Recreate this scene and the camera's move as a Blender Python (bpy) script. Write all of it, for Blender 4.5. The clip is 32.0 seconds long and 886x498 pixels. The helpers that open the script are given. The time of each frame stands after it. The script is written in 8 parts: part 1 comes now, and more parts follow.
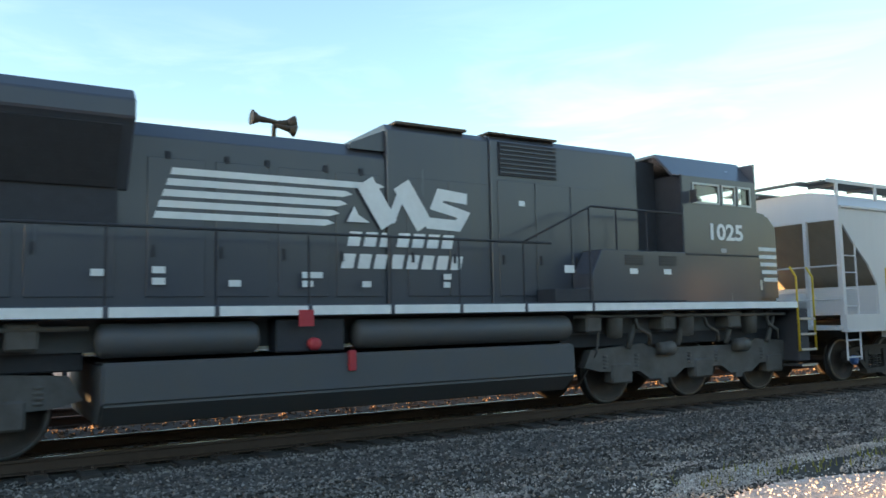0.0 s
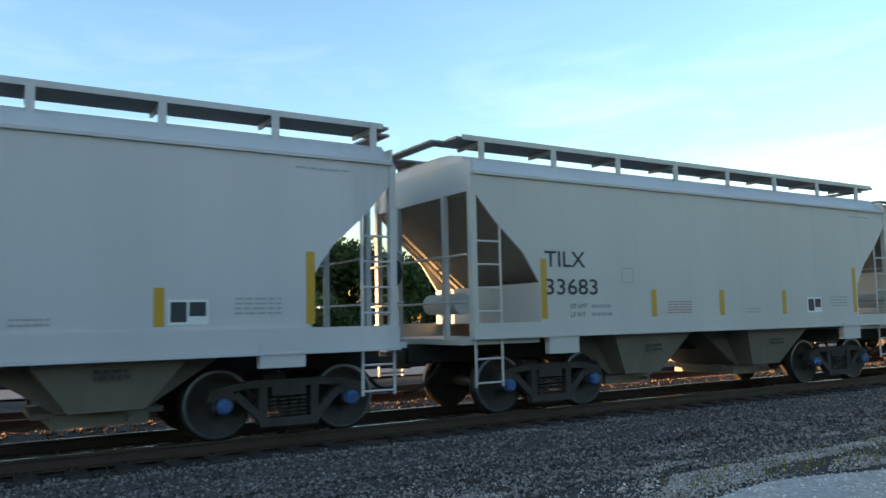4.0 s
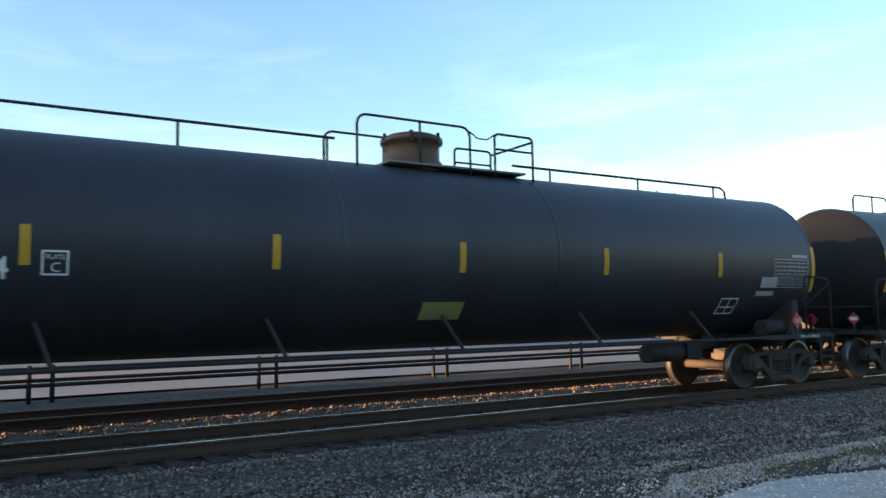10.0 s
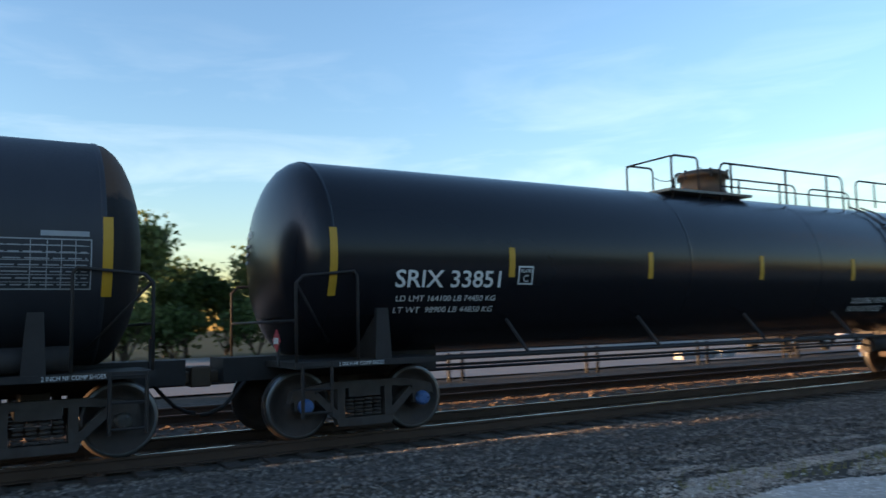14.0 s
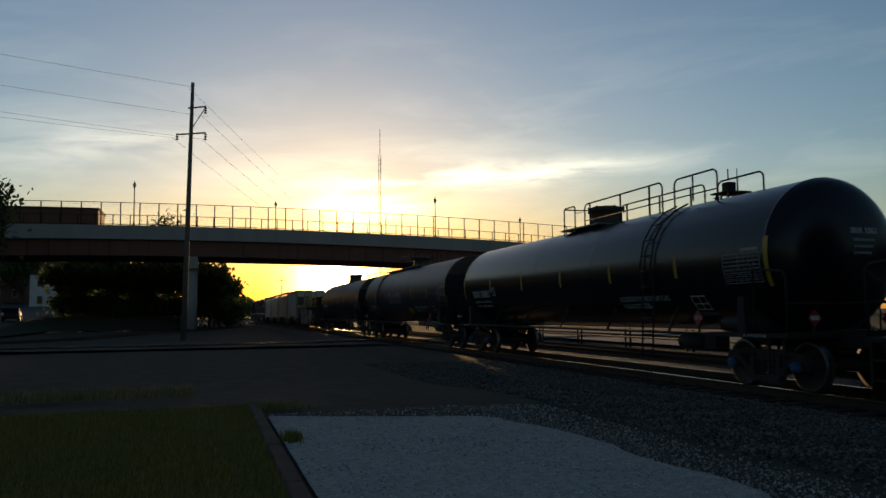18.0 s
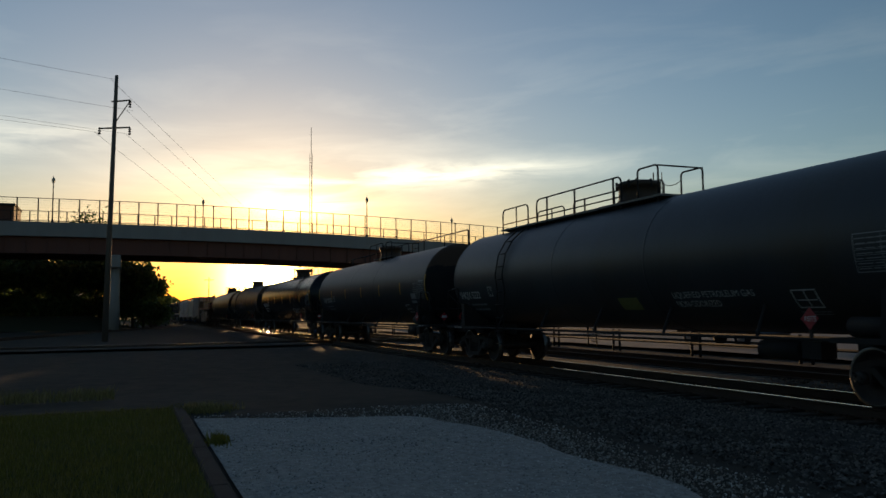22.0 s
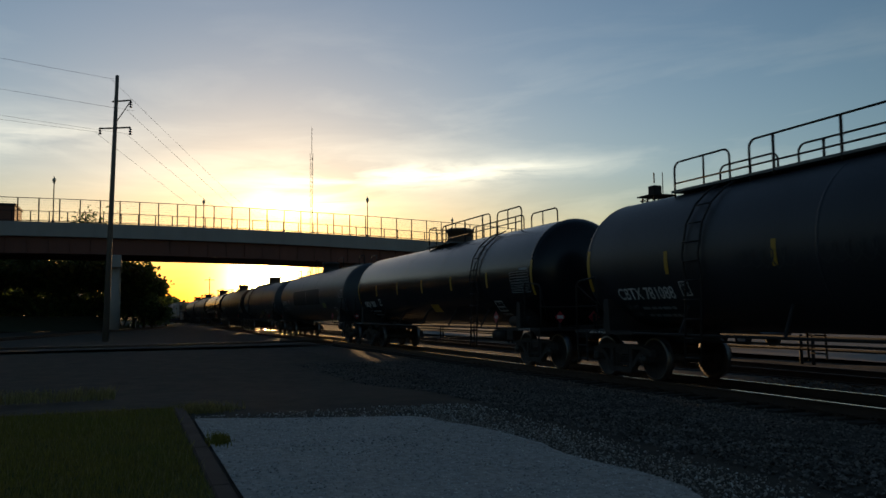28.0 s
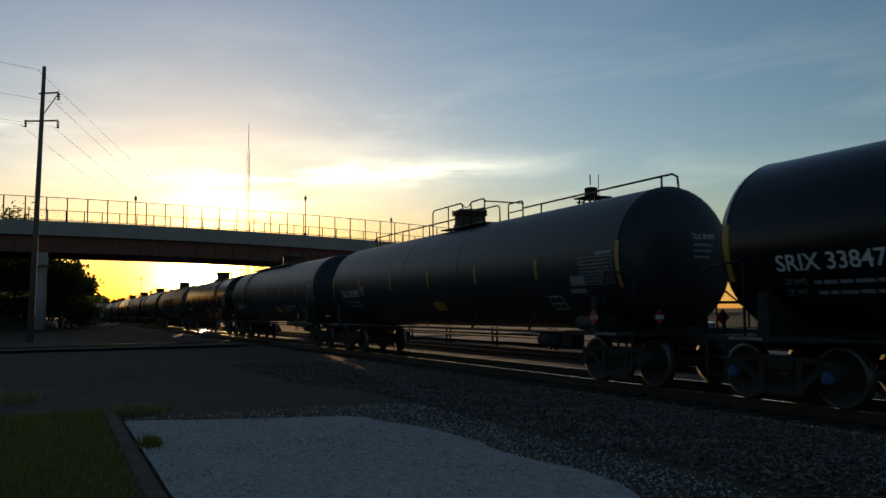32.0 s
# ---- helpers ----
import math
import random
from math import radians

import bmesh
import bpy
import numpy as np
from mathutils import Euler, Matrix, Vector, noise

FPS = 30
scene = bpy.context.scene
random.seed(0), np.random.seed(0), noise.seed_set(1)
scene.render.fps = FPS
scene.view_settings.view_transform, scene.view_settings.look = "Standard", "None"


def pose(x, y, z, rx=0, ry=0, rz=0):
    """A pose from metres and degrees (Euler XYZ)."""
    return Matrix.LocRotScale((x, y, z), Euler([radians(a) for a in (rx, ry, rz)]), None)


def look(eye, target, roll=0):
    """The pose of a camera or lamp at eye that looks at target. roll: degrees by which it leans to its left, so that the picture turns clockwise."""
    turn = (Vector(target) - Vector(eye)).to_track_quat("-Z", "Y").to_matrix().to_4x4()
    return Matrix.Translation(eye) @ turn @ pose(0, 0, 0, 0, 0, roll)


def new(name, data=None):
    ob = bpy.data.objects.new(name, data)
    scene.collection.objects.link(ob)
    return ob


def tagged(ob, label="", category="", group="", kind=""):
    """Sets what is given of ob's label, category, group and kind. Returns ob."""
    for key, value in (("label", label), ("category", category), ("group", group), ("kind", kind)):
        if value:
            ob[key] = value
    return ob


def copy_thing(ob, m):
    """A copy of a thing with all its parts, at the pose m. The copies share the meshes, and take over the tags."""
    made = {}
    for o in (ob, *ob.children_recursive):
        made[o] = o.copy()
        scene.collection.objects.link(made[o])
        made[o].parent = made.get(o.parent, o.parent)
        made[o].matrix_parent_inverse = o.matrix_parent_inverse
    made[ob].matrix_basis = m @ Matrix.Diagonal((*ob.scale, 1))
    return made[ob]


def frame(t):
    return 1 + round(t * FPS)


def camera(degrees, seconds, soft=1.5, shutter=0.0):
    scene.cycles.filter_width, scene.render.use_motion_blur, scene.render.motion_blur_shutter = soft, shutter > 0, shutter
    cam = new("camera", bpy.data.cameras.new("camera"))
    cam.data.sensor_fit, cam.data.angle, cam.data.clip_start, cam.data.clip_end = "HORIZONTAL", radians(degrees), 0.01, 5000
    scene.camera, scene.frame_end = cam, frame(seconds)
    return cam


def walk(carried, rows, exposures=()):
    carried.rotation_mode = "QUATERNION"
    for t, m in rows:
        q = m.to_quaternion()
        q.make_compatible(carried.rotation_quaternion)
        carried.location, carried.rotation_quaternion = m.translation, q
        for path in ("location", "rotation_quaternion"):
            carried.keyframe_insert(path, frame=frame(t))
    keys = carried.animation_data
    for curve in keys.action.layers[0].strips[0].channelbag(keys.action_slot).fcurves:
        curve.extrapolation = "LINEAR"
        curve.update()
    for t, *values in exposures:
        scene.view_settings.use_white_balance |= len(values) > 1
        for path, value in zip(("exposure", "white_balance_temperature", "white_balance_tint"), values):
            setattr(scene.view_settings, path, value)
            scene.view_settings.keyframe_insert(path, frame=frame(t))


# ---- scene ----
V = 8.45           # train speed, m/s, towards -x
YC = 11.2          # centre line of the main track
cam = camera(58.5, 32.0, shutter=0.12)
EYE = (0, 0, 1.5)


def shot(yaw, pitch, roll):
    return pose(*EYE, 90 + pitch, roll, yaw)


walk(cam, [(t, shot(*r)) for t, *r in (
    (0, -31.3, 5.1, 1.15), (1, -31.55, 5.1, 1.15), (2, -31.76, 5.1, 1.15), (2.5, -31.8, 5.1, 1.15), (4.5, -32.0, 5.1, 1.15),
    (7, -32.0, 5.1, 1.15), (10, -32.0, 5.1, 1.15), (10.2, -32.3, 5.1, 1.15), (10.5, -34.9, 5.1, 1.2), (11, -45.7, 5.2, 1.4), (11.5, -51.4, 5.3, 1.5),
    (12, -52.6, 5.3, 1.5), (12.5, -52.1, 5.3, 1.5), (13, -52.15, 5.3, 1.5), (13.3, -52.0, 5.3, 1.5), (13.5, -51.3, 5.3, 1.5), (14, -30.9, 5.45, 1.5),
    (14.5, 1.0, 5.65, 0.9), (15, 30.1, 5.75, 0.4), (15.5, 57.2, 5.6, 0.4), (16.2, 71.0, 5.1, 0.6), (17.5, 76.0, 4.5, 0.6),
    (18, 73.36, 4.6, 0.6), (18.5, 72.2, 4.62, 0.6), (19, 70.76, 4.55, 0.6), (19.5, 69.75, 4.55, 0.6), (20, 69.0, 4.55, 0.6),
    (20.5, 68.65, 4.55, 0.6), (21, 68.46, 4.55, 0.6), (21.5, 68.4, 4.55, 0.6), (28, 68.44, 4.55, 0.6), (28.5, 68.2, 4.5, 0.6), (29, 66.23, 4.45, 0.6),
    (29.5, 64.5, 4.43, 0.6), (30, 63.77, 4.45, 0.6), (30.5, 63.72, 4.47, 0.6), (31, 63.83, 4.47, 0.6), (32, 64.0, 4.47, 0.6))],
    exposures=[(0, 3.62, 7500, 13), (1, 3.5, 7300, 12), (2.5, 3.2, 7000, 10), (5, 3.3, 6950, 12), (6, 3.25, 7000, 13), (7.5, 3.0, 6700, 16), (9.3, 3.0, 6550, 17), (10, 3.3, 6900, 14), (10.8, 3.1, 6700, 15), (11.6, 2.7, 6300, 17), (13.4, 2.6, 6150, 17),
               (14.2, 2.95, 6700, 15), (15.0, 2.9, 6900, 12), (15.6, 1.75, 6600, 11), (17.5, 0.38, 6700, 9), (30, 0.4, 6700, 9), (32, 0.54, 6750, 9)])

# ---- world and sun ----
SUN = Vector((-1.003, 0.160, 0.040)).normalized()
world = bpy.data.worlds.new("sky")
scene.world = world
world.use_nodes = True
wt = world.node_tree
wt.nodes.clear()


def wn(kind, **kw):
    n = wt.nodes.new(kind)
    for k, v in kw.items():
        n.inputs[int(k[1:])].default_value = v
    return n


def wmath(op, a, b=None):
    n = wt.nodes.new("ShaderNodeMath")
    n.operation = op
    for i, v in enumerate((a, b)):
        if v is None:
            continue
        if hasattr(v, "node"):
            wt.links.new(v, n.inputs[i])
        else:
            n.inputs[i].default_value = v
    return n.outputs[0]


sky = wt.nodes.new("ShaderNodeTexSky")
sky.sky_type = "NISHITA"
sky.sun_disc = False
sky.sun_elevation = math.asin(SUN.z)
sky.sun_rotation = math.atan2(SUN.x, SUN.y)
sky.air_density, sky.dust_density, sky.ozone_density = 1.0, 0.45, 2.5
wco = wt.nodes.new("ShaderNodeTexCoord")
dot = wt.nodes.new("ShaderNodeVectorMath")
dot.operation = "DOT_PRODUCT"
wt.links.new(wco.outputs["Generated"], dot.inputs[0])
dot.inputs[1].default_value = SUN
cosang = wmath("MAXIMUM", dot.outputs["Value"], 0.0)
def lobe(power, gain):
    """A round glow about the sun."""
    return wmath("MULTIPLY", wmath("POWER", cosang, power), gain)


aureole = wmath("ADD", wmath("ADD", lobe(4000.0, 240.0), lobe(900.0, 54.0)), wmath("ADD", lobe(60.0, 0.7), lobe(10.0, 0.12)))
sep = wt.nodes.new("ShaderNodeSeparateXYZ")
wt.links.new(wco.outputs["Generated"], sep.inputs[0])
azim = wmath("ARCTAN2", sep.outputs[1], wmath("MULTIPLY", sep.outputs[0], -1.0))
elev = wmath("ARCSINE", sep.outputs[2])


def streaks(along, across, tilt, scale, lo, hi):
    """Drawn-out level cloud fibres."""
    comb = wt.nodes.new("ShaderNodeCombineXYZ")
    wt.links.new(wmath("MULTIPLY", azim, along), comb.inputs[0])
    wt.links.new(wmath("ADD", wmath("MULTIPLY", elev, across), wmath("MULTIPLY", azim, -tilt)), comb.inputs[1])
    cn = wt.nodes.new("ShaderNodeTexNoise")
    cn.inputs["Scale"].default_value, cn.inputs["Detail"].default_value = scale, 8.0
    cn.inputs["Roughness"].default_value, cn.inputs["Distortion"].default_value = 0.58, 0.5
    wt.links.new(comb.outputs[0], cn.inputs["Vector"])
    cr = wt.nodes.new("ShaderNodeMapRange")
    cr.inputs["From Min"].default_value, cr.inputs["From Max"].default_value = lo, hi
    wt.links.new(cn.outputs["Fac"], cr.inputs["Value"])
    return cr.outputs["Result"]


def bank(a0, e0, la, le, tilt):
    """A soft long patch of the sky round azimuth a0 and height e0, in radians."""
    u = wmath("DIVIDE", wmath("SUBTRACT", azim, a0), la)
    v = wmath("DIVIDE", wmath("SUBTRACT", wmath("SUBTRACT", elev, e0), wmath("MULTIPLY", wmath("SUBTRACT", azim, a0), tilt)), le)
    q = wmath("ADD", wmath("MULTIPLY", u, u), wmath("MULTIPLY", v, v))
    return wmath("POWER", 2.718, wmath("MULTIPLY", q, -1.0))


fibre = streaks(5.0, 34.0, 1.2, 1.3, 0.36, 0.62)
# the bright bank just above the sun, the long streak beside it, wisps on the other side
aureole = wmath("ADD", aureole, wmath("MULTIPLY", wmath("ADD", wmath("MULTIPLY", fibre, 0.7), 0.3), wmath("MULTIPLY", bank(0.195, 0.132, 0.060, 0.022, 0.0), 30.0)))
patches = wmath("ADD", wmath("MULTIPLY", bank(0.345, 0.172, 0.17, 0.013, 0.035), 7.0), wmath("ADD", wmath("MULTIPLY", bank(-0.12, 0.200, 0.10, 0.024, 0.12), 2.2), wmath("MULTIPLY", bank(0.20, 0.165, 0.16, 0.05, 0.0), 1.6)))
low = wt.nodes.new("ShaderNodeMapRange")
low.inputs["From Min"].default_value, low.inputs["From Max"].default_value = 0.40, 0.19
low.inputs["To Min"].default_value, low.inputs["To Max"].default_value = 0.05, 1.0
wt.links.new(elev, low.inputs["Value"])
haze = wmath("MULTIPLY", wmath("MULTIPLY", streaks(3.2, 15.0, 0.5, 1.15, 0.48, 0.72), low.outputs["Result"]), wmath("ADD", wmath("MULTIPLY", wmath("POWER", cosang, 3.0), 0.8), 0.26))
cloud = wmath("ADD", haze, wmath("MULTIPLY", patches, fibre))
warm = wt.nodes.new("ShaderNodeMix")
warm.data_type = "RGBA"
warm.blend_type = "ADD"
warm.inputs["Factor"].default_value = 1.0
glowc = wt.nodes.new("ShaderNodeVectorMath")
glowc.operation = "SCALE"
glowc.inputs[0].default_value = (1.0, 0.70, 0.24)
wt.links.new(aureole, glowc.inputs["Scale"])
cloudc = wt.nodes.new("ShaderNodeVectorMath")
cloudc.operation = "SCALE"
cloudc.inputs[0].default_value = (1.0, 0.88, 0.62)
wt.links.new(cloud, cloudc.inputs["Scale"])
addv = wt.nodes.new("ShaderNodeVectorMath")
addv.operation = "ADD"
wt.links.new(glowc.outputs[0], addv.inputs[0])
wt.links.new(cloudc.outputs[0], addv.inputs[1])
SKYGAIN = 1.0
skys = wt.nodes.new("ShaderNodeVectorMath")
skys.operation = "SCALE"
skys.inputs["Scale"].default_value = SKYGAIN
wt.links.new(sky.outputs[0], skys.inputs[0])
side = wt.nodes.new("ShaderNodeVectorMath")
side.operation = "SCALE"
wt.links.new(skys.outputs[0], side.inputs[0])
wt.links.new(wmath("ADD", wmath("MULTIPLY", wmath("POWER", cosang, 2.0), 0.55), 1.0), side.inputs["Scale"])
# dusty air towards the sun takes the blue out of the low sky
dusty = wt.nodes.new("ShaderNodeMix")
dusty.data_type, dusty.blend_type = "RGBA", "MULTIPLY"
deep = wt.nodes.new("ShaderNodeMapRange")
deep.inputs["From Min"].default_value, deep.inputs["From Max"].default_value = 0.17, 0.02
wt.links.new(elev, deep.inputs["Value"])
wt.links.new(wmath("MULTIPLY", deep.outputs["Result"], wmath("POWER", cosang, 4.0)), dusty.inputs["Factor"])
wt.links.new(side.outputs[0], dusty.inputs["A"])
dusty.inputs["B"].default_value = (0.82, 0.60, 0.28, 1)
wt.links.new(dusty.outputs["Result"], warm.inputs["A"])
wt.links.new(addv.outputs[0], warm.inputs["B"])
bg = wt.nodes.new("ShaderNodeBackground")
bg.inputs["Strength"].default_value = 0.12
wt.links.new(warm.outputs["Result"], bg.inputs["Color"])
wout = wt.nodes.new("ShaderNodeOutputWorld")
wt.links.new(bg.outputs[0], wout.inputs[0])
sun = new("sun", bpy.data.lights.new("sun", "SUN"))
sun.data.energy, sun.data.angle, sun.data.color = 3.2, radians(0.6), (1.0, 0.62, 0.30)
sun.matrix_world = look(SUN * 100, (0, 0, 0))


# ---- materials ----
def mat(name, col, rough=0.6, metal=0.0, var=0.25, scale=6.0, col2=None, bump=0.0, fine=60.0, streak=False, island=0.0, rnd=0.0, coat=0.0, dirt=None, spread=0.5, spec=0.5, through_light=0.0, flat=False, top_dust=None, even=False):
    """A surface: two-scale noise between col and col2, an optional dirt colour in patches, a fine relief."""
    m = bpy.data.materials.new(name)
    m.use_nodes = True
    nt = m.node_tree
    b = nt.nodes["Principled BSDF"]
    b.inputs["Roughness"].default_value, b.inputs["Metallic"].default_value = rough, metal
    b.inputs["Specular IOR Level"].default_value = spec
    if coat:
        b.inputs["Coat Weight"].default_value, b.inputs["Coat Roughness"].default_value = coat, 0.12
    tc = nt.nodes.new("ShaderNodeTexCoord")
    mp = nt.nodes.new("ShaderNodeMapping")
    if streak:
        mp.inputs["Scale"].default_value = (1.0, 1.0, 0.12)
    if flat:
        mp.inputs["Scale"].default_value = (0.9, 1.0, 2.2)
    nt.links.new(tc.outputs["Object"], mp.inputs["Vector"])

    def noise_tex(sc, det=5.0):
        n = nt.nodes.new("ShaderNodeTexNoise")
        n.inputs["Scale"].default_value, n.inputs["Detail"].default_value, n.inputs["Roughness"].default_value = sc, det, 0.6
        nt.links.new(mp.outputs[0], n.inputs["Vector"])
        return n.outputs["Fac"]

    def mixc(fac, a, c):
        n = nt.nodes.new("ShaderNodeMix")
        n.data_type = "RGBA"
        nt.links.new(fac, n.inputs["Factor"])
        for s, v in (("A", a), ("B", c)):
            if hasattr(v, "node"):
                nt.links.new(v, n.inputs[s])
            else:
                n.inputs[s].default_value = (*v, 1)
        return n.outputs["Result"]

    def ramp(v, lo, hi):
        n = nt.nodes.new("ShaderNodeMapRange")
        n.inputs["From Min"].default_value, n.inputs["From Max"].default_value = lo, hi
        nt.links.new(v, n.inputs["Value"])
        return n.outputs["Result"]

    big, small = noise_tex(scale), noise_tex(fine, 3.0)
    c2 = col2 or tuple(c * (1 - var) for c in col)
    out = mixc(ramp(big, 0.5 - spread * 0.5, 0.5 + spread * 0.5), col, c2)
    if dirt:
        dn = noise_tex(scale * 0.37, 8.0)
        out = mixc(ramp(dn, dirt[1], dirt[1] + 0.12), out, dirt[0])
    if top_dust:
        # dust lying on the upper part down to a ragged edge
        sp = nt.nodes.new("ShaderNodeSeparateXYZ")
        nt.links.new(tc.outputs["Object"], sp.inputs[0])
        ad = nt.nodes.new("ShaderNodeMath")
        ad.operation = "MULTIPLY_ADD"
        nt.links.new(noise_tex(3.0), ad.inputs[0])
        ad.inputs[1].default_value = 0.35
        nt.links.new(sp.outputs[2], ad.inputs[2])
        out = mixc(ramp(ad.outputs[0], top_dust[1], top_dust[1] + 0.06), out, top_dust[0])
    if island or rnd:
        src = nt.nodes.new("ShaderNodeNewGeometry").outputs["Random Per Island"] if island else nt.nodes.new("ShaderNodeObjectInfo").outputs["Random"]
        h = nt.nodes.new("ShaderNodeHueSaturation")
        a = island or rnd
        rr = nt.nodes.new("ShaderNodeMapRange")
        rr.inputs["To Min"].default_value, rr.inputs["To Max"].default_value = 1 - a, 1 + a
        nt.links.new(src, rr.inputs["Value"])
        nt.links.new(rr.outputs["Result"], h.inputs["Value"])
        nt.links.new(out, h.inputs["Color"])
        out = h.outputs[0]
    nt.links.new(out, b.inputs["Base Color"])
    rv = nt.nodes.new("ShaderNodeMapRange")
    rv.inputs["To Min"].default_value, rv.inputs["To Max"].default_value = (rough - 0.01, rough + 0.01) if even else (max(0.03, rough - 0.1), min(1, rough + 0.12))
    nt.links.new(small, rv.inputs["Value"])
    nt.links.new(rv.outputs["Result"], b.inputs["Roughness"])
    if bump:
        bp = nt.nodes.new("ShaderNodeBump")
        bp.inputs["Strength"].default_value, bp.inputs["Distance"].default_value = min(1, bump), 0.02
        nt.links.new(small, bp.inputs["Height"])
        nt.links.new(bp.outputs[0], b.inputs["Normal"])
    if through_light:
        # thin leaves let light through
        tl = nt.nodes.new("ShaderNodeBsdfTranslucent")
        nt.links.new(out, tl.inputs["Color"])
        ms = nt.nodes.new("ShaderNodeMixShader")
        ms.inputs[0].default_value = through_light
        nt.links.new(b.outputs[0], ms.inputs[1])
        nt.links.new(tl.outputs[0], ms.inputs[2])
        nt.links.new(ms.outputs[0], nt.nodes["Material Output"].inputs["Surface"])
    return m


M_TANK = mat("tank_black", (0.031, 0.033, 0.041), 0.46, spec=0.42, var=0.45, scale=0.7, fine=30, streak=True, dirt=((0.019, 0.018, 0.017), 0.62))
M_TANKG = mat("tank_gloss", (0.011, 0.011, 0.014), 0.26, spec=0.28, var=0.3, scale=0.5, fine=5, coat=0.05, even=True)
M_TANKB = mat("tank_weathered", (0.062, 0.064, 0.071), 0.42, spec=0.42, var=0.4, scale=0.6, fine=25, bump=0.04, streak=True, dirt=((0.05, 0.045, 0.04), 0.58))
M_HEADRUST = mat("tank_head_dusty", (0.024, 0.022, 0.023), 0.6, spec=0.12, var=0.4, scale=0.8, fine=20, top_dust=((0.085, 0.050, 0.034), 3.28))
M_FRAME = mat("frame_black", (0.034, 0.030, 0.029), 0.7, spec=0.3, var=0.4, scale=3, bump=0.15, dirt=((0.05, 0.036, 0.025), 0.6))
M_TRUCK = mat("truck_iron", (0.076, 0.068, 0.064), 0.8, spec=0.2, col2=(0.044, 0.035, 0.030), scale=4, bump=0.25, dirt=((0.07, 0.045, 0.03), 0.62))
M_WHEEL = mat("wheel_rust", (0.058, 0.041, 0.034), 0.7, metal=0.1, col2=(0.026, 0.021, 0.019), scale=5, bump=0.1)
M_TREAD = mat("wheel_tread", (0.20, 0.20, 0.20), 0.42, metal=1.0, var=0.2, scale=8)
M_BLUE = mat("cap_blue", (0.05, 0.13, 0.32), 0.5, var=0.3, scale=12)
M_CAP = mat("cap_iron", (0.05, 0.045, 0.04), 0.6, var=0.3, scale=12)
M_WHITE = mat("paint_white", (0.72, 0.72, 0.70), 0.55, var=0.18, scale=5, fine=40)
M_YELLOW = mat("reflector_yellow", (0.52, 0.28, 0.015), 0.5, var=0.15, scale=4)
M_SAFETY = mat("safety_yellow", (0.62, 0.42, 0.03), 0.45, var=0.2, scale=5)
M_REDF = mat("paint_red_faded", (0.40, 0.20, 0.18), 0.6, var=0.2)
M_RED = mat("paint_red", (0.45, 0.03, 0.04), 0.5, var=0.2)
M_STICK = mat("sticker_faded", (0.27, 0.26, 0.09), 0.6, var=0.25)
M_FAINT = mat("paint_faint", (0.045, 0.046, 0.050), 0.6, var=0.3)
M_GREY = mat("paint_grey", (0.33, 0.34, 0.35), 0.6, var=0.2)
M_HOP = mat("hopper_grey", (0.50, 0.475, 0.43), 0.6, col2=(0.43, 0.41, 0.37), scale=0.8, fine=30, streak=True, bump=0.03, dirt=((0.34, 0.32, 0.29), 0.66))
M_HOPL = mat("hopper_light", (0.54, 0.52, 0.515), 0.5, col2=(0.45, 0.435, 0.43), scale=0.7, fine=30, streak=True, bump=0.03, dirt=((0.33, 0.32, 0.31), 0.62))
M_BAYG = mat("bay_grey", (0.26, 0.26, 0.25), 0.7, col2=(0.17, 0.16, 0.15), scale=1.5, streak=True)
M_BAYR = mat("bay_rust", (0.11, 0.075, 0.058), 0.8, col2=(0.075, 0.045, 0.033), scale=2, streak=True, bump=0.1)
# Rusty brown; the shade round slopes and bays is put into it too.
M_HOPD = mat("hopper_slope_shaded", (0.24, 0.21, 0.17), 0.7, col2=(0.16, 0.135, 0.105), scale=1.2, fine=30, streak=True)
# End posts' rust, with the shade they stand in put into the colour.
M_ENDRUSTSHADE = mat("end_post_rusty_shaded", (0.26, 0.225, 0.19), 0.75, col2=(0.16, 0.115, 0.085), scale=2, streak=True, bump=0.1, dirt=((0.12, 0.060, 0.035), 0.56))
M_AEQ = mat("hopper_beige", (0.56, 0.495, 0.415), 0.65, col2=(0.45, 0.375, 0.295), scale=0.9, fine=25, streak=True, bump=0.05, dirt=((0.22, 0.12, 0.06), 0.60))
M_AEQR = mat("rib_pale", (0.56, 0.56, 0.54), 0.6, col2=(0.40, 0.39, 0.36), scale=1.5, streak=True, dirt=((0.20, 0.10, 0.05), 0.70))
M_GRATE = mat("walkway_grating", (0.20, 0.20, 0.19), 0.6, metal=0.5, var=0.3, scale=8, bump=0.3, fine=120)
M_GON = mat("gondola_dark", (0.036, 0.029, 0.028), 0.75, spec=0.25, col2=(0.048, 0.034, 0.029), scale=0.9, streak=True, bump=0.12, dirt=((0.085, 0.045, 0.025), 0.66))
M_PIPE = mat("pipe_black", (0.016, 0.015, 0.018), 0.38, spec=0.25, var=0.3, scale=2.0, fine=18)
M_COUPL = mat("pipe_collar", (0.40, 0.41, 0.41), 0.55, col2=(0.26, 0.25, 0.24), scale=5)
M_STAKE = mat("stake_wood", (0.36, 0.25, 0.13), 0.75, col2=(0.26, 0.17, 0.09), scale=3, streak=True, bump=0.2)
M_STRAPR = mat("strap_red", (0.60, 0.13, 0.08), 0.55)
M_STRAPY = mat("strap_yellow", (0.60, 0.48, 0.05), 0.55)
M_GRAF1 = mat("spray_silver", (0.45, 0.46, 0.48), 0.55, col2=(0.16, 0.165, 0.18), scale=7.0, fine=50, dirt=((0.15, 0.070, 0.042), 0.47), spread=0.24, flat=True)
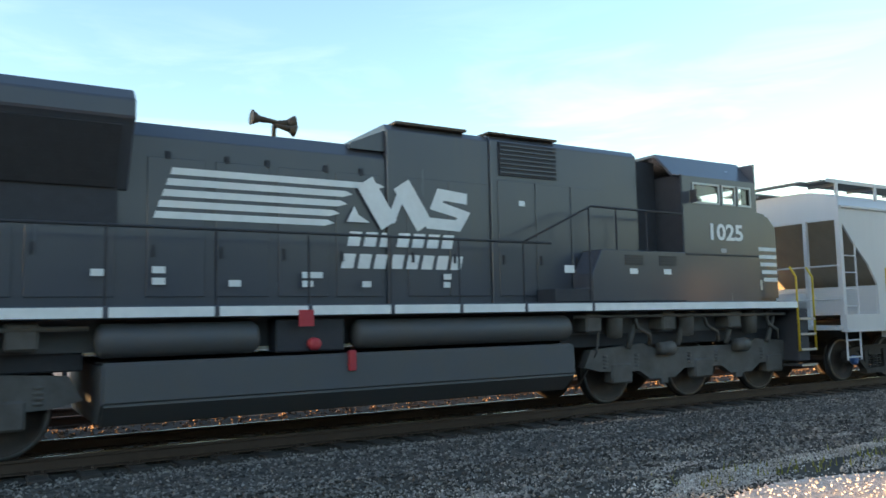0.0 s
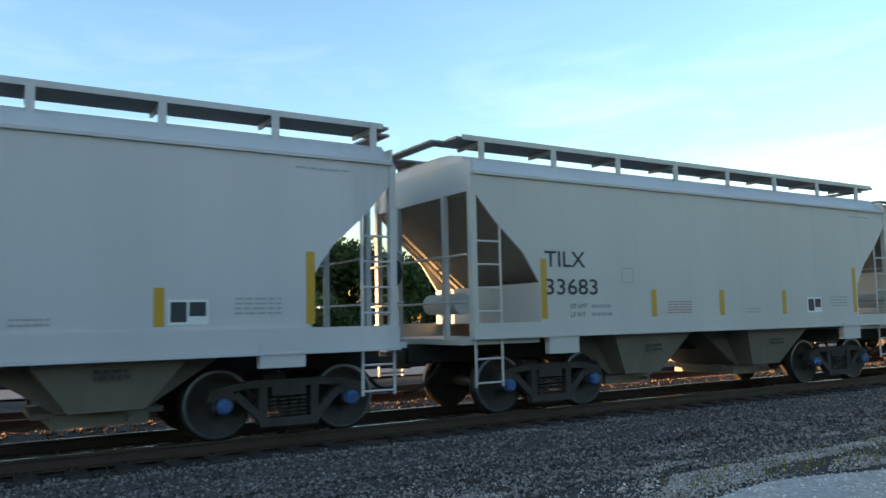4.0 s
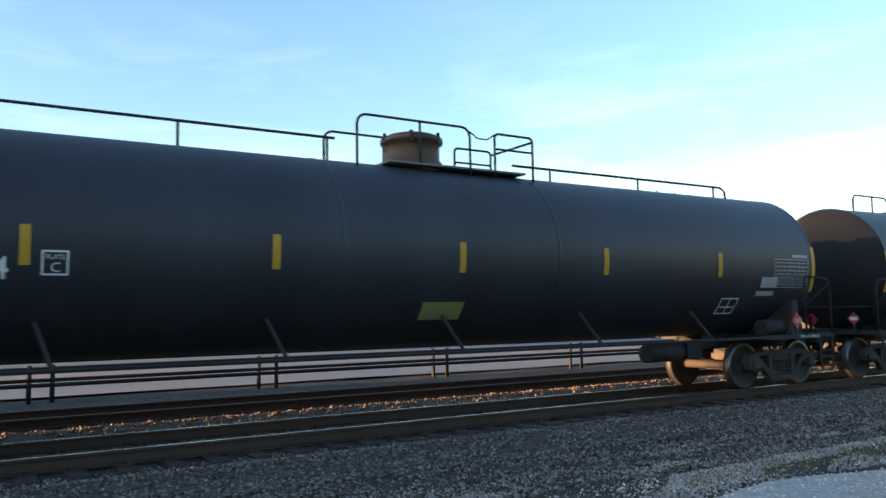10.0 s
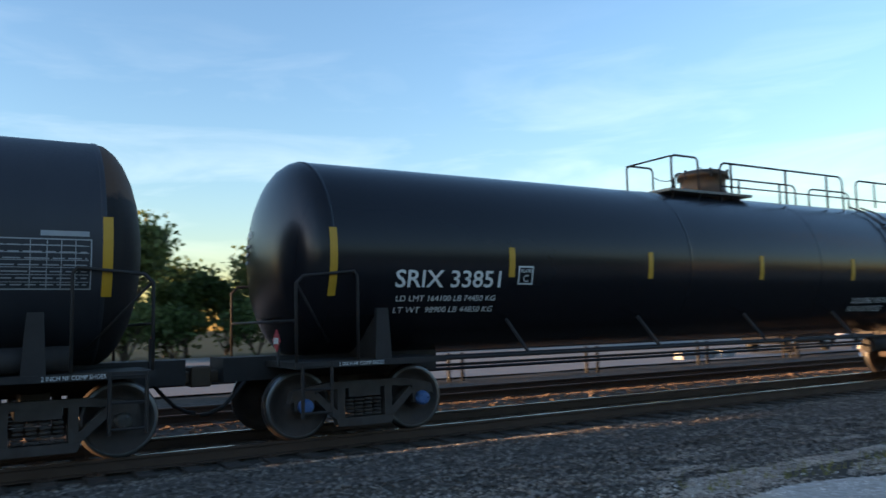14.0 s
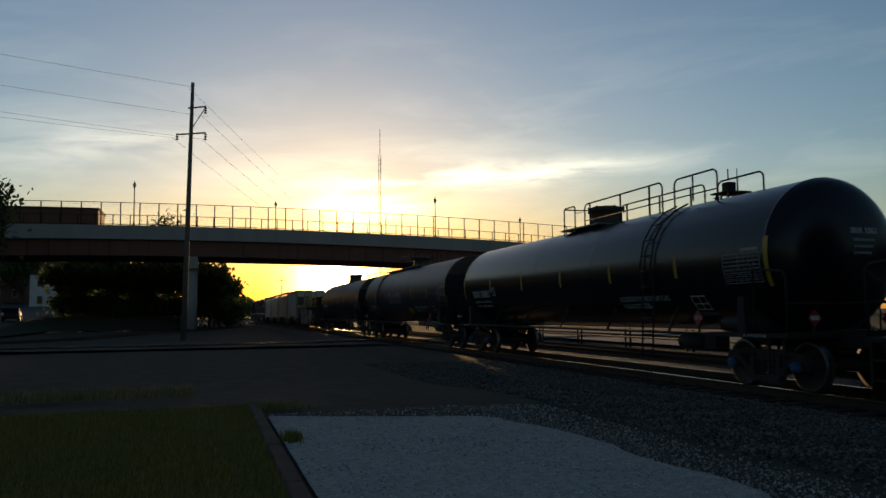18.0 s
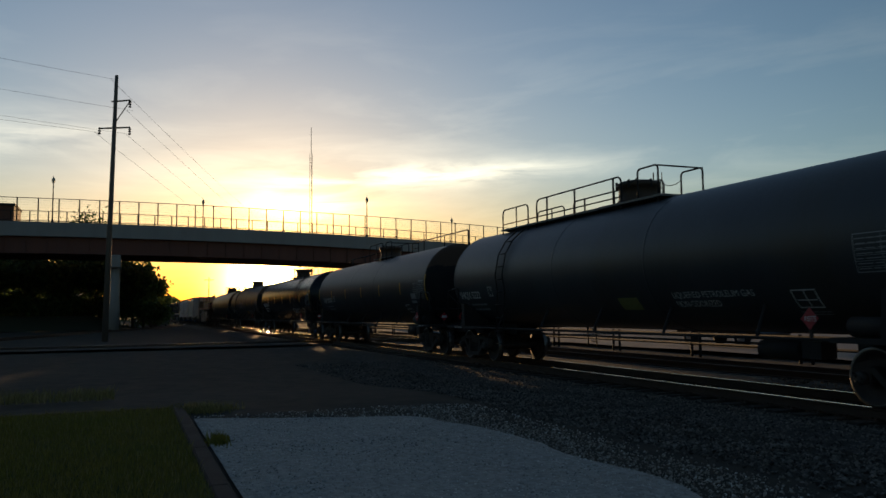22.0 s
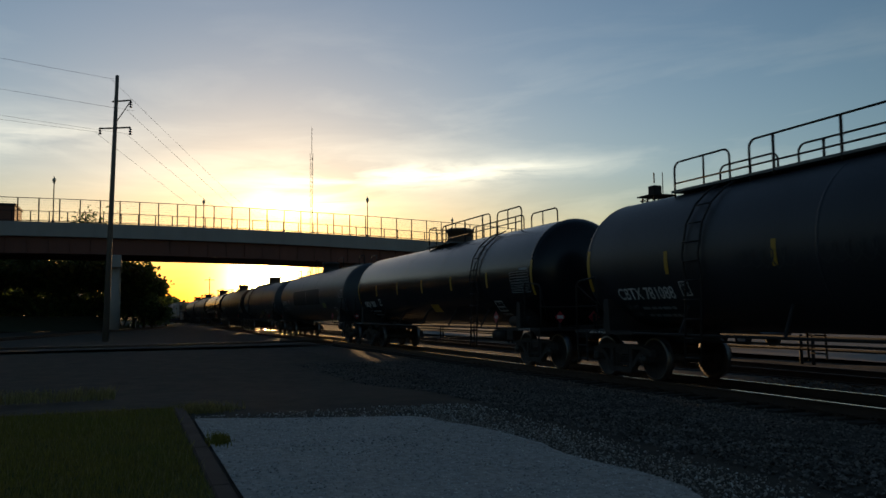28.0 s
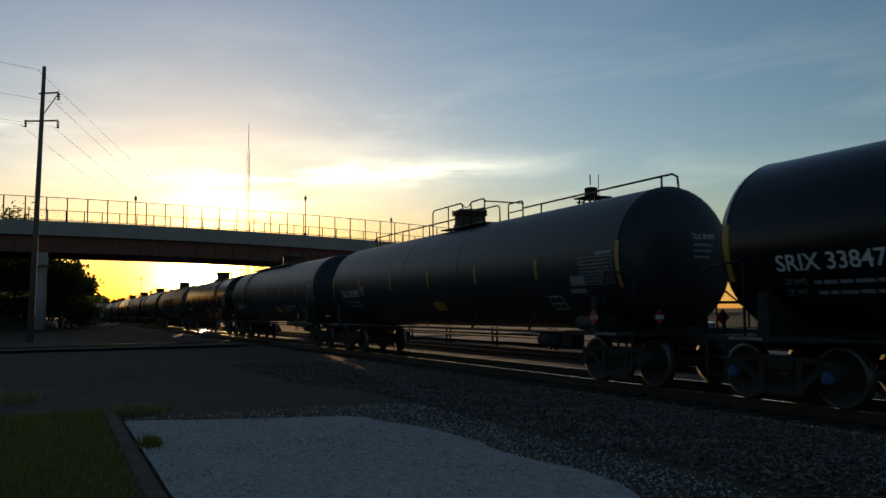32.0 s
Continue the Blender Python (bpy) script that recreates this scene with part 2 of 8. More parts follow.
M_GRAF2 = mat("spray_pale", (0.48, 0.50, 0.54), 0.6, var=0.45, scale=5)
M_REPAINT = mat("repaint_black", (0.022, 0.023, 0.025), 0.62, spec=0.28, var=0.3, scale=2)
M_GRAFK = mat("spray_black", (0.02, 0.02, 0.022), 0.5, var=0.3)
M_LOCO = mat("loco_black", (0.058, 0.066, 0.084), 0.22, spec=0.32, col2=(0.070, 0.072, 0.080), scale=1.1, fine=4, streak=True, coat=0.16, dirt=((0.090, 0.080, 0.074), 0.68))
M_LOCOD = mat("loco_grille", (0.032, 0.033, 0.040), 0.75, var=0.3)
M_LOCOG = mat("loco_underframe", (0.058, 0.064, 0.074), 0.6, col2=(0.072, 0.068, 0.064), scale=2, bump=0.1)
M_LOCOT = mat("loco_truck", (0.105, 0.098, 0.092), 0.7, col2=(0.055, 0.047, 0.040), scale=3, bump=0.25)
M_DARK = mat("letter_black", (0.03, 0.03, 0.035), 0.6, var=0.2)
M_RAIL = mat("rail_rust", (0.075, 0.045, 0.030), 0.7, metal=0.3, col2=(0.05, 0.03, 0.02), scale=3, bump=0.2)
M_RAILOLD = mat("rail_dull_top", (0.12, 0.09, 0.075), 0.75, spec=0.2, var=0.3, scale=4)
M_RAILTOP = mat("rail_polish", (0.50, 0.49, 0.48), 0.22, metal=1.0, var=0.15, scale=6)
M_TIE = mat("tie_wood", (0.050, 0.038, 0.030), 0.85, col2=(0.025, 0.020, 0.017), scale=3, bump=0.5, fine=25, rnd=0.3)
M_BALL = mat("ballast", (0.110, 0.094, 0.080), 0.95, spec=0.1, col2=(0.044, 0.039, 0.034), scale=9, bump=1.0, fine=28, spread=0.35, dirt=((0.095, 0.070, 0.050), 0.60))
M_STONE = mat("ballast_stone", (0.185, 0.162, 0.142), 0.9, spec=0.1, col2=(0.070, 0.062, 0.055), scale=1.5, island=0.75, bump=0.2)
M_STONEB = mat("ballast_stone_brown", (0.19, 0.130, 0.092), 0.9, spec=0.1, col2=(0.065, 0.048, 0.036), scale=1.5, island=0.5, bump=0.2)
M_LOT = mat("gravel_white", (0.52, 0.475, 0.43), 0.95, spec=0.05, col2=(0.32, 0.29, 0.26), scale=14, bump=1.0, fine=45, spread=0.4)
M_CHIP = mat("gravel_chip_dusty", (0.40, 0.35, 0.30), 0.95, spec=0.1, col2=(0.22, 0.19, 0.165), scale=2, island=0.4)
M_LOTST = mat("gravel_stone", (0.64, 0.59, 0.53), 0.9, spec=0.1, col2=(0.33, 0.32, 0.305), scale=2, island=0.4, bump=0.2)
M_DIRT = mat("dirt", (0.098, 0.080, 0.062), 0.95, spec=0.05, col2=(0.045, 0.042, 0.038), scale=2.2, bump=0.8, fine=22)
M_FAR = mat("far_ground", (0.07, 0.075, 0.045), 0.95, spec=0.05, col2=(0.06, 0.06, 0.04), scale=0.12, bump=0.5, fine=3)
M_PAVE = mat("pale_lot", (0.27, 0.235, 0.205), 0.95, spec=0.1, col2=(0.22, 0.205, 0.19), scale=0.5, bump=1.0, fine=7)
M_ROAD = mat("asphalt", (0.055, 0.055, 0.056), 0.85, var=0.25, scale=0.8, bump=0.4, fine=30)
M_GRASS = mat("grass", (0.165, 0.168, 0.032), 0.8, col2=(0.24, 0.195, 0.048), scale=1.5, island=0.35, spec=0.1, through_light=0.42)
M_SOIL = mat("lawn_soil", (0.070, 0.090, 0.024), 0.95, spec=0.05, col2=(0.11, 0.10, 0.045), scale=3, bump=0.8, fine=25)
M_STRAW = mat("dry_grass", (0.30, 0.25, 0.11), 0.85, col2=(0.16, 0.15, 0.05), scale=3, island=0.35, spec=0.1, through_light=0.4)
M_KERB = mat("kerb_timber", (0.135, 0.098, 0.080), 0.95, spec=0.05, col2=(0.085, 0.062, 0.052), scale=3, bump=0.3)
M_LEAF = mat("leaf", (0.085, 0.125, 0.040), 0.6, col2=(0.050, 0.080, 0.026), scale=0.6, island=0.45, spec=0.2, through_light=0.45)
M_LEAF2 = mat("leaf_light", (0.12, 0.155, 0.055), 0.6, col2=(0.075, 0.105, 0.036), scale=0.6, island=0.4, spec=0.2, through_light=0.45)
M_BARK = mat("bark", (0.09, 0.07, 0.05), 0.9, var=0.4, scale=6, bump=0.6)
M_TABLE = mat("table_wood", (0.055, 0.033, 0.027), 0.65, col2=(0.055, 0.033, 0.026), scale=3, bump=0.25, fine=40)
M_TABTOP = mat("table_top_worn", (0.13, 0.085, 0.065), 0.7, col2=(0.09, 0.06, 0.048), scale=5, bump=0.25, fine=40, dirt=((0.52, 0.52, 0.53), 0.53))
M_POLE = mat("pole_wood", (0.30, 0.19, 0.11), 0.85, col2=(0.21, 0.13, 0.08), scale=2, streak=True, bump=0.3)
M_UPOLE = mat("utility_pole_wood", (0.17, 0.14, 0.115), 0.85, var=0.3, scale=2, streak=True, bump=0.3)
M_WIRE = mat("wire", (0.04, 0.04, 0.04), 0.6)
M_GALV = mat("galvanised", (0.36, 0.37, 0.38), 0.45, metal=0.8, var=0.2, scale=5)
M_CONC = mat("concrete", (0.36, 0.35, 0.33), 0.85, col2=(0.27, 0.26, 0.245), scale=0.5, bump=0.2, streak=True, fine=14)
M_GIRD = mat("girder_paint", (0.17, 0.060, 0.040), 0.6, col2=(0.12, 0.045, 0.032), scale=0.7, streak=True, bump=0.05)
M_FENCE = mat("fence_steel", (0.030, 0.030, 0.031), 0.75, var=0.3, spec=0.15)
M_PLTAN = mat("plastic_tan", (0.50, 0.47, 0.39), 0.5, var=0.12, scale=3)
M_PLGRN = mat("plastic_green", (0.045, 0.20, 0.19), 0.45, var=0.15, scale=3)
M_PLDK = mat("plastic_teal", (0.02, 0.075, 0.085), 0.45, var=0.2, scale=3)
M_CARB = mat("car_black", (0.012, 0.012, 0.014), 0.15, coat=0.8)
M_CARW = mat("car_silver", (0.45, 0.45, 0.46), 0.25, metal=0.5, coat=0.6)
M_GLASS = mat("dark_glass", (0.02, 0.025, 0.03), 0.06, var=0.1)
M_TYRE = mat("tyre", (0.02, 0.02, 0.02), 0.85)
M_HOUSE = mat("siding_white", (0.62, 0.62, 0.60), 0.7, var=0.12, scale=1)
M_BRICK = mat("brick_dark", (0.16, 0.075, 0.05), 0.85, col2=(0.11, 0.055, 0.04), scale=3, bump=0.3)
M_ROOF = mat("roof_shingle", (0.06, 0.055, 0.05), 0.85, var=0.3, scale=3)
M_ORANGE = mat("reflector_orange", (0.46, 0.16, 0.025), 0.4, var=0.2)
M_RUSTRUN = mat("rust_run", (0.20, 0.10, 0.05), 0.8, col2=(0.30, 0.19, 0.11), scale=6)
M_RUSTB = mat("dome_rust", (0.085, 0.045, 0.020), 0.6, col2=(0.045, 0.028, 0.016), scale=4, bump=0.1)


def glow(name, col, power):
    m = bpy.data.materials.new(name)
    m.use_nodes = True
    b = m.node_tree.nodes["Principled BSDF"]
    b.inputs["Base Color"].default_value = (*col, 1)
    b.inputs["Emission Color"].default_value = (*col, 1)
    b.inputs["Emission Strength"].default_value = power
    return m


M_TAIL = glow("tail_lamp_red", (1.0, 0.08, 0.03), 1.5)


def pane_glass():
    m = bpy.data.materials.new("window_glass")
    m.use_nodes = True
    b = m.node_tree.nodes["Principled BSDF"]
    b.inputs["Base Color"].default_value = (0.95, 0.98, 0.98, 1)
    b.inputs["Roughness"].default_value = 0.05
    b.inputs["Transmission Weight"].default_value = 1.0
    b.inputs["IOR"].default_value = 1.45
    return m


M_PANE = pane_glass()


# ---- mesh helpers ----
def bx(bm, x0, x1, y0, y1, z0, z1):
    v = [bm.verts.new(p) for p in ((x0, y0, z0), (x1, y0, z0), (x1, y1, z0), (x0, y1, z0), (x0, y0, z1), (x1, y0, z1), (x1, y1, z1), (x0, y1, z1))]
    for f in ((3, 2, 1, 0), (4, 5, 6, 7), (0, 1, 5, 4), (1, 2, 6, 5), (2, 3, 7, 6), (3, 0, 4, 7)):
        bm.faces.new([v[i] for i in f])
    return bm


def cyl(bm, p, q, r, n=12, r2=None, caps=True):
    """A round bar, or a cone, from p to q."""
    p, q = Vector(p), Vector(q)
    d = (q - p).normalized()
    a = d.orthogonal().normalized()
    b = d.cross(a)
    r2 = r if r2 is None else r2
    rings = []
    for c, rr in ((p, r), (q, r2)):
        rings.append([bm.verts.new(c + a * (rr * math.cos(2 * math.pi * i / n)) + b * (rr * math.sin(2 * math.pi * i / n))) for i in range(n)])
    for i in range(n):
        f = bm.faces.new((rings[0][i], rings[0][(i + 1) % n], rings[1][(i + 1) % n], rings[1][i]))
        f.smooth = n > 6
    if caps:
        bm.faces.new(rings[0][::-1])
        bm.faces.new(rings[1])
    return bm


def tube(bm, pts, r, n=6):
    """A bent round bar through the points, one connected piece."""
    ps = [Vector(pts[0])]
    for p in pts[1:]:
        if (Vector(p) - ps[-1]).length > 1e-5:
            ps.append(Vector(p))
    d = (ps[1] - ps[0]).normalized()
    a = d.orthogonal().normalized()
    rings = []
    for i, p in enumerate(ps):
        d0 = (ps[i] - ps[i - 1]).normalized() if i else (ps[1] - ps[0]).normalized()
        d1 = (ps[i + 1] - ps[i]).normalized() if i < len(ps) - 1 else d0
        t = (d0 + d1)
        t = t.normalized() if t.length > 1e-4 else d0
        a = (a - t * a.dot(t))
        a = a.normalized() if a.length > 1e-4 else t.orthogonal().normalized()
        b = t.cross(a)
        rings.append([bm.verts.new(p + a * (r * math.cos(2 * math.pi * k / n)) + b * (r * math.sin(2 * math.pi * k / n))) for k in range(n)])
    for ra, rb in zip(rings, rings[1:]):
        for k in range(n):
            bm.faces.new((ra[k], ra[(k + 1) % n], rb[(k + 1) % n], rb[k])).smooth = n > 4
    bm.faces.new(rings[0][::-1])
    bm.faces.new(rings[-1])
    return bm


def prism(bm, poly, axis, c0, c1):
    """Extrude a polygon of (a, b) along an axis from c0 to c1. y: (x, z); x: (y, z); z: (x, y)."""
    def at(a, b, c):
        return {"y": (a, c, b), "x": (c, a, b), "z": (a, b, c)}[axis]
    lo = [bm.verts.new(at(a, b, c0)) for a, b in poly]
    hi = [bm.verts.new(at(a, b, c1)) for a, b in poly]
    n = len(poly)
    bm.faces.new(lo)
    bm.faces.new(hi[::-1])
    for i in range(n):
        bm.faces.new((lo[i], hi[i], hi[(i + 1) % n], lo[(i + 1) % n]))
    bmesh.ops.recalc_face_normals(bm, faces=bm.faces)
    return bm


def lathe(bm, prof, axis="x", n=32, c=(0, 0, 0), smooth=True, caps=True):
    """Turn a profile of (along, radius) round an axis through c."""
    rings = []
    for s, r in prof:
        ring = []
        for i in range(n):
            a = 2 * math.pi * i / n
            u, v = r * math.cos(a), r * math.sin(a)
            p = {"x": (s, u, v), "y": (u, s, v), "z": (u, v, s)}[axis]
            ring.append(bm.verts.new((p[0] + c[0], p[1] + c[1], p[2] + c[2])))
        rings.append(ring)
    for a, b in zip(rings, rings[1:]):
        for i in range(n):
            f = bm.faces.new((a[i], a[(i + 1) % n], b[(i + 1) % n], b[i]))
            f.smooth = smooth
    if caps:
        bm.faces.new(rings[0])
        bm.faces.new(rings[-1])
    bmesh.ops.recalc_face_normals(bm, faces=bm.faces)
    return bm


def B():
    return bmesh.new()


def box(*a):
    return bx(B(), *a)


def rnd_edges(bm, w=0.012, seg=1):
    bmesh.ops.bevel(bm, geom=[e for e in bm.edges], offset=w, segments=seg, affect="EDGES", clamp_overlap=True)
    return bm


def part(name, bm, material, parent=None, label=""):
    """Link a bmesh as one mesh object under a thing or a part."""
    me = bpy.data.meshes.new(name)
    bm.to_mesh(me)
    bm.free()
    me.materials.append(material)
    ob = new(name, me)
    ob.parent = parent
    if label:
        ob["label"] = label
    if name in FINE_PRINT:
        ob["kind"] = "stuff"
    return ob


FINE_PRINT = ("weight_print", "data_print", "head_print", "bay_print", "test_table", "notice", "warning_print")


def pieces(name, bm, material, parent, sub=None, label=""):
    """Link each connected piece as a part of its own; with sub, the later pieces hang under the first."""
    bm.verts.ensure_lookup_table()
    bm.verts.index_update()
    bm.faces.index_update()
    seen, isl = set(), []
    for v in bm.verts:
        if v.index in seen:
            continue
        st, grp = [v], []
        seen.add(v.index)
        while st:
            w = st.pop()
            grp.append(w)
            for e in w.link_edges:
                o = e.other_vert(w)
                if o.index not in seen:
                    seen.add(o.index)
                    st.append(o)
        isl.append(grp)
    first = None
    for grp in isl:
        nb = B()
        mp = {v.index: nb.verts.new(v.co) for v in grp}
        fs = {f for v in grp for f in v.link_faces}
        for f in sorted(fs, key=lambda q: q.index):
            nb.faces.new([mp[v.index] for v in f.verts]).smooth = f.smooth
        if first is not None and sub:
            part(sub, nb, material, first)
        else:
            o = part(name, nb, material, parent, label)
            first = first or o
    bm.free()
    return first


def thing(name, m, label, category, group="", kind=""):
    e = new(name)
    e.empty_display_size = 0.2
    e.matrix_basis = m
    return tagged(e, label, category, group, kind)


def solo(name, bm, material, label, category, group="", kind="", m=None):
    o = part(name, bm, material)
    if m is not None:
        o.matrix_basis = m
    return tagged(o, label, category, group, kind)


def letters(name, text, h, x, z, y, material, parent, wrap=None, width=None, slant=0.0, bold=0.0, facing=-1, label=""):
    """Painted writing h high from x, z on a side facing -y; wrap (zc, R) lays it on a tank's shell."""
    cu = bpy.data.curves.new(name, "FONT")
    cu.body = text
    cu.size = h / 0.73
    cu.shear = slant
    cu.offset = bold
    cu.resolution_u = 3
    tmp = bpy.data.objects.new(name, cu)
    me = bpy.data.meshes.new_from_object(tmp)
    bpy.data.objects.remove(tmp)
    co = np.array([v.co[:] for v in me.vertices]) if me.vertices else np.zeros((0, 3))
    if len(co):
        if width:
            co[:, 0] *= width / max(1e-6, co[:, 0].max())
        for v, c in zip(me.vertices, co):
            zz = z + c[1]
            yy = y
            if wrap:
                zc, r = wrap
                yy = -math.sqrt(max(0.01, r * r - (zz - zc) ** 2)) - 0.012
            v.co = (x + c[0], yy, zz) if facing < 0 else (x - c[0], -yy, zz)
    me.materials.clear()
    me.materials.append(material)
    ob = new(name, me)
    ob.parent = parent
    if label:
        ob["label"] = label
    return ob


def decal(bm, x0, x1, z0, z1, y, wrap=None, n=1):
    """A thin painted plate on a side that faces -y, or bent to a tank's shell."""
    n = n if not wrap else max(3, int((z1 - z0) / 0.12))
    for i in range(n):
        a, b = z0 + (z1 - z0) * i / n, z0 + (z1 - z0) * (i + 1) / n
        ya = yb = y
        if wrap:
            zc, r = wrap
            ya, yb = (-math.sqrt(max(0.01, r * r - (q - zc) ** 2)) - 0.008 for q in (a, b))
        v = [bm.verts.new(p) for p in ((x0, ya, a), (x1, ya, a), (x1, yb, b), (x0, yb, b))]
        bm.faces.new(v)
    return bm


def lines(bm, x0, x1, z0, z1, y, rows, wrap=None, fill=0.5, seed=1):
    """Rows of small print too small to read, as bars broken into words."""
    rg = random.Random(seed)
    dz = (z1 - z0) / rows
    for i in range(rows):
        z = z1 - dz * (i + 0.75)
        x = x0
        while x < x1 - 0.02:
            w = min(x1 - x, (x1 - x0) * rg.uniform(0.10, 0.28))
            decal(bm, x, x + w, z, z + dz * fill, y, wrap, 1)
            x += w + (x1 - x0) * 0.035
    return bm


def outline(bm, x0, x1, z0, z1, y, t=0.025, wrap=None):
    for a in ((x0, x1, z0, z0 + t), (x0, x1, z1 - t, z1), (x0, x0 + t, z0, z1), (x1 - t, x1, z0, z1)):
        decal(bm, *a, y, wrap)
    return bm


# ---- the train ----
CARS, WHEELS = [], []


def rolling(name, u, label, category):
    e = thing(name, pose(u, YC, 0), label, category)
    CARS.append((e, u))
    return e


def mesh_once(name, bm, material):
    me = bpy.data.meshes.new(name)
    bm.to_mesh(me)
    bm.free()
    me.materials.append(material)
    return me


def put(name, me, parent, m=None, label=""):
    o = new(name, me)
    o.parent = parent
    if m is not None:
        o.matrix_basis = m
    if label:
        o["label"] = label
    return o


def wheel_mesh(r):
    bm, treads = B(), []
    for s in (-1, 1):
        prof = [(0.84, 0.02), (0.84, 0.11), (0.80, 0.13), (0.775, 0.20), (0.775, r - 0.11), (0.815, r - 0.085), (0.818, r - 0.02), (0.81, r - 0.004),
                (0.72, r - 0.004), (0.70, r + 0.022), (0.685, r + 0.024), (0.68, r - 0.09), (0.73, r - 0.12), (0.73, 0.2), (0.66, 0.12), (0.66, 0.02)]
        lathe(bm, [(s * a, b) for a, b in prof], "y", 28)
        tr = lathe(B(), [(s * a, b) for a, b in ((0.8195, r - 0.045), (0.8215, r - 0.012), (0.812, r), (0.722, r))], "y", 28, caps=False)
        treads.append(mesh_once("tread", tr, M_TREAD))
    cyl(bm, (0, -1.0, 0), (0, 1.0, 0), 0.085, 12)
    return mesh_once("wheelset", bm, M_WHEEL), treads


def cap_mesh(material, r=0.105):
    bm = B()
    lathe(bm, [(-1.16, 0.01), (-1.16, r * 0.55), (-1.145, r * 0.9), (-1.10, r), (-1.06, r)], "y", 16)
    for k in range(3):
        a = 2 * math.pi * k / 3
        cyl(bm, (0.06 * math.cos(a), -1.185, 0.06 * math.sin(a)), (0.06 * math.cos(a), -1.15, 0.06 * math.sin(a)), 0.018, 6)
    return mesh_once("bearing_cap", bm, material)


def bar(bm, p, q, w, y0, y1):
    """A flat bar of width w from (x, z) p to q, y0 to y1 thick."""
    d = Vector((q[0] - p[0], q[1] - p[1])).normalized()
    n = Vector((-d.y, d.x)) * w / 2
    prism(bm, [(p[0] + n.x, p[1] + n.y), (q[0] + n.x, q[1] + n.y), (q[0] - n.x, q[1] - n.y), (p[0] - n.x, p[1] - n.y)], "y", y0, y1)


def frame_mesh():
    bm = B()
    y0, y1 = -1.06, -0.92
    prism(bm, [(-1.10, 0.50), (-1.06, 0.66), (-0.80, 0.72), (-0.5, 0.755), (0.5, 0.755), (0.80, 0.72), (1.06, 0.66), (1.10, 0.50), (0.86, 0.63), (0.45, 0.66), (-0.45, 0.66), (-0.86, 0.63)], "y", y0, y1)
    for s in (-1, 1):
        prism(bm, [(s * 0.76, 0.40), (s * 0.74, 0.64), (s * 1.05, 0.64), (s * 1.03, 0.40), (s * 0.98, 0.40), (s * 0.98, 0.54), (s * 0.80, 0.54), (s * 0.80, 0.40)], "y", y0, y1)
        bar(bm, (s * 0.74, 0.60), (s * 0.32, 0.21), 0.10, y0, y1)
        bar(bm, (s * 0.36, 0.20), (s * 0.36, 0.70), 0.11, y0, y1)
    prism(bm, [(-0.40, 0.15), (0.40, 0.15), (0.44, 0.26), (-0.44, 0.26)], "y", y0 - 0.02, y1)
    return mesh_once("side_frame", bm, M_TRUCK)


def spring_mesh():
    bm = B()
    for i in range(4):
        x = -0.21 + 0.14 * i
        for k in range(5):
            lathe(bm, [(0.275 + k * 0.05, 0.045), (0.285 + k * 0.05, 0.062), (0.300 + k * 0.05, 0.062), (0.310 + k * 0.05, 0.045)], "z", 8, (x, -0.99, 0))
    return mesh_once("spring_nest", bm, M_TRUCK)


ME_WS, ME_TR = wheel_mesh(0.457)
ME_CAPB, ME_CAPI = cap_mesh(M_BLUE), cap_mesh(M_CAP)
ME_SF, ME_SPR = frame_mesh(), spring_mesh()
bm = bx(B(), -0.24, 0.24, -1.04, 1.04, 0.54, 0.66)
bx(bm, -0.16, 0.16, -0.5, 0.5, 0.5, 0.80)
ME_BOL = mesh_once("bolster", bm, M_TRUCK)
bm = B()
for sx in (-0.36, 0.36):
    bx(bm, sx - 0.05, sx + 0.05, -0.80, 0.80, 0.32, 0.42)
ME_BRK = mesh_once("brake_beam", bm, M_FRAME)
FLIP = pose(0, 0, 0, 0, 0, 180)


def truck(car, x, uc, blue=False):
    for m in (pose(x, 0, 0), pose(x, 0, 0) @ FLIP):
        sf = put("side_frame", ME_SF, car, m)
        put("spring_nest", ME_SPR, sf)
    put("bolster", ME_BOL, car, pose(x, 0, 0))
    put("brake_beam", ME_BRK, car, pose(x, 0, 0))
    for s in (-0.89, 0.89):
        ws = put("wheelset", ME_WS, car, pose(x + s, 0, 0.457))
        for tread in ME_TR:
            put("tread", tread, ws, None, "worn bright steel tread")
        for m in (None, FLIP):
            put("bearing_cap", ME_CAPB if blue else ME_CAPI, ws, m, "blue bearing end cap" if blue else "")
        WHEELS.append((ws, x + s, uc, 0.457))


def coupler_mesh():
    bm = B()
    bx(bm, -0.02, 0.62, -0.09, 0.09, 0.79, 0.95)
    rnd_edges(bx(bm, -0.14, 0.12, -0.17, 0.17, 0.74, 1.02), 0.02)
    return mesh_once("coupler", bm, M_RUSTB)


def hose_mesh():
    bm = B()
    pts = [(0.55, -0.35, 0.80), (0.40, -0.34, 0.62), (0.25, -0.30, 0.46), (0.10, -0.22, 0.38), (0.0, -0.14, 0.36)]
    tube(bm, pts, 0.028, 6)
    return mesh_once("air_hose", bm, M_FRAME)


ME_CPL, ME_HOSE = coupler_mesh(), hose_mesh()


def ends(car, half, dx=0.0):
    for m in (pose(dx - half, 0, 0), pose(dx + half, 0, 0) @ FLIP):
        put("coupler", ME_CPL, car, m)
        put("air_hose", ME_HOSE, car, m)


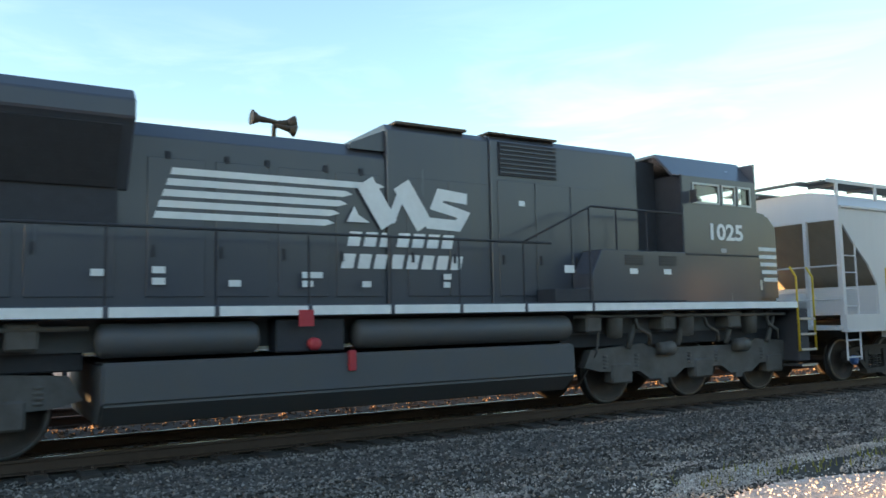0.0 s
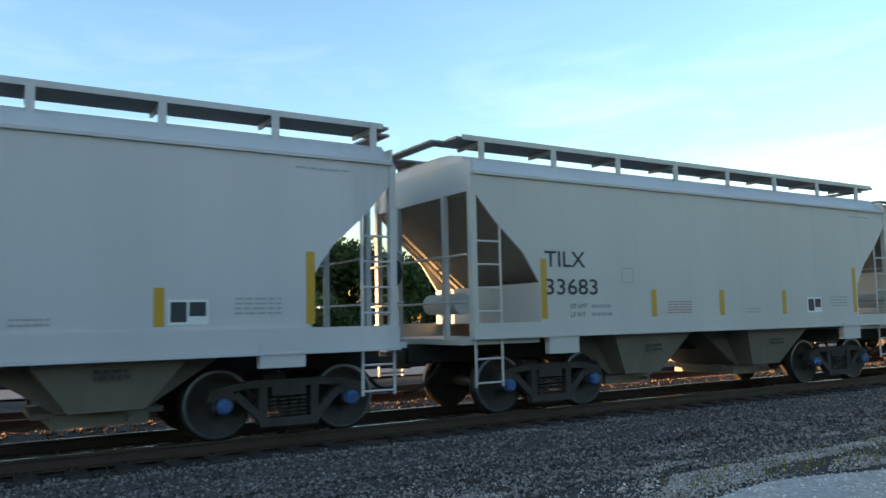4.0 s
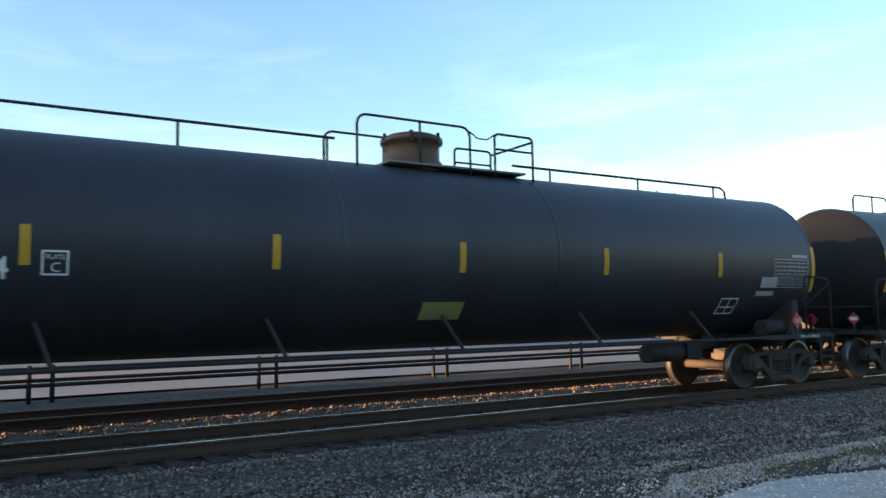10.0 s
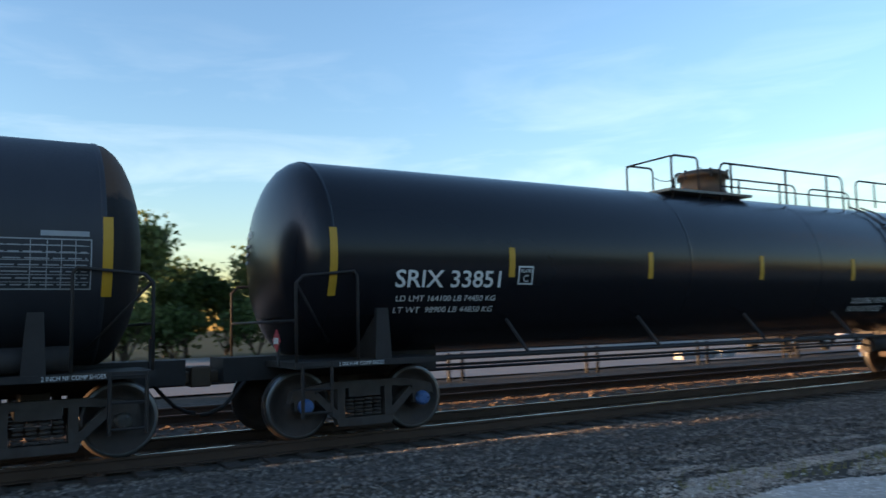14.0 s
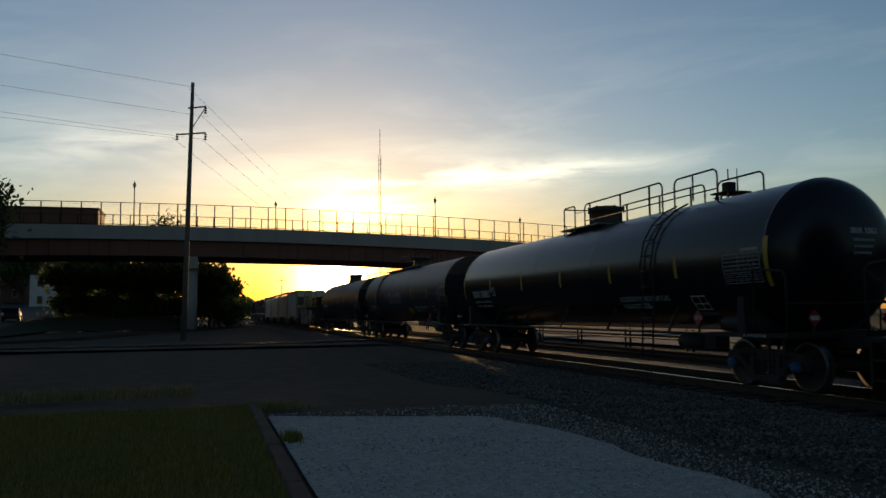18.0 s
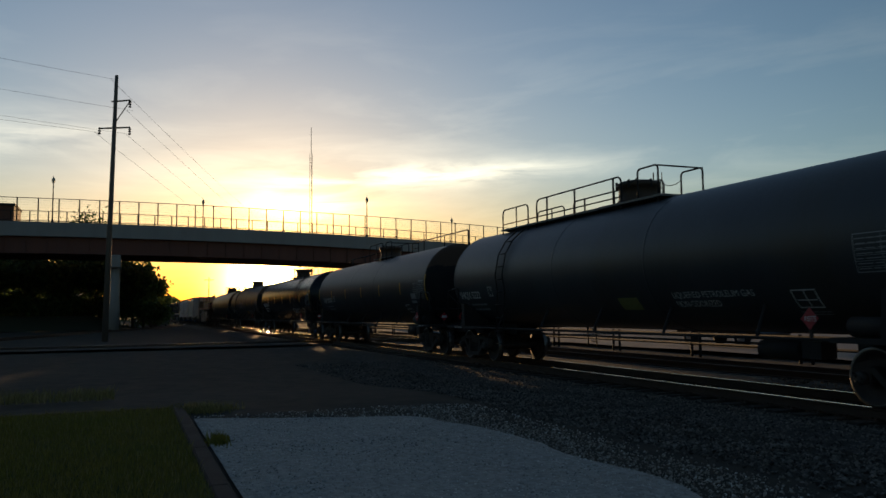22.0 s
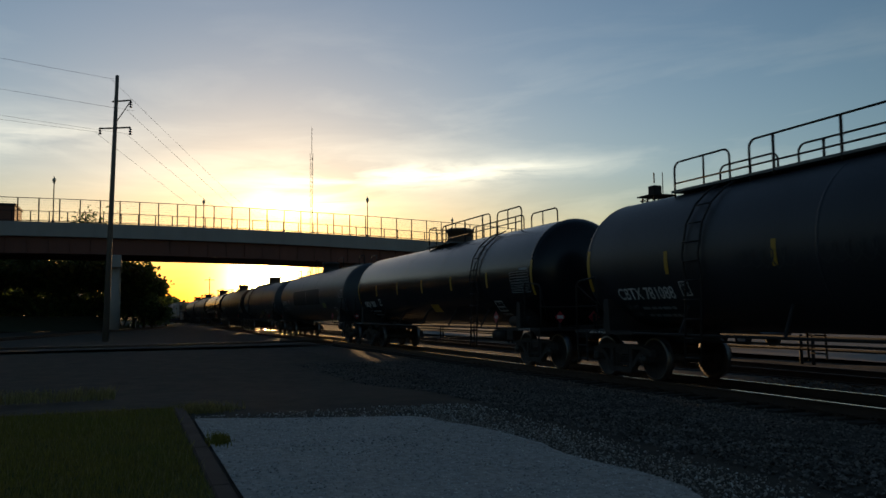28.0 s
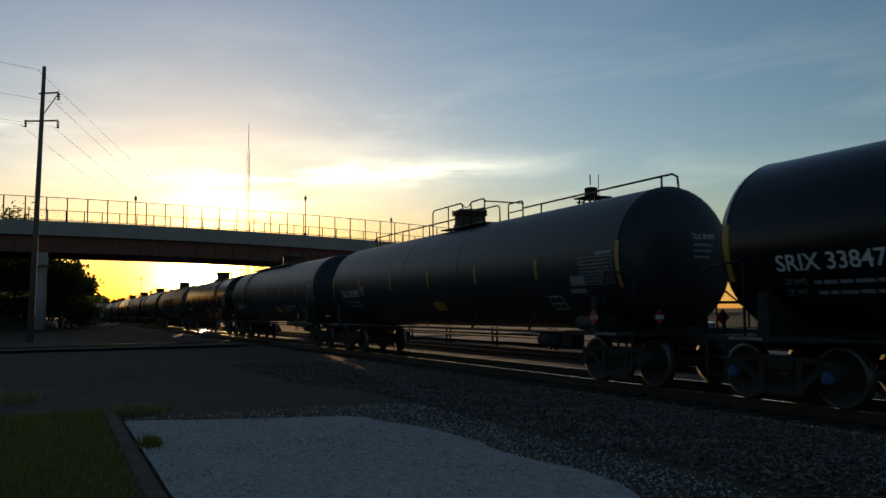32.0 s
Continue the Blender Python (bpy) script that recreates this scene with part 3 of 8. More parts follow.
def ladder(bm, x0, x1, y, z0, z1, step=0.36, r=0.018):
    for x in (x0, x1):
        cyl(bm, (x, y, z0), (x, y, z1), r * 1.3, 6)
    z = z0 + 0.06
    while z < z1:
        cyl(bm, (x0, y, z), (x1, y, z), r, 6)
        z += step


def hoop(bm, x0, x1, y, z0, z1, r=0.022, c=0.16):
    """A bent pipe with rounded shoulders, standing on z0 at x0 and x1."""
    pts = [(x0, y, z0), (x0, y, z1 - c)]
    for k in range(1, 5):
        a = math.pi / 2 * k / 4
        pts.append((x0 + c * (1 - math.cos(a)), y, z1 - c + c * math.sin(a)))
    for k in range(0, 5):
        a = math.pi / 2 * k / 4
        pts.append((x1 - c + c * math.sin(a), y, z1 - c + c * math.cos(a)))
    pts.append((x1, y, z0))
    tube(bm, pts, r, 6)


def stroke(bm, pts, w, y, wrap=None):
    """A sprayed line through (x, z) points on a side that faces -y."""
    def yy(z):
        return -math.sqrt(max(0.01, wrap[1] ** 2 - (z - wrap[0]) ** 2)) - 0.013 if wrap else y
    if wrap:
        # short steps, so that the paint follows the shell
        fine = [pts[0]]
        for p, q in zip(pts, pts[1:]):
            k = max(1, int(math.hypot(q[0] - p[0], q[1] - p[1]) / 0.06))
            fine += [(p[0] + (q[0] - p[0]) * i / k, p[1] + (q[1] - p[1]) * i / k) for i in range(1, k + 1)]
        pts = fine
    ps = [Vector(pts[0])]
    for p in pts[1:]:
        if (Vector(p) - ps[-1]).length > 1e-4:
            ps.append(Vector(p))
    closed = len(ps) > 3 and (ps[0] - ps[-1]).length < 1e-3
    rows = []
    for i, p in enumerate(ps):
        d0 = (ps[i] - ps[i - 1]).normalized() if i else ((ps[0] - ps[-2]).normalized() if closed else (ps[1] - ps[0]).normalized())
        d1 = (ps[i + 1] - ps[i]).normalized() if i < len(ps) - 1 else ((ps[1] - ps[0]).normalized() if closed else d0)
        t = d0 + d1
        t = t.normalized() if t.length > 0.3 else d0
        n = Vector((-t.y, t.x)) * (w / 2) * min(1.5, 1 / max(0.4, t.dot(d0)))
        e = Vector((0, 0))
        if not closed and i in (0, len(ps) - 1):
            e = d0 * w * 0.35 * (1 if i else -1)
        rows.append([bm.verts.new((q.x, yy(q.y), q.y)) for q in (p + e + n, p + e - n)])
    for r0, r1 in zip(rows, rows[1:]):
        bm.faces.new((r0[0], r0[1], r1[1], r1[0]))
    return bm


def blob(bm, cx, cz, rx, rz, y, seed=0, n=18, rough=0.12):
    """A bubble-shaped sprayed patch."""
    rg = random.Random(seed)
    vs = []
    for k in range(n):
        a = 2 * math.pi * k / n
        q = 1 + rough * rg.uniform(-1, 1)
        vs.append(bm.verts.new((cx + rx * q * math.copysign(abs(math.cos(a)) ** 0.7, math.cos(a)), y, cz + rz * q * math.copysign(abs(math.sin(a)) ** 0.7, math.sin(a)))))
    bm.faces.new(vs)
    return bm


TR, TZ = 1.45, 2.52     # tank radius and the height of its axis


def tank_car(u0, u1, shell, label, style, text, small=True, dusty=False, blue=False, tag=None, gas=False, panel=True, patch=None, plate=True, flip=False, mark_z=2.04, mark_h=0.25, mark_x=2.35, mark_w=1.8, patch_yellow=False, tall=0.36, stripes=True, rails=True, patch_z=1.50):
    uc, half = (u0 + u1) / 2, (u1 - u0) / 2
    c = rolling("tank_car", uc, label, "tank car")
    ends(c, half)
    for s in (-1, 1):
        truck(c, s * (half - 2.03), uc, blue)
    a = half - 1.42
    W = (TZ, TR)
    bm = lathe(B(), [(-a + 2 * a * k / 10, TR) for k in range(11)], "x", 72, (0, 0, TZ), caps=False)
    part("tank_shell", bm, shell, c)
    for s in (-1, 1):
        prof = [(s * (a + 0.60 * math.sin(k * math.pi / 16)), TR * math.cos(k * math.pi / 16)) for k in range(0, 8)] + [(s * (a + 0.60), 0.02)]
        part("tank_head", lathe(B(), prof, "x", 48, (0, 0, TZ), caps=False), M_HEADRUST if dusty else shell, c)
    # weld bands round the shell
    for x in (-a, a, -1.9, 1.9):
        part("girth_seam", lathe(B(), [(x - 0.03, TR), (x - 0.02, TR + 0.006), (x + 0.02, TR + 0.006), (x + 0.03, TR)], "x", 72, (0, 0, TZ), caps=False), shell, c)
    for s in (-1, 1):
        bm = bx(B(), s * (half - 0.25), s * (half - 3.6), -0.35, 0.35, 0.80, 1.12)
        part("stub_sill", bm, M_FRAME, c)
        bm = box(min(s * (half - 0.85), s * (half - 3.1)), max(s * (half - 0.85), s * (half - 3.1)), -1.5, 1.5, 0.98, 1.06)
        part("end_platform", bm, M_FRAME, c)
        bm = B()
        prism(bm, [(s * (half - 2.25), 1.06), (s * (half - 2.0), 1.06), (s * (half - 2.03), 1.75), (s * (half - 2.20), 1.75)], "y", -1.47, -1.40)
        prism(bm, [(s * (half - 2.25), 1.06), (s * (half - 2.0), 1.06), (s * (half - 2.03), 1.75), (s * (half - 2.20), 1.75)], "y", 1.40, 1.47)
        prism(bm, [(-1.40, 1.06), (1.40, 1.06), (1.40, 1.75), (0.9, 1.40), (0, 1.16), (-0.9, 1.40), (-1.40, 1.75)], "x", s * (half - 2.2), s * (half - 2.1))
        part("saddle", bm, M_FRAME, c)
        bm = B()
        x1, x2 = s * (half - 0.88), s * (half - 1.75)
        tube(bm, [(x1, -1.46, 1.06), (x1, -1.46, 2.08), (x1 - s * 0.1, -1.46, 2.18), (x2 + s * 0.05, -1.46, 2.25), (x2, -1.46, 2.18), (x2, -1.46, 1.06)], 0.022)
        tube(bm, [(x1, -1.46, 1.6), (x1, 1.46, 1.6)], 0.018)
        tube(bm, [(x1, 1.46, 1.06), (x1, 1.46, 2.08), (x1 - s * 0.1, 1.46, 2.18), (x2, 1.46, 2.2), (x2, 1.46, 1.06)], 0.022)
        tube(bm, [(x1, -1.46, 2.1), (x2 + s * 0.2, -0.9, 1.3)], 0.016)
        pieces("end_handrail", bm, M_FRAME, c)
        bm = B()
        ladder(bm, s * (half - 0.95), s * (half - 1.35), -1.49, 0.35, 1.05, 0.3)
        pieces("step", bm, M_FRAME, c, "rung")
    if rails:
        bm = B()
        for y in (-1.47, 1.47):
            cyl(bm, (-(half - 3.1), y, 1.02), (half - 3.1, y, 1.02), 0.028, 6)
        pieces("side_rail", bm, M_FRAME, c)
    n = 5 if rails else 0
    for i in range(n):
        x = -(half - 4.6) + (2 * half - 9.2) * i / (n - 1)
        for y in (-1, 1):
            part("rail_bracket", cyl(B(), (x, y * 1.47, 1.02), (x - 0.16, y * 1.10, 1.56), 0.03, 6), M_FRAME, c)
    # brake gear under the tank
    bm = B()
    cyl(bm, (half - 5.4, -0.55, 0.78), (half - 4.5, -0.55, 0.78), 0.17, 14)
    bx(bm, half - 4.4, half - 4.0, -0.7, -0.35, 0.66, 0.95)
    tube(bm, [(-(half - 3.2), -0.2, 0.85), (half - 5, -0.2, 0.85)], 0.025)
    part("brake_cylinder", bm, M_FRAME, c)
    bm = cyl(B(), (half - 2.9, -1.22, 1.22), (half - 1.75, -1.22, 1.22), 0.15, 14)
    part("air_reservoir", bm, M_FRAME, c)
    # dome
    zt = TZ + TR
    xd = (0.2 if flip else -0.2) if style == "platform" else 0.0
    bm = lathe(B(), [(zt - 0.12, 0.50), (zt + 0.10, 0.50), (zt + 0.12, 0.46), (zt + 0.40, 0.46), (zt + 0.42, 0.52), (zt + 0.50, 0.52), (zt + 0.56, 0.40), (zt + 0.58, 0.02)], "z", 24, (xd, 0, 0))
    dome = part("dome_housing", bm, M_RUSTB if dusty or style != "plain" else M_FRAME, c, "rust-brown valve housing")
    for k in range(6):
        ang = 2 * math.pi * k / 6
        part("lid_clamp", cyl(B(), (xd + 0.50 * math.cos(ang), 0.50 * math.sin(ang), zt + 0.38), (xd + 0.50 * math.cos(ang), 0.50 * math.sin(ang), zt + 0.56), 0.03, 6), M_FRAME, dome)
    rails = B()
    if style == "full":
        bm = bx(B(), -0.75, 1.9, -0.62, 0.62, zt - 0.03, zt + 0.0)
        part("platform", bm, M_GRATE, c)
        y = 0.42
        pts = [(-(a + 0.35), y, zt - 0.35), (-(a + 0.35), y, zt + 0.30), (-(a + 0.22), y, zt + 0.46), (-(a + 0.05), y, zt + 0.50), (-1.2, y, zt + 0.50)]
        tube(rails, pts, 0.024)
        tube(rails, [(-(a - 0.25), y, zt - 0.2), (-(a - 0.25), y, zt + 0.50)], 0.024)
        tube(rails, [(-(a + 0.05), y, zt - 0.3), (-(a + 0.05), y, zt + 0.50)], 0.024)
        x = -(a - 2.6)
        while x < -1.2:
            tube(rails, [(x, y, zt - 0.15), (x, y, zt + 0.50)], 0.022)
            x += 2.35
        tube(rails, [(2.4, y, zt + tall), (a - 0.4, y, zt + tall), (a - 0.25, y, zt + tall - 0.08), (a - 0.2, y, zt - 0.2)], 0.024)
        x = 3.3
        while x < a - 0.3:
            tube(rails, [(x, y, zt - 0.15), (x, y, zt + tall)], 0.022)
            x += 2.35
        for yy in (-0.62, 0.62):
            hoop(rails, -1.3, 0.75, yy, zt - 0.2, zt + 0.66)
            tube(rails, [(-0.2, yy, zt), (-0.2, yy, zt + 0.66)], 0.02)
            hoop(rails, 1.25, 2.05, yy, zt - 0.2, zt + 0.62, c=0.08)
            tube(rails, [(1.25, yy, zt + 0.36), (2.05, yy, zt + 0.36)], 0.018)
        tube(rails, [(2.05, -0.62, zt + 0.55), (2.05, 0.62, zt + 0.55)], 0.02)
        tube(rails, [(0.75, -0.62, zt + 0.6), (0.9, -0.62, zt + 0.5), (1.1, -0.62, zt + 0.5), (1.25, -0.62, zt + 0.6)], 0.012)
        lb = B()
        bx(lb, -(a + 0.62), -(a + 0.30), 0.10, 0.70, zt - 0.44, zt - 0.40)
        for yy in (0.1, 0.7):
            tube(lb, [(-(a + 0.80), yy, 1.06), (-(a + 0.55), yy, zt - 0.4)], 0.022)
        z = 1.3
        while z < zt - 0.5:
            xx = -(a + 0.80) + 0.25 * (z - 1.06) / (zt - 1.46)
            tube(lb, [(xx, 0.1, z), (xx, 0.7, z)], 0.016)
            z += 0.36
        pieces("end_ladder", lb, M_FRAME, c, "rung")
    elif style == "platform":
        pf = [-6.4, 1.5]
        bm = bx(B(), pf[0], -0.9, -0.62, -0.05, zt - 0.03, zt + 0.02)
        bx(bm, -0.9, pf[1], -0.66, 0.66, zt - 0.03, zt + 0.02)
        part("platform", turned(bm, flip), M_GRATE, c)
        for yy in (-0.60, 0.60):
            hoop(rails, -6.3, -4.66, yy, zt - 0.2, zt + 0.60)
            tube(rails, [(-5.4, yy, zt), (-5.4, yy, zt + 0.60)], 0.02)
            hoop(rails, -4.14, -0.02, yy, zt - 0.2, zt + 0.64)
            for q in (-3.55, -2.1, -0.35):
                tube(rails, [(q, yy, zt - 0.1), (q, yy, zt + 0.64)], 0.026)
            tube(rails, [(-6.3, yy, zt + 0.16), (-0.02, yy, zt + 0.16)], 0.018)
            hoop(rails, 0.62, 1.36, yy, zt - 0.2, zt + 0.68, c=0.10)
            tube(rails, [(-0.02, yy, zt + 0.5), (0.2, yy, zt + 0.44), (0.42, yy, zt + 0.44), (0.62, yy, zt + 0.5)], 0.010)
        tube(rails, [(1.36, -0.60, zt + 0.66), (1.36, 0.60, zt + 0.66)], 0.02)
        lb = B()
        for s in (-1, 1):
            for x in (-5.0, -4.55):
                pts = [(x, s * 1.52, 0.45)] + [(x, s * (TR + 0.07) * math.cos(q), TZ + (TR + 0.07) * math.sin(q)) for q in (-0.3, 0, 0.4, 0.7, 1.0, 1.25)]
                tube(lb, pts, 0.022)
            z = 0.6
            while z < TZ + 1.1:
                yy = s * (1.52 if z < TZ else (TR + 0.07) * math.cos(math.asin(min(0.99, (z - TZ) / (TR + 0.07)))))
                tube(lb, [(-5.0, yy, z), (-4.55, yy, z)], 0.016)
                z += 0.36
        pieces("side_ladder", turned(lb, flip), M_FRAME, c, "rung")
    else:
        bm = bx(B(), -(a - 0.5), a - 0.5, -0.30, 0.30, zt - 0.02, zt + 0.03)
        part("platform", bm, M_GRATE, c)
        for x in (-(a - 0.35), a - 1.05):
            for yy in (-0.32, 0.32):
                hoop(rails, x, x + 0.95, yy, zt - 0.05, zt + 0.42, 0.024)
        hoop(rails, -1.4, -0.75, -0.6, zt - 0.1, zt + 0.75)
        hoop(rails, -0.7, 0.7, 0.6, zt - 0.1, zt + 0.85)
        hoop(rails, 0.8, 1.9, 0.5, zt - 0.1, zt + 0.30)
    pieces("handrail", turned(rails, flip), M_FRAME, c)
    # reflective stripes
    xs = [-half + 1.42 + (2 * half - 2.8) * k / 6 for k in range(7)]
    for i, x in enumerate(xs if stripes else ()):
        big = i in (0, len(xs) - 1)
        part("reflector_stripe", decal(B(), x - 0.055, x + 0.055, 1.92 if big else 2.19, 2.84 if big else 2.64, 0, W), M_YELLOW, c)
    # lettering
    x = -half + mark_x
    if text:
        letters("lettering", text, mark_h, x, mark_z, 0, M_WHITE, c, wrap=W, width=mark_w, bold=0.004)
    if small:
        if text == "SRIX 33851":
            letters("weight_print", "LD LMT 164100 LB 74450 KG", 0.085, x + 0.05, mark_z - 0.20, 0, M_WHITE, c, wrap=W, width=1.7)
            letters("weight_print", "LT WT  98900 LB 44850 KG", 0.085, x + 0.05, mark_z - 0.36, 0, M_WHITE, c, wrap=W, width=1.7)
        else:
            letters("weight_print", "LD LMT", 0.085, x + 0.05, mark_z - 0.20, 0, M_GREY, c, wrap=W, width=0.42)
            letters("weight_print", "LT WT", 0.085, x + 0.05, mark_z - 0.36, 0, M_GREY, c, wrap=W, width=0.36)
            part("weight_print", lines(B(), x + 0.58, x + 1.7, mark_z - 0.40, mark_z - 0.10, 0, 2, W, 0.36, seed=int(u0)), M_GREY, c)
    if plate:
        bm = outline(B(), x + 2.12, x + 2.40, mark_z + 0.04, mark_z + 0.32, 0, 0.022, W)
        part("plate_mark", bm, M_WHITE, c)
        letters("plate_letter", "PLATE", 0.055, x + 2.16, mark_z + 0.22, 0, M_WHITE, c, wrap=W, width=0.2)
        letters("plate_letter", "C", 0.11, x + 2.21, mark_z + 0.08, 0, M_WHITE, c, wrap=W)
    if panel:
        bm = B()
        px0, px1 = half - 2.62, half - 1.58
        lines(bm, px0 + 0.02, px1 - 0.02, 2.03, 2.54, 0, 7, W, 0.20, seed=7)
        for q in (0.42, 0.58, 0.72, 0.86):
            decal(bm, px0 + (px1 - px0) * q, px0 + (px1 - px0) * q + 0.010, 2.02, 2.55, 0, W)
        for k in range(1, 7):
            decal(bm, px0, px1, 2.0 + 0.081 * k, 2.008 + 0.081 * k, 0, W)
        outline(bm, px0 - 0.03, px1 + 0.03, 2.0, 2.57, 0, 0.015, W)
        decal(bm, px1 - 0.5, px1, 2.60, 2.66, 0, W)
        part("test_table", bm, M_GREY, c, "small white table of test dates")
        bm = B()
        outline(bm, half - 4.05, half - 3.55, 1.50, 1.80, 0, 0.022, W)
        decal(bm, half - 3.80, half - 3.78, 1.52, 1.78, 0, W)
        decal(bm, half - 4.0, half - 3.6, 1.62, 1.64, 0, W)
        part("lube_plate", bm, M_WHITE, c)
        if style == "full":
            part("notice", decal(B(), half - 3.02, half - 2.52, 2.00, 2.20, 0, W), M_GREY, c, "pale faded notice")
            part("notice", decal(B(), half - 3.10, half - 2.56, 1.84, 1.93, 0, W), M_GREY, c, "pale faded notice")
        else:
            part("notice", lines(B(), half - 4.10, half - 3.50, 1.38, 1.46, 0, 2, W, 0.4, seed=3), M_GREY, c, "pale faded notice")
    if gas:
        letters("gas_lettering", "LIQUEFIED PETROLEUM GAS", 0.12, half - 7.05, 1.72, 0, M_WHITE, c, wrap=W, width=2.2)
        letters("gas_lettering", "NON-ODORIZED", 0.12, half - 7.05, 1.55, 0, M_WHITE, c, wrap=W, width=1.25)
    bm = B()
    zc, xc, q = 1.34, half - (2.1 if text.startswith("TILX") else 3.45), 0.17
    prism(bm, [(xc, zc - q), (xc + q, zc), (xc, zc + q), (xc - q, zc)], "y", -1.50, -1.485)
    pl = part("placard", bm, M_RED, c, "red diamond gas placard")
    letters("placard_number", "1075", 0.09, xc - 0.105, zc - 0.045, -1.504, M_WHITE, pl)
    part("placard_bracket", box(xc - 0.03, xc + 0.03, -1.485, -1.46, 1.0, 1.42), M_FRAME, pl)
    for e in (-1, 1):
        # the end placards face outwards, below the head
        x0, yc, q = e * (half - 0.80), -0.95, 0.15
        pl = part("placard", prism(B(), [(yc, zc - q), (yc + q, zc), (yc, zc + q), (yc - q, zc)], "x", min(x0, x0 + e * 0.012), max(x0, x0 + e * 0.012)), M_RED, c, "faded diamond gas placard")
        part("placard_field", prism(B(), [(yc - 0.09, zc - 0.04), (yc + 0.09, zc - 0.04), (yc + 0.09, zc + 0.04), (yc - 0.09, zc + 0.04)], "x", min(x0 + e * 0.014, x0 + e * 0.016), max(x0 + e * 0.014, x0 + e * 0.016)), M_WHITE, pl)
        part("placard_bracket", box(min(x0, x0 - e * 0.03), max(x0, x0 - e * 0.03), yc - 0.03, yc + 0.03, 1.0, 1.42), M_FRAME, pl)
    if patch:
        bm = B()
        decal(bm, patch - 0.36, patch + 0.36, patch_z, patch_z + 0.26, 0, W)
        part("sticker", bm, M_STICK if (dusty and not patch_yellow) or not stripes else M_YELLOW, c, "rectangular warning sticker")
    for s in (-1, 1):
        letters("stencil", "2 INCH HF COMP SHOES", 0.052, s * (half - 1.75) - 0.30, 0.995, -1.506, M_WHITE, c, width=0.66)
    # marks on the heads, laid on their dished faces
    for e in (-1, 1):
        rows = [letters("head_lettering", text, 0.11, 0.0, 2.86, 0.0, M_WHITE, c, width=0.66, bold=0.002)] if text else []
        for k in range(3):
            bm = lines(B(), 0.04, 0.58 - 0.06 * k, 2.70 - 0.12 * k, 2.78 - 0.12 * k, 0.0, 1, None, 0.6, seed=k + 2)
            bmesh.ops.subdivide_edges(bm, edges=bm.edges[:], cuts=1)
            rows.append(part("head_print", bm, M_GREY, c))
        for o in rows:
            for v in o.data.vertices:
                yy = e * (v.co.x - 0.05) if e > 0 else 0.92 - v.co.x
                rho = min(0.98, (yy * yy + (v.co.z - TZ) ** 2) / TR ** 2)
                v.co = (e * (a + 0.60 * math.sqrt(1 - rho) + 0.014), yy, v.co.z)
    if tag:
        tag(c, half, W)
    return c


def turned(bm, flip):
    """The same fittings on a car that stands the other way round."""
    if flip:
        for v in bm.verts:
            v.co.x, v.co.y = -v.co.x, -v.co.y
    return bm


def scrawl_big(c, half, W):
    bm = B()
    x, z, h = -2.0, 2.02, 0.55
    glyphs = [[(0, 0), (0.08, 1), (0.35, 0.85), (0.42, 0.4), (0.05, 0.0)], [(0.6, 0.05), (0.66, 0.95)], [(1.15, 0.85), (0.9, 0.75), (0.85, 0.2), (1.15, 0.1)],
              [(1.32, 0.0), (1.40, 1.0)], [(1.72, 0.9), (1.38, 0.45), (1.75, 0.0)], [(1.86, 1.05), (2.05, 0.5)], [(2.35, 1.15), (1.9, -0.05)],
              [(2.85, 0.9), (2.55, 0.8), (2.80, 0.45), (2.75, 0.1), (2.45, 0.05)], [(3.05, 0.9), (3.03, 0.3)], [(3.0, 0.08), (3.08, 0.0), (3.0, 0.08)]]
    for g in glyphs:
        stroke(bm, [(x + px * 0.86, z + pz * h) for px, pz in g], 0.062, 0, W)
    stroke(bm, [(x - 0.3, z + 0.35), (x + 0.2, z + 0.62)], 0.05, 0, W)
    part("sprayed_scrawl", bm, M_GRAF2, c, "white sprayed scrawl")


def scrawl_faint(c, half, W):
    rg = random.Random(5)
    for k in range(2):
        x = -3.6 + k * 1.7
        pts = []
        for i in range(41):
            q = i / 8 * 2 * math.pi
            pts.append((x + i * 0.030 + 0.09 * math.cos(q), 2.35 + 0.17 * math.sin(q) * rg.uniform(0.7, 1.2)))
        part("sprayed_scrawl", stroke(B(), pts, 0.030, 0, W), M_FAINT, c, "faint grey sprayed scrawl")


def dark_patch(c, half, W):
    bm = B()
    n = 8
    for i in range(n):
        a, b = 2.00 + 0.86 * i / n, 2.00 + 0.86 * (i + 1) / n
        decal(bm, -4.2, -0.45, a, b, 0, W)
        decal(bm, -0.35, 3.1, a, b, 0, W)
    part("repaint_patch", bm, M_REPAINT, c, "darker repainted patch")


tank_car(80.9, 101.0, M_TANK, "matt black tank car with a full-length top handrail and dusty head", "full", "TILX 301944", dusty=True, patch=-0.2)
tank_car(101.0, 121.05, M_TANK, "matt black tank car with a top platform and white sprayed scrawl", "platform", "CBTX 781125", dusty=True, patch_yellow=True, tag=scrawl_big, gas=True, patch=1.9, mark_z=1.74)
tank_car(121.05, 141.4, M_TANKG, "glossy black tank car with blue wheel caps and yellow stripes", "platform", "SRIX 33851", flip=True, blue=True, gas=True)
tank_car(141.4, 160.9, M_TANK, "dull black tank car with a full-length top handrail", "full", "TILX 301098", dusty=True, tall=0.56)
tank_car(160.9, 180.1, M_TANKB, "grey-black weathered tank car with a top platform", "platform", "SHQX 5222", gas=True, patch=1.0, stripes=False, mark_z=1.9, mark_h=0.22, mark_w=1.5, mark_x=1.7)
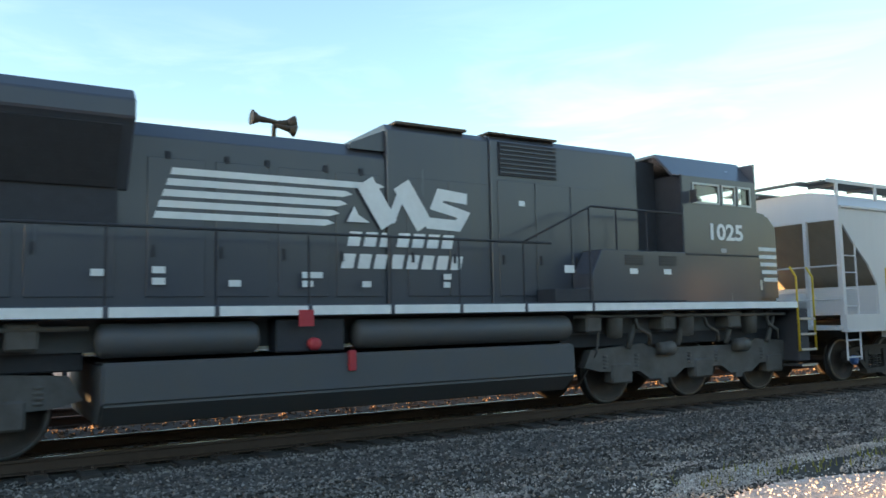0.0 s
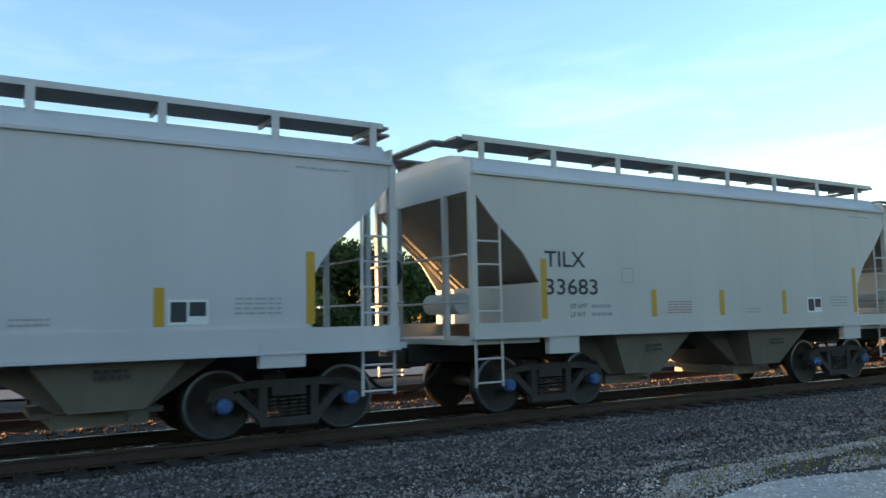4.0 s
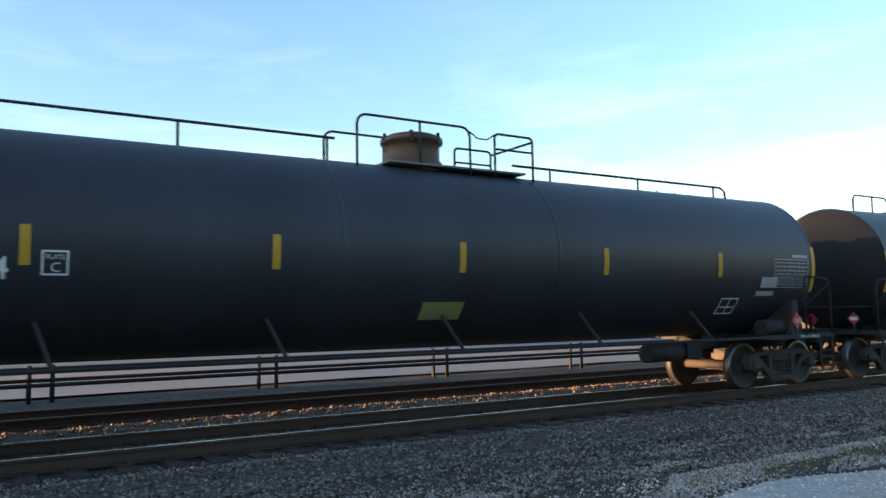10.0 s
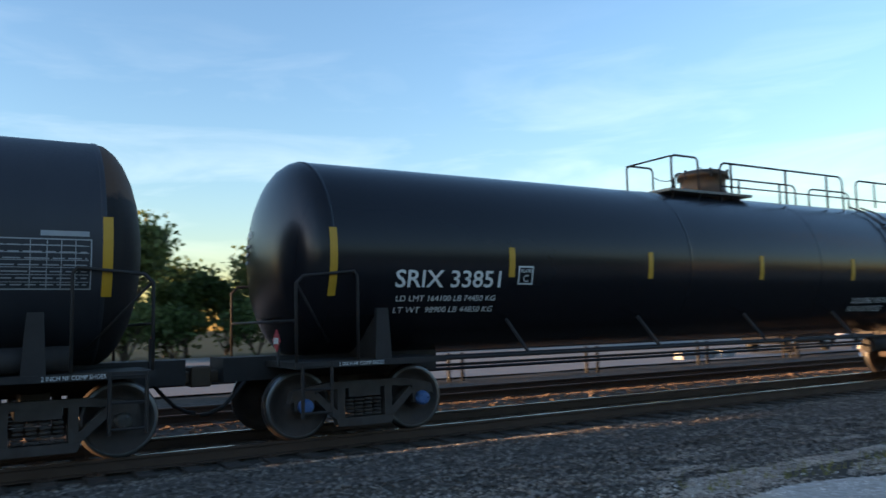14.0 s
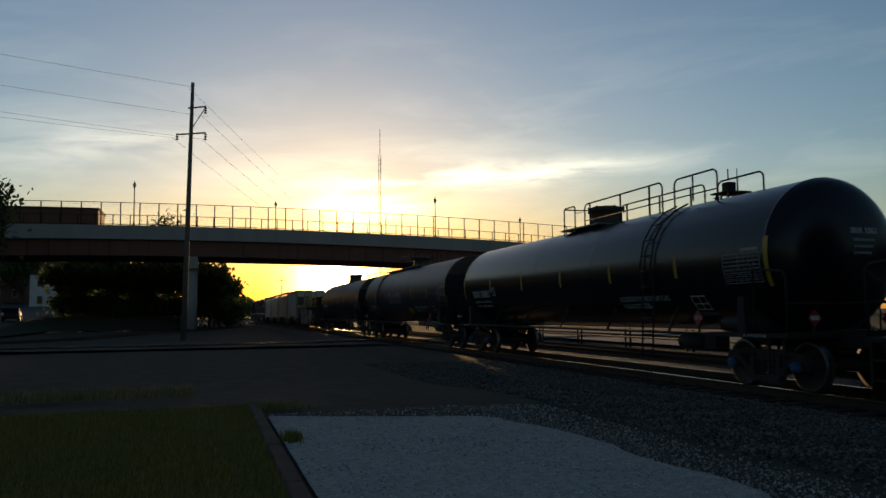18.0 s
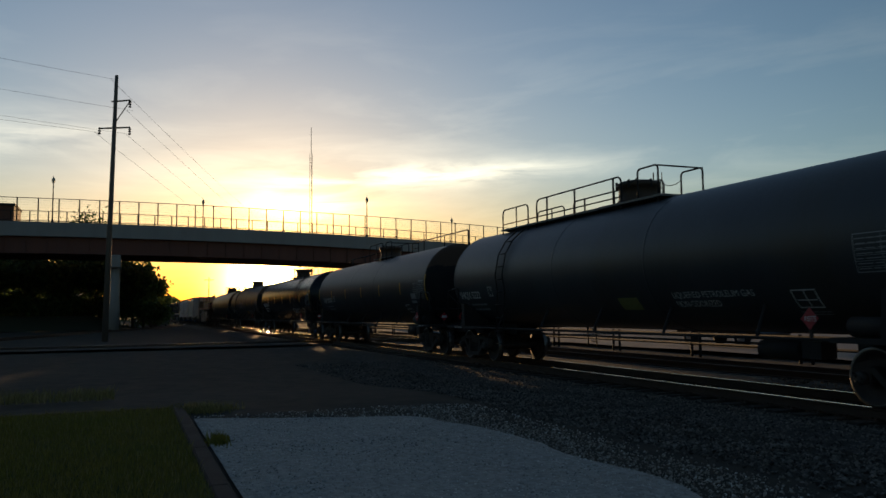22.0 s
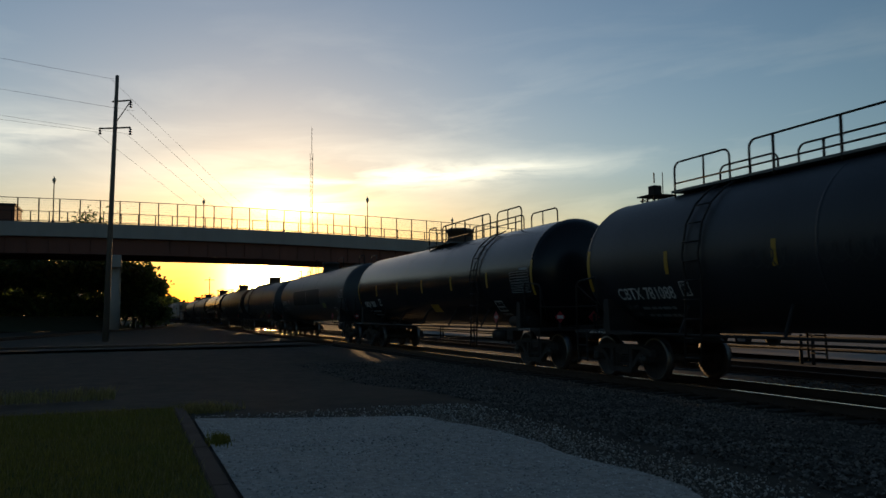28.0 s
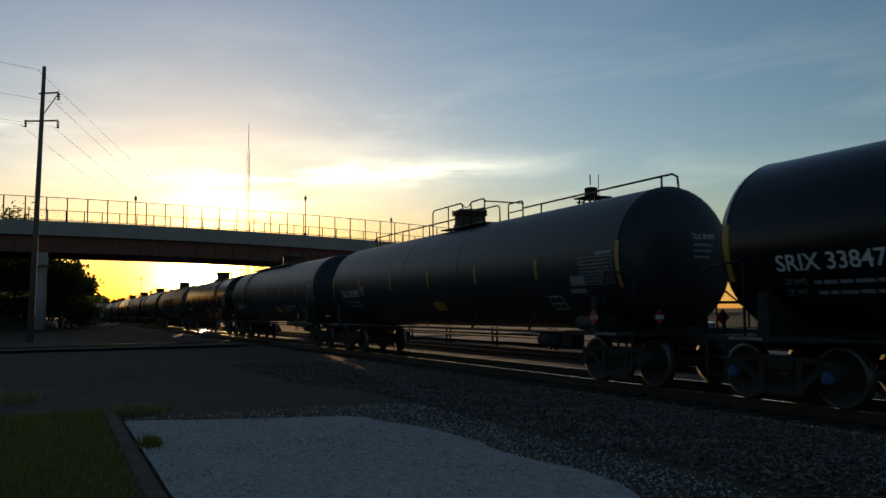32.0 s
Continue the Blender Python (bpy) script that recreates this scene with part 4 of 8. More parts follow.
tank_car(180.1, 200.0, M_TANKB, "faded black tank car with a darker repainted patch", "plain", "SAUX 763", tag=dark_patch, patch=4.0, patch_z=1.80, stripes=False, rails=False, mark_z=2.1, mark_w=1.25, mark_x=1.9)
tank_car(200.0, 219.6, M_TANKG, "black tank car with short yellow stripes and a top platform", "platform", "SHQX 5868", flip=True, patch=0.8, mark_z=1.75, mark_w=1.55, mark_x=2.1)
tank_car(219.6, 239.2, M_TANK, "black tank car with faint sprayed scrawls on its side", "platform", "CBTX 781088", gas=True, patch=1.7, tag=scrawl_faint, mark_z=1.72, mark_w=1.9)
tank_car(239.2, 259.5, M_TANK, "dull black tank car with a long top handrail and yellow sticker", "full", "TILX 301890", patch=0.3)
tank_car(259.5, 279.7, M_TANKG, "glossy black tank car at the tail of the visible train", "platform", "SRIX 33847", flip=True, blue=True)


def outlet_gates(c, xs, z, material):
    for x in xs:
        bm = bx(B(), x - 0.55, x + 0.55, -0.75, 0.75, z - 0.16, z)
        bx(bm, x - 0.75, x + 0.75, -0.62, 0.62, z - 0.05, z + 0.02)
        cyl(bm, (x + 0.3, -0.95, z - 0.08), (x + 0.3, 0.95, z - 0.08), 0.03, 6)
        part("outlet_gate", bm, material, c)


def hopper(u0, u1, body, label, rib, text, wear=None, blue=True, dx=0.0, stripes=(), seams=False, bogies=(0.25, -0.25), sill=1.20):
    """A two-bay covered hopper; rib: outside posts and straight sides, else smooth curved sides."""
    uc, half = (u0 + u1) / 2, (u1 - u0) / 2
    uc += dx
    c = rolling("hopper_car", uc, label, "hopper car")
    ends(c, half, -dx)
    for s in (-1, 1):
        truck(c, s * (half - 2.0) - dx + bogies[(s + 1) // 2], uc, blue)
    ZS, ZE, ZR = 1.42, 3.68, 4.06           # sill top, eave, roof crown
    xe = half - 0.72                         # end of the body at the top
    xi = half - 1.95                         # end of the body at the sill
    w = 1.55
    # body: long section with sloping ends
    sec = [(-xe, ZE), (-xe, 3.42), (-xe + 0.42, 2.95), (-xe + 0.92, 2.50), (-xi, 2.05), (-xi, ZS), (xi, ZS), (xi, 2.05), (xe - 0.92, 2.50), (xe - 0.42, 2.95), (xe, 3.42), (xe, ZE)]
    if rib:
        xe = half - 0.64
        ZS, ZE, ZR = 1.32, 3.94, 4.00
        sec = [(-xe, ZE), (-xe, 3.68), (-4.05, 2.52), (-4.02, 1.32), (4.02, 1.32), (4.05, 2.52), (xe, 3.68), (xe, ZE)]
    # side sheets with thickness, the slope sheets between them
    for s in (-1, 1):
        bm = prism(B(), sec, "y", s * (w - 0.04), s * w)
        part("side_sheet", bm, body, c)
    for s in (-1, 1):
        # upper end sheet and sloped floor sheet
        bm = bx(B(), s * xe - 0.02, s * xe + 0.02, -w + 0.02, w - 0.02, 3.42, ZE + (0.1 if rib else 0.22))
        part("end_sheet", bm, body, c)
        bm = B()
        if rib:
            prism(bm, [(s * xe, 3.70), (s * (xe - 0.05), 3.70), (s * 3.96, 2.56), (s * 4.0, 2.50)], "y", -w + 0.045, w - 0.045)
        else:
            prism(bm, [(s * xe, 3.44), (s * (xe - 0.04), 3.38), (s * (xi - 1.0), 1.36), (s * (xi - 1.05), 1.44)], "y", -w + 0.045, w - 0.045)
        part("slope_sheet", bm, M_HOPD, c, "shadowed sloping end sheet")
        if not rib:
            bm = bx(B(), s * (xi - 0.03), s * (xi + 0.0), -w + 0.045, w - 0.045, ZS, 2.05)
            part("end_web", bm, body, c)
        else:
            bm = bx(B(), min(s * 3.95, s * 3.98), max(s * 3.95, s * 3.98), -w + 0.045, w - 0.045, ZS, 2.52)
            part("end_web", bm, body, c)
    # roof: a low arch
    n = 10
    poly = [(-w - 0.02, ZE)] + [(-w + 2 * w * k / n, ZE + (ZR - ZE) * (1 - (2 * k / n - 1) ** 4) ** 0.5 + 0.02) for k in range(n + 1)] + [(w + 0.02, ZE)]
    part("roof", prism(B(), poly, "x", -xe, xe), M_HOPL if not rib else body, c)
    if not rib:
        for s in (-1, 1):
            part("eave_rail", box(-xe, xe, s * w - 0.04, s * w + 0.055, ZE - 0.015, ZE + 0.03), body, c)
    # hatches along the roof
    k = 4 if not rib else 5
    for i in range(k):
        x = -xe + 1.4 + (2 * xe - 2.8) * i / (k - 1)
        part("roof_hatch", rnd_edges(box(x - 0.55, x + 0.55, -0.38, 0.38, ZR, ZR + 0.12), 0.03), body, c)
    # running boards
    zw = 4.25 if not rib else 4.08
    for s in (-1, 1):
        yb = 0.95 if not rib else 1.1
        bm = bx(B(), -xe - (0.05 if rib else 0.1), xe + 0.1, s * yb - 0.33, s * yb + 0.33, zw, zw + 0.035)
        rb = part("running_board", bm, M_GRATE, c)
        bm = B()
        i = 0
        x = -xe + 0.35
        while x < xe:
            bx(bm, x - 0.05, x + 0.05, s * (yb + 0.34) - 0.02, s * (yb + 0.34) + 0.01, ZE + 0.06, zw + 0.06)
            bx(bm, x - 0.02, x + 0.02, s * yb - 0.3, s * yb + 0.3, zw - 0.06, zw)
            x += 1.45
        bx(bm, -xe, xe, s * (yb + 0.34) - 0.012, s * (yb + 0.34), zw - 0.01, zw + 0.07)
        part("board_bracket", bm, body if not rib else M_AEQR, rb)
    for s in (-1, 1):
        bm = box(min(s * (xe + 0.1), s * (xe + 0.32)), max(s * (xe + 0.1), s * (xe + 0.32)), -0.90, 0.90, zw, zw + 0.035)
        part("end_running_board", bm, M_GRATE, c)
    # sills
    for s in (-1, 1):
        if not rib:
            bm = bx(B(), -half + 0.66, half - 0.66, s * w - 0.05, s * w + 0.035, sill + 0.036, 1.435)
            part("sill_lip", box(-half + 0.66, half - 0.66, s * w - 0.09, s * w + 0.07, sill, sill + 0.035), body, c)
        else:
            bm = bx(B(), -xi + 0.1, xi - 0.1, s * w - 0.05, s * w + 0.06, 1.24, 1.34)
            bx(bm, -half + 0.5, -xi + 0.1, s * w - 0.05, s * w + 0.05, 1.10, 1.24)
            bx(bm, half - 0.5, xi - 0.1, s * w - 0.05, s * w + 0.05, 1.10, 1.24)
        part("side_sill", bm, body, c)
        for q in (-1, 1):
            bm = box(q * (half - 2.35) - 0.30, q * (half - 2.35) + 0.30, s * w - 0.07, s * w + 0.045, 0.94, 1.27)
            part("jacking_pad", bm, body, c)
    part("centre_sill", box(-half + 0.3, half - 0.3, -0.28, 0.28, 0.82, 1.12), M_FRAME, c)
    for s in (-1, 1):
        part("end_deck", box(min(s * (half - 0.5), s * xi), max(s * (half - 0.5), s * xi), -w + 0.05, w - 0.05, 1.12, 1.20), body if not rib else M_AEQR, c)
    # bays
    def funnel(x, top, bot, yt, yb, zt, zb):
        bm = B()
        vs = [bm.verts.new(p) for p in ((x - top, -yt, zt), (x + top, -yt, zt), (x + top, yt, zt), (x - top, yt, zt),
                                        (x - bot, -yb, zb), (x + bot, -yb, zb), (x + bot, yb, zb), (x - bot, yb, zb))]
        for f in ((0, 1, 5, 4), (1, 2, 6, 5), (2, 3, 7, 6), (3, 0, 4, 7), (4, 5, 6, 7), (3, 2, 1, 0)):
            bm.faces.new([vs[i] for i in f])
        bmesh.ops.recalc_face_normals(bm, faces=bm.faces)
        return bm
    for x in (-1.72, 1.72):
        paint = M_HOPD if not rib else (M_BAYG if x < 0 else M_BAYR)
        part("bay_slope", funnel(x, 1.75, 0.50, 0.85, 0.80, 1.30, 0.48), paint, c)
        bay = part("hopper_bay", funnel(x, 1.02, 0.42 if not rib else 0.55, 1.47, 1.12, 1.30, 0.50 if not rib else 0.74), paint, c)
        if rib:
            part("outlet_chute", funnel(x, 0.50, 0.36, 1.05, 1.0, 0.74, 0.42), M_BAYR, bay)
        part("bay_stiffener", box(x - 0.50, x + 0.50, -1.475, -1.40, 1.17, 1.23), paint, bay)
        part("bay_print", lines(B(), x - 0.20, x + 0.20, 0.88, 1.02, -1.40, 2, None, 0.6, seed=int(u0)), M_DARK, bay)
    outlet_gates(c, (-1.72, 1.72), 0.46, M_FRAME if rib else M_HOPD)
    # end ladders, posts, rails
    for s in (-1, 1):
        for q in (-1, 1):
            bm = B()
            ladder(bm, s * (half - 0.72), s * (half - 1.20), q * (w - 0.01), 0.50, 2.98, 0.35, 0.016)
            pieces("side_ladder", bm, body if not rib else M_ENDRUSTSHADE, c, "rung")
            part("corner_post", box(s * xe - 0.05, s * xe + 0.05, q * (w - 0.04) - 0.05, q * (w - 0.04) + 0.05, 1.2, ZE), body if not rib else M_ENDRUSTSHADE, c)
        for y in (-0.75, 0.75):
            part("end_post", box(s * xe - 0.04, s * xe + 0.04, y - 0.04, y + 0.04, 1.2, 3.45), body if not rib else M_ENDRUSTSHADE, c)
        bm = B()
        for z in (1.75, 2.45):
            cyl(bm, (s * (half - 0.58), -w, z), (s * (half - 0.58), w, z), 0.018, 6)
        pieces("grab_rail", bm, body if not rib else M_ENDRUSTSHADE, c)
    bm = lathe(B(), [(-half + 0.50, 0.03), (-half + 0.50, 0.24), (-half + 0.53, 0.26), (-half + 0.56, 0.24), (-half + 0.56, 0.03)], "x", 14, (0, 0.6, 2.3))
    part("brake_wheel", bm, M_FRAME, c)
    part("brake_reservoir", cyl(B(), (-half + 1.2, -0.5, 1.75), (-half + 1.2, 0.5, 1.75), 0.17, 14), body, c)
    y = -w - 0.006
    if rib:
        xs = [-4.04 + 0.889 * k for k in range(10)]
        for q in (-1, 1):
            for i, x in enumerate(xs):
                bm = B()
                yo = q * (w + 0.075)
                for z0, z1, ww in ((1.34, 2.62, 0.055), (2.62, 3.86, 0.068)):
                    bx(bm, x - ww, x + ww, min(q * w, yo), max(q * w, yo), z0, z1)
                part("side_post", bm, M_AEQR, c)
            part("top_chord", box(-xe, xe, min(q * w, q * (w + 0.06)), max(q * w, q * (w + 0.06)), 3.84, 3.96), body, c)
        for i, x in enumerate(xs):
            if i in (0, 2, 4, 6, 9):
                part("reflector_stripe", decal(B(), x - 0.055, x + 0.055, 1.36, 2.10 if i in (0, 9) else 1.78, -w - 0.081), M_YELLOW, c)
        # number panels
        for i, (t1, t2) in ((0, ("AE", "300")), (1, ("QX", "60"))):
            xa, xb = xs[i] + 0.09, xs[i + 1] - 0.09
            part("number_panel", decal(B(), xa, xb, 1.82, 2.52, y), M_WHITE, c)
            letters("lettering", t1, 0.21, xa + 0.19, 2.24, y - 0.004, M_DARK, c, width=0.34, bold=0.008)
            letters("lettering", t2, 0.21, xa + (0.08 if i == 0 else 0.19), 1.88, y - 0.004, M_DARK, c, width=0.55 if i == 0 else 0.34, bold=0.008)
        part("data_print", lines(B(), xs[0] + 0.2, xs[1] - 0.2, 1.5, 1.72, y, 3, None, 0.5, seed=3), M_GREY, c)
        part("repair_patch", decal(B(), xs[1] + 0.1, xs[1] + 0.40, 1.50, 1.80, y), M_HOPL, c)
        part("data_print", lines(B(), xs[8] + 0.12, xs[9] - 0.15, 1.92, 2.06, y, 2, None, 0.5, seed=4), M_GREY, c)
        bm = decal(B(), xs[7] + 0.28, xs[7] + 0.60, 1.58, 1.84, y)
        part("lube_plate", bm, M_DARK, c)
        part("lube_plate", decal(B(), xs[8] + 0.36, xs[8] + 0.60, 1.60, 1.72, y), M_WHITE, c)
        # sprayed letter
        arms = ([(-2.02, 1.88), (-1.90, 1.62), (-1.76, 1.32)], [(-1.42, 2.10), (-1.47, 1.82), (-1.64, 1.60)], [(-1.72, 1.60), (-1.40, 1.58), (-1.26, 1.46), (-1.20, 1.30)])
        bm = B()
        for p in arms:
            stroke(bm, [(a + 0.05, b) for a, b in p], 0.34, y - 0.082)
        stroke(bm, [(-1.38, 2.14), (-1.32, 2.30)], 0.06, y - 0.082)
        part("sprayed_letter", bm, M_GRAFK, c, "black outline of a sprayed letter")
        for p in arms:
            part("sprayed_letter", stroke(B(), p, 0.23, y - 0.090), M_GRAF2, c, "pale fill of a sprayed letter")
        # rust stains with a shape of their own
        for poly in ([(xs[4] - 0.50, 3.83), (xs[4] - 0.07, 3.83), (xs[4] - 0.08, 3.46), (xs[4] - 0.20, 3.52)], [(xs[5] - 0.20, 3.83), (xs[5] - 0.07, 3.83), (xs[5] - 0.07, 3.20), (xs[5] - 0.13, 3.34)],
                     [(-xe + 0.25, 3.80), (-xe + 0.75, 3.82), (-xe + 0.62, 3.72), (-xe + 0.35, 3.70)], [(xs[6] + 0.10, 3.83), (xs[6] + 0.42, 3.83), (xs[6] + 0.22, 3.74)]):
            bm = B()
            bm.faces.new([bm.verts.new((a, y - 0.001, b)) for a, b in poly][::-1])
            part("rust_stain", bm, M_RUSTRUN, c, "broad rust patch below the roof edge")
        rg = random.Random(4)
        for i, x in enumerate((xs[4] - 0.22, xs[5] - 0.14, xs[6] + 0.25, xs[2] + 0.14, -xe + 0.6, xs[9] + 0.35, xs[4] - 0.12, xs[5] - 0.10, xs[1] + 0.5)):
            ln = rg.uniform(0.25, 0.75)
            for k in range(4):
                q, l2, ww = x + rg.uniform(-0.16, 0.16), ln * rg.uniform(0.3, 1.0), rg.uniform(0.012, 0.035)
                vs = [(q - ww, 3.835), (q + ww, 3.835), (q + ww * 0.5, 3.835 - l2 * 0.6), (q, 3.835 - l2), (q - ww * 0.7, 3.835 - l2 * 0.5)]
                bm = B()
                bm.faces.new([bm.verts.new((a, y - 0.002, b)) for a, b in vs][::-1])
                part("rust_stain", bm, M_RUSTRUN, c, "rust run below the roof edge")
    else:
        t1, t2 = text
        red_x = 0.95 if wear == "aokx" else -1.50
        xt = -xi + 0.30
        if wear == "aokx":
            letters("lettering", t1, 0.33, xt + 0.62, 2.86, y, M_DARK, c, width=1.02, bold=0.006)
            letters("lettering", t2, 0.33, xt + 0.62, 2.38, y, M_DARK, c, width=1.38, bold=0.006)
        else:
            letters("lettering", t1, 0.26, xt - 0.20, 2.30, y, M_DARK, c, width=0.85, bold=0.004)
            letters("lettering", t2, 0.26, xt - 0.22, 1.86, y, M_DARK, c, width=1.12, bold=0.004)
        bm = outline(B(), *((xt + 2.45, xt + 2.72, 2.70, 2.96) if wear == "aokx" else (xt + 1.45, xt + 1.72, 2.05, 2.30)), y, 0.015)
        part("plate_mark", bm, M_GREY, c)
        for x, z0, z1 in [(q, 1.48, 2.42 if abs(q) > 3 else 1.94) for q in stripes]:
            part("reflector_stripe", decal(B(), x - 0.06, x + 0.06, z0, z1, y), M_YELLOW, c)
        letters("data_lettering", "LD LMT", 0.075, xt + 0.30, 1.64, y, M_DARK, c, width=0.36)
        letters("data_lettering", "LT WT", 0.075, xt + 0.30, 1.50, y, M_DARK, c, width=0.31)
        for k, (xa, xb, za, zb, nr) in enumerate(((xt + 0.75, xt + 1.2, 1.48, 1.74, 2), (0.65, 1.05, 1.5, 1.62, 2), (xi - 1.0, xi - 0.4, 1.60, 1.84, 4), (xi - 0.2, xi + 0.6, 3.50, 3.56, 1))):
            part("data_print", lines(B(), xa, xb, za, zb, y, nr, None, 0.4, seed=int(u0) + k), M_GREY, c)
        part("warning_print", lines(B(), red_x, red_x + 0.62, 1.52, 1.76, y, 5, None, 0.35, seed=8), M_REDF, c, "faded red warning print")
        part("lube_plate", decal(B(), xi - 1.80, xi - 1.32, 1.50, 1.80, y), M_WHITE, c)
        bm = decal(B(), xi - 1.77, xi - 1.58, 1.53, 1.77, y - 0.003)
        decal(bm, xi - 1.55, xi - 1.35, 1.60, 1.77, y - 0.003)
        part("lube_print", bm, M_DARK, c)
        for x in (-3.5, -2.15, -0.85, 0.5, 1.75, 2.9) if seams else ():
            part("sheet_seam", box(x - 0.03, x + 0.03, -w - 0.002, -w + 0.01, ZS + 0.01, ZE - 0.04), body, c)
    return c


hopper(14.95, 27.85, M_HOPL, "light grey covered hopper with dark lettering and curved sides", False, ("AOKX", "499104"), "aokx", dx=-0.1, bogies=(0.44, 0.05), sill=1.08, stripes=(-4.15, -1.98, 0.2, 2.42, 4.55))
hopper(27.85, 39.95, M_HOPL, "pale grey covered hopper with a roof walkway", False, ("NAHX", "321565"), dx=-0.2, sill=1.10, stripes=(-4.0, -1.9, 0.15, 2.2, 4.1))
hopper(39.95, 52.5, M_HOP, "grey-beige covered hopper with yellow stripes along the sill", False, ("TILX", "33683"), dx=-0.28, stripes=(-4.25, -1.83, -0.06, 1.78, 4.22), seams=True)
hopper(52.5, 64.3, M_AEQ, "rust-stained beige ribbed hopper with a sprayed letter", True, None, blue=False, dx=-0.28)


# ---- gondola and its load ----
def gondola():
    uc, half = 72.6, 8.3
    c = rolling("gondola_car", uc, "dark rusty gondola car covered in silver graffiti", "gondola car")
    ends(c, half)
    for x in (-6.3, 6.27):
        truck(c, x, uc)
    w, zt = 1.52, 2.08
    x0, x1 = -7.72, 7.6
    sec = [(x0, zt), (x0, 0.82), (-5.0, 0.80), (-4.55, 0.50), (4.55, 0.50), (5.0, 0.80), (x1, 0.82), (x1, zt)]
    for s in (-1, 1):
        part("side_sheet", prism(B(), sec, "y", s * (w - 0.03), s * w), M_GON, c)
        part("top_chord", rnd_edges(box(x0 - 0.05, x1 + 0.05, s * w - 0.09, s * w + 0.07, zt - 0.06, zt + 0.10), 0.02), M_GON, c)
        part("side_sill", box(-4.6, 4.6, s * w - 0.02, s * w + 0.06, 0.46, 0.58), M_GON, c)
        n = 16
        for i in range(n):
            x = x0 + 0.12 + (x1 - x0 - 0.24) * i / (n - 1)
            zb = 0.84 if abs(x) > 5 else 0.56
            part("side_post", rnd_edges(box(x - 0.065, x + 0.065, s * w - 0.01 if s > 0 else -w - 0.075, s * w + 0.075 if s > 0 else -w + 0.01, zb, zt - 0.05), 0.012), M_GON, c)
    part("floor", box(x0, x1, -w + 0.03, w - 0.03, 0.86, 0.94), M_GON, c)
    for x in (x0, x1):
        part("end_sheet", box(x - 0.03, x + 0.03, -w, w, 0.82, zt), M_GON, c)
        s = -1 if x < 0 else 1
        for k in range(4):
            z = 1.05 + k * 0.27
            bm = lathe(B(), [(-w + 0.1, 0.02), (-w + 0.16, 0.10), (w - 0.16, 0.10), (w - 0.1, 0.02)], "y", 10, (x + s * 0.05, 0, z))
            part("end_rib", bm, M_GON, c)
        part("end_chord", box(min(x, x + s * 0.16), max(x, x + s * 0.16), -w, w, zt - 0.05, zt + 0.10), M_GON, c)
        part("centre_sill", box(min(x - s * 0.6, s * (half - 0.3)), max(x - s * 0.6, s * (half - 0.3)), -0.3, 0.3, 0.80, 1.08), M_FRAME, c)
        bm = B()
        ladder(bm, x - s * 0.12, x - s * 0.52, -w - 0.05, 0.45, 1.95, 0.38, 0.014)
        part("side_ladder", bm, M_GON, c)
    part("underframe", box(x0 + 0.3, x1 - 0.3, -0.32, 0.32, 0.6, 0.86), M_FRAME, c)
    y = -w - 0.082
    letters("lettering", "GRW", 0.22, -6.10, 1.74, y, M_WHITE, c, width=0.62, bold=0.01)
    letters("lettering", "577", 0.22, -6.10, 1.42, y, M_WHITE, c, width=0.62, bold=0.01)
    part("data_print", lines(B(), -6.2, -5.55, 1.08, 1.28, y, 2, None, 0.45, seed=2), M_GREY, c)
    part("data_print", lines(B(), -7.0, -6.65, 1.38, 1.75, y, 5, None, 0.4, seed=5), M_GREY, c)
    part("data_print", lines(B(), -4.9, -4.5, 1.05, 1.7, y, 4, None, 0.3, seed=6), M_GREY, c)
    for x, z, ww in ((-7.55, 0.86, 0.55), (-5.12, 0.66, 0.18), (1.82, 0.62, 0.36), (4.58, 0.68, 0.48), (6.90, 0.92, 0.42)):
        part("reflector_stripe", decal(B(), x, x + ww, z, z + (0.22 if ww > 0.3 else 0.12), y), M_ORANGE, c)
    bm = outline(B(), 4.62, 5.12, 1.14, 1.56, y, 0.025)
    decal(bm, 4.86, 4.89, 1.18, 1.52, y)
    decal(bm, 4.66, 5.08, 1.24, 1.27, y)
    part("lube_plate", bm, M_WHITE, c)
    # big silver bubble letters in black outline
    y1, y2, y3 = y - 0.003, y - 0.007, y - 0.011
    part("graffiti_outline", blob(B(), -1.95, 1.24, 2.95, 0.80, y1, 3, 48, 0.05), M_GRAFK, c, "black sprayed outline of the big letters")

    def silver(pts, yy=y2, m=M_GRAF1, name="graffiti_letter", lab="silver sprayed bubble letter with rust showing through"):
        # swollen a little, the corners rounded by one cut on each side
        xs, zs = [p[0] for p in pts], [p[1] for p in pts]
        mx, mz = (min(xs) + max(xs)) / 2, (min(zs) + max(zs)) / 2
        kx, kz = 1 + 0.13 / (max(xs) - min(xs)), 1 + 0.13 / (max(zs) - min(zs))
        pts = [(mx + (p[0] - mx) * kx, mz + (p[1] - mz) * kz) for p in pts]
        out = []
        for i, p in enumerate(pts):
            q0, q1 = Vector(pts[i - 1]), Vector(pts[(i + 1) % len(pts)])
            p = Vector(p)
            out += [p.lerp(q0, 0.22), p.lerp(q0, 0.07) * 0.5 + p.lerp(q1, 0.07) * 0.5, p.lerp(q1, 0.22)]
        bm = B()
        bm.faces.new([bm.verts.new((p.x, yy, p.y)) for p in out])
        part(name, bm, m, c, lab)
        pts = [(p.x, p.y) for p in out]
        part("graffiti_line", stroke(B(), pts + pts[:1], 0.055, y3 + 0.001), M_GRAFK, c, "black outline of a sprayed letter")
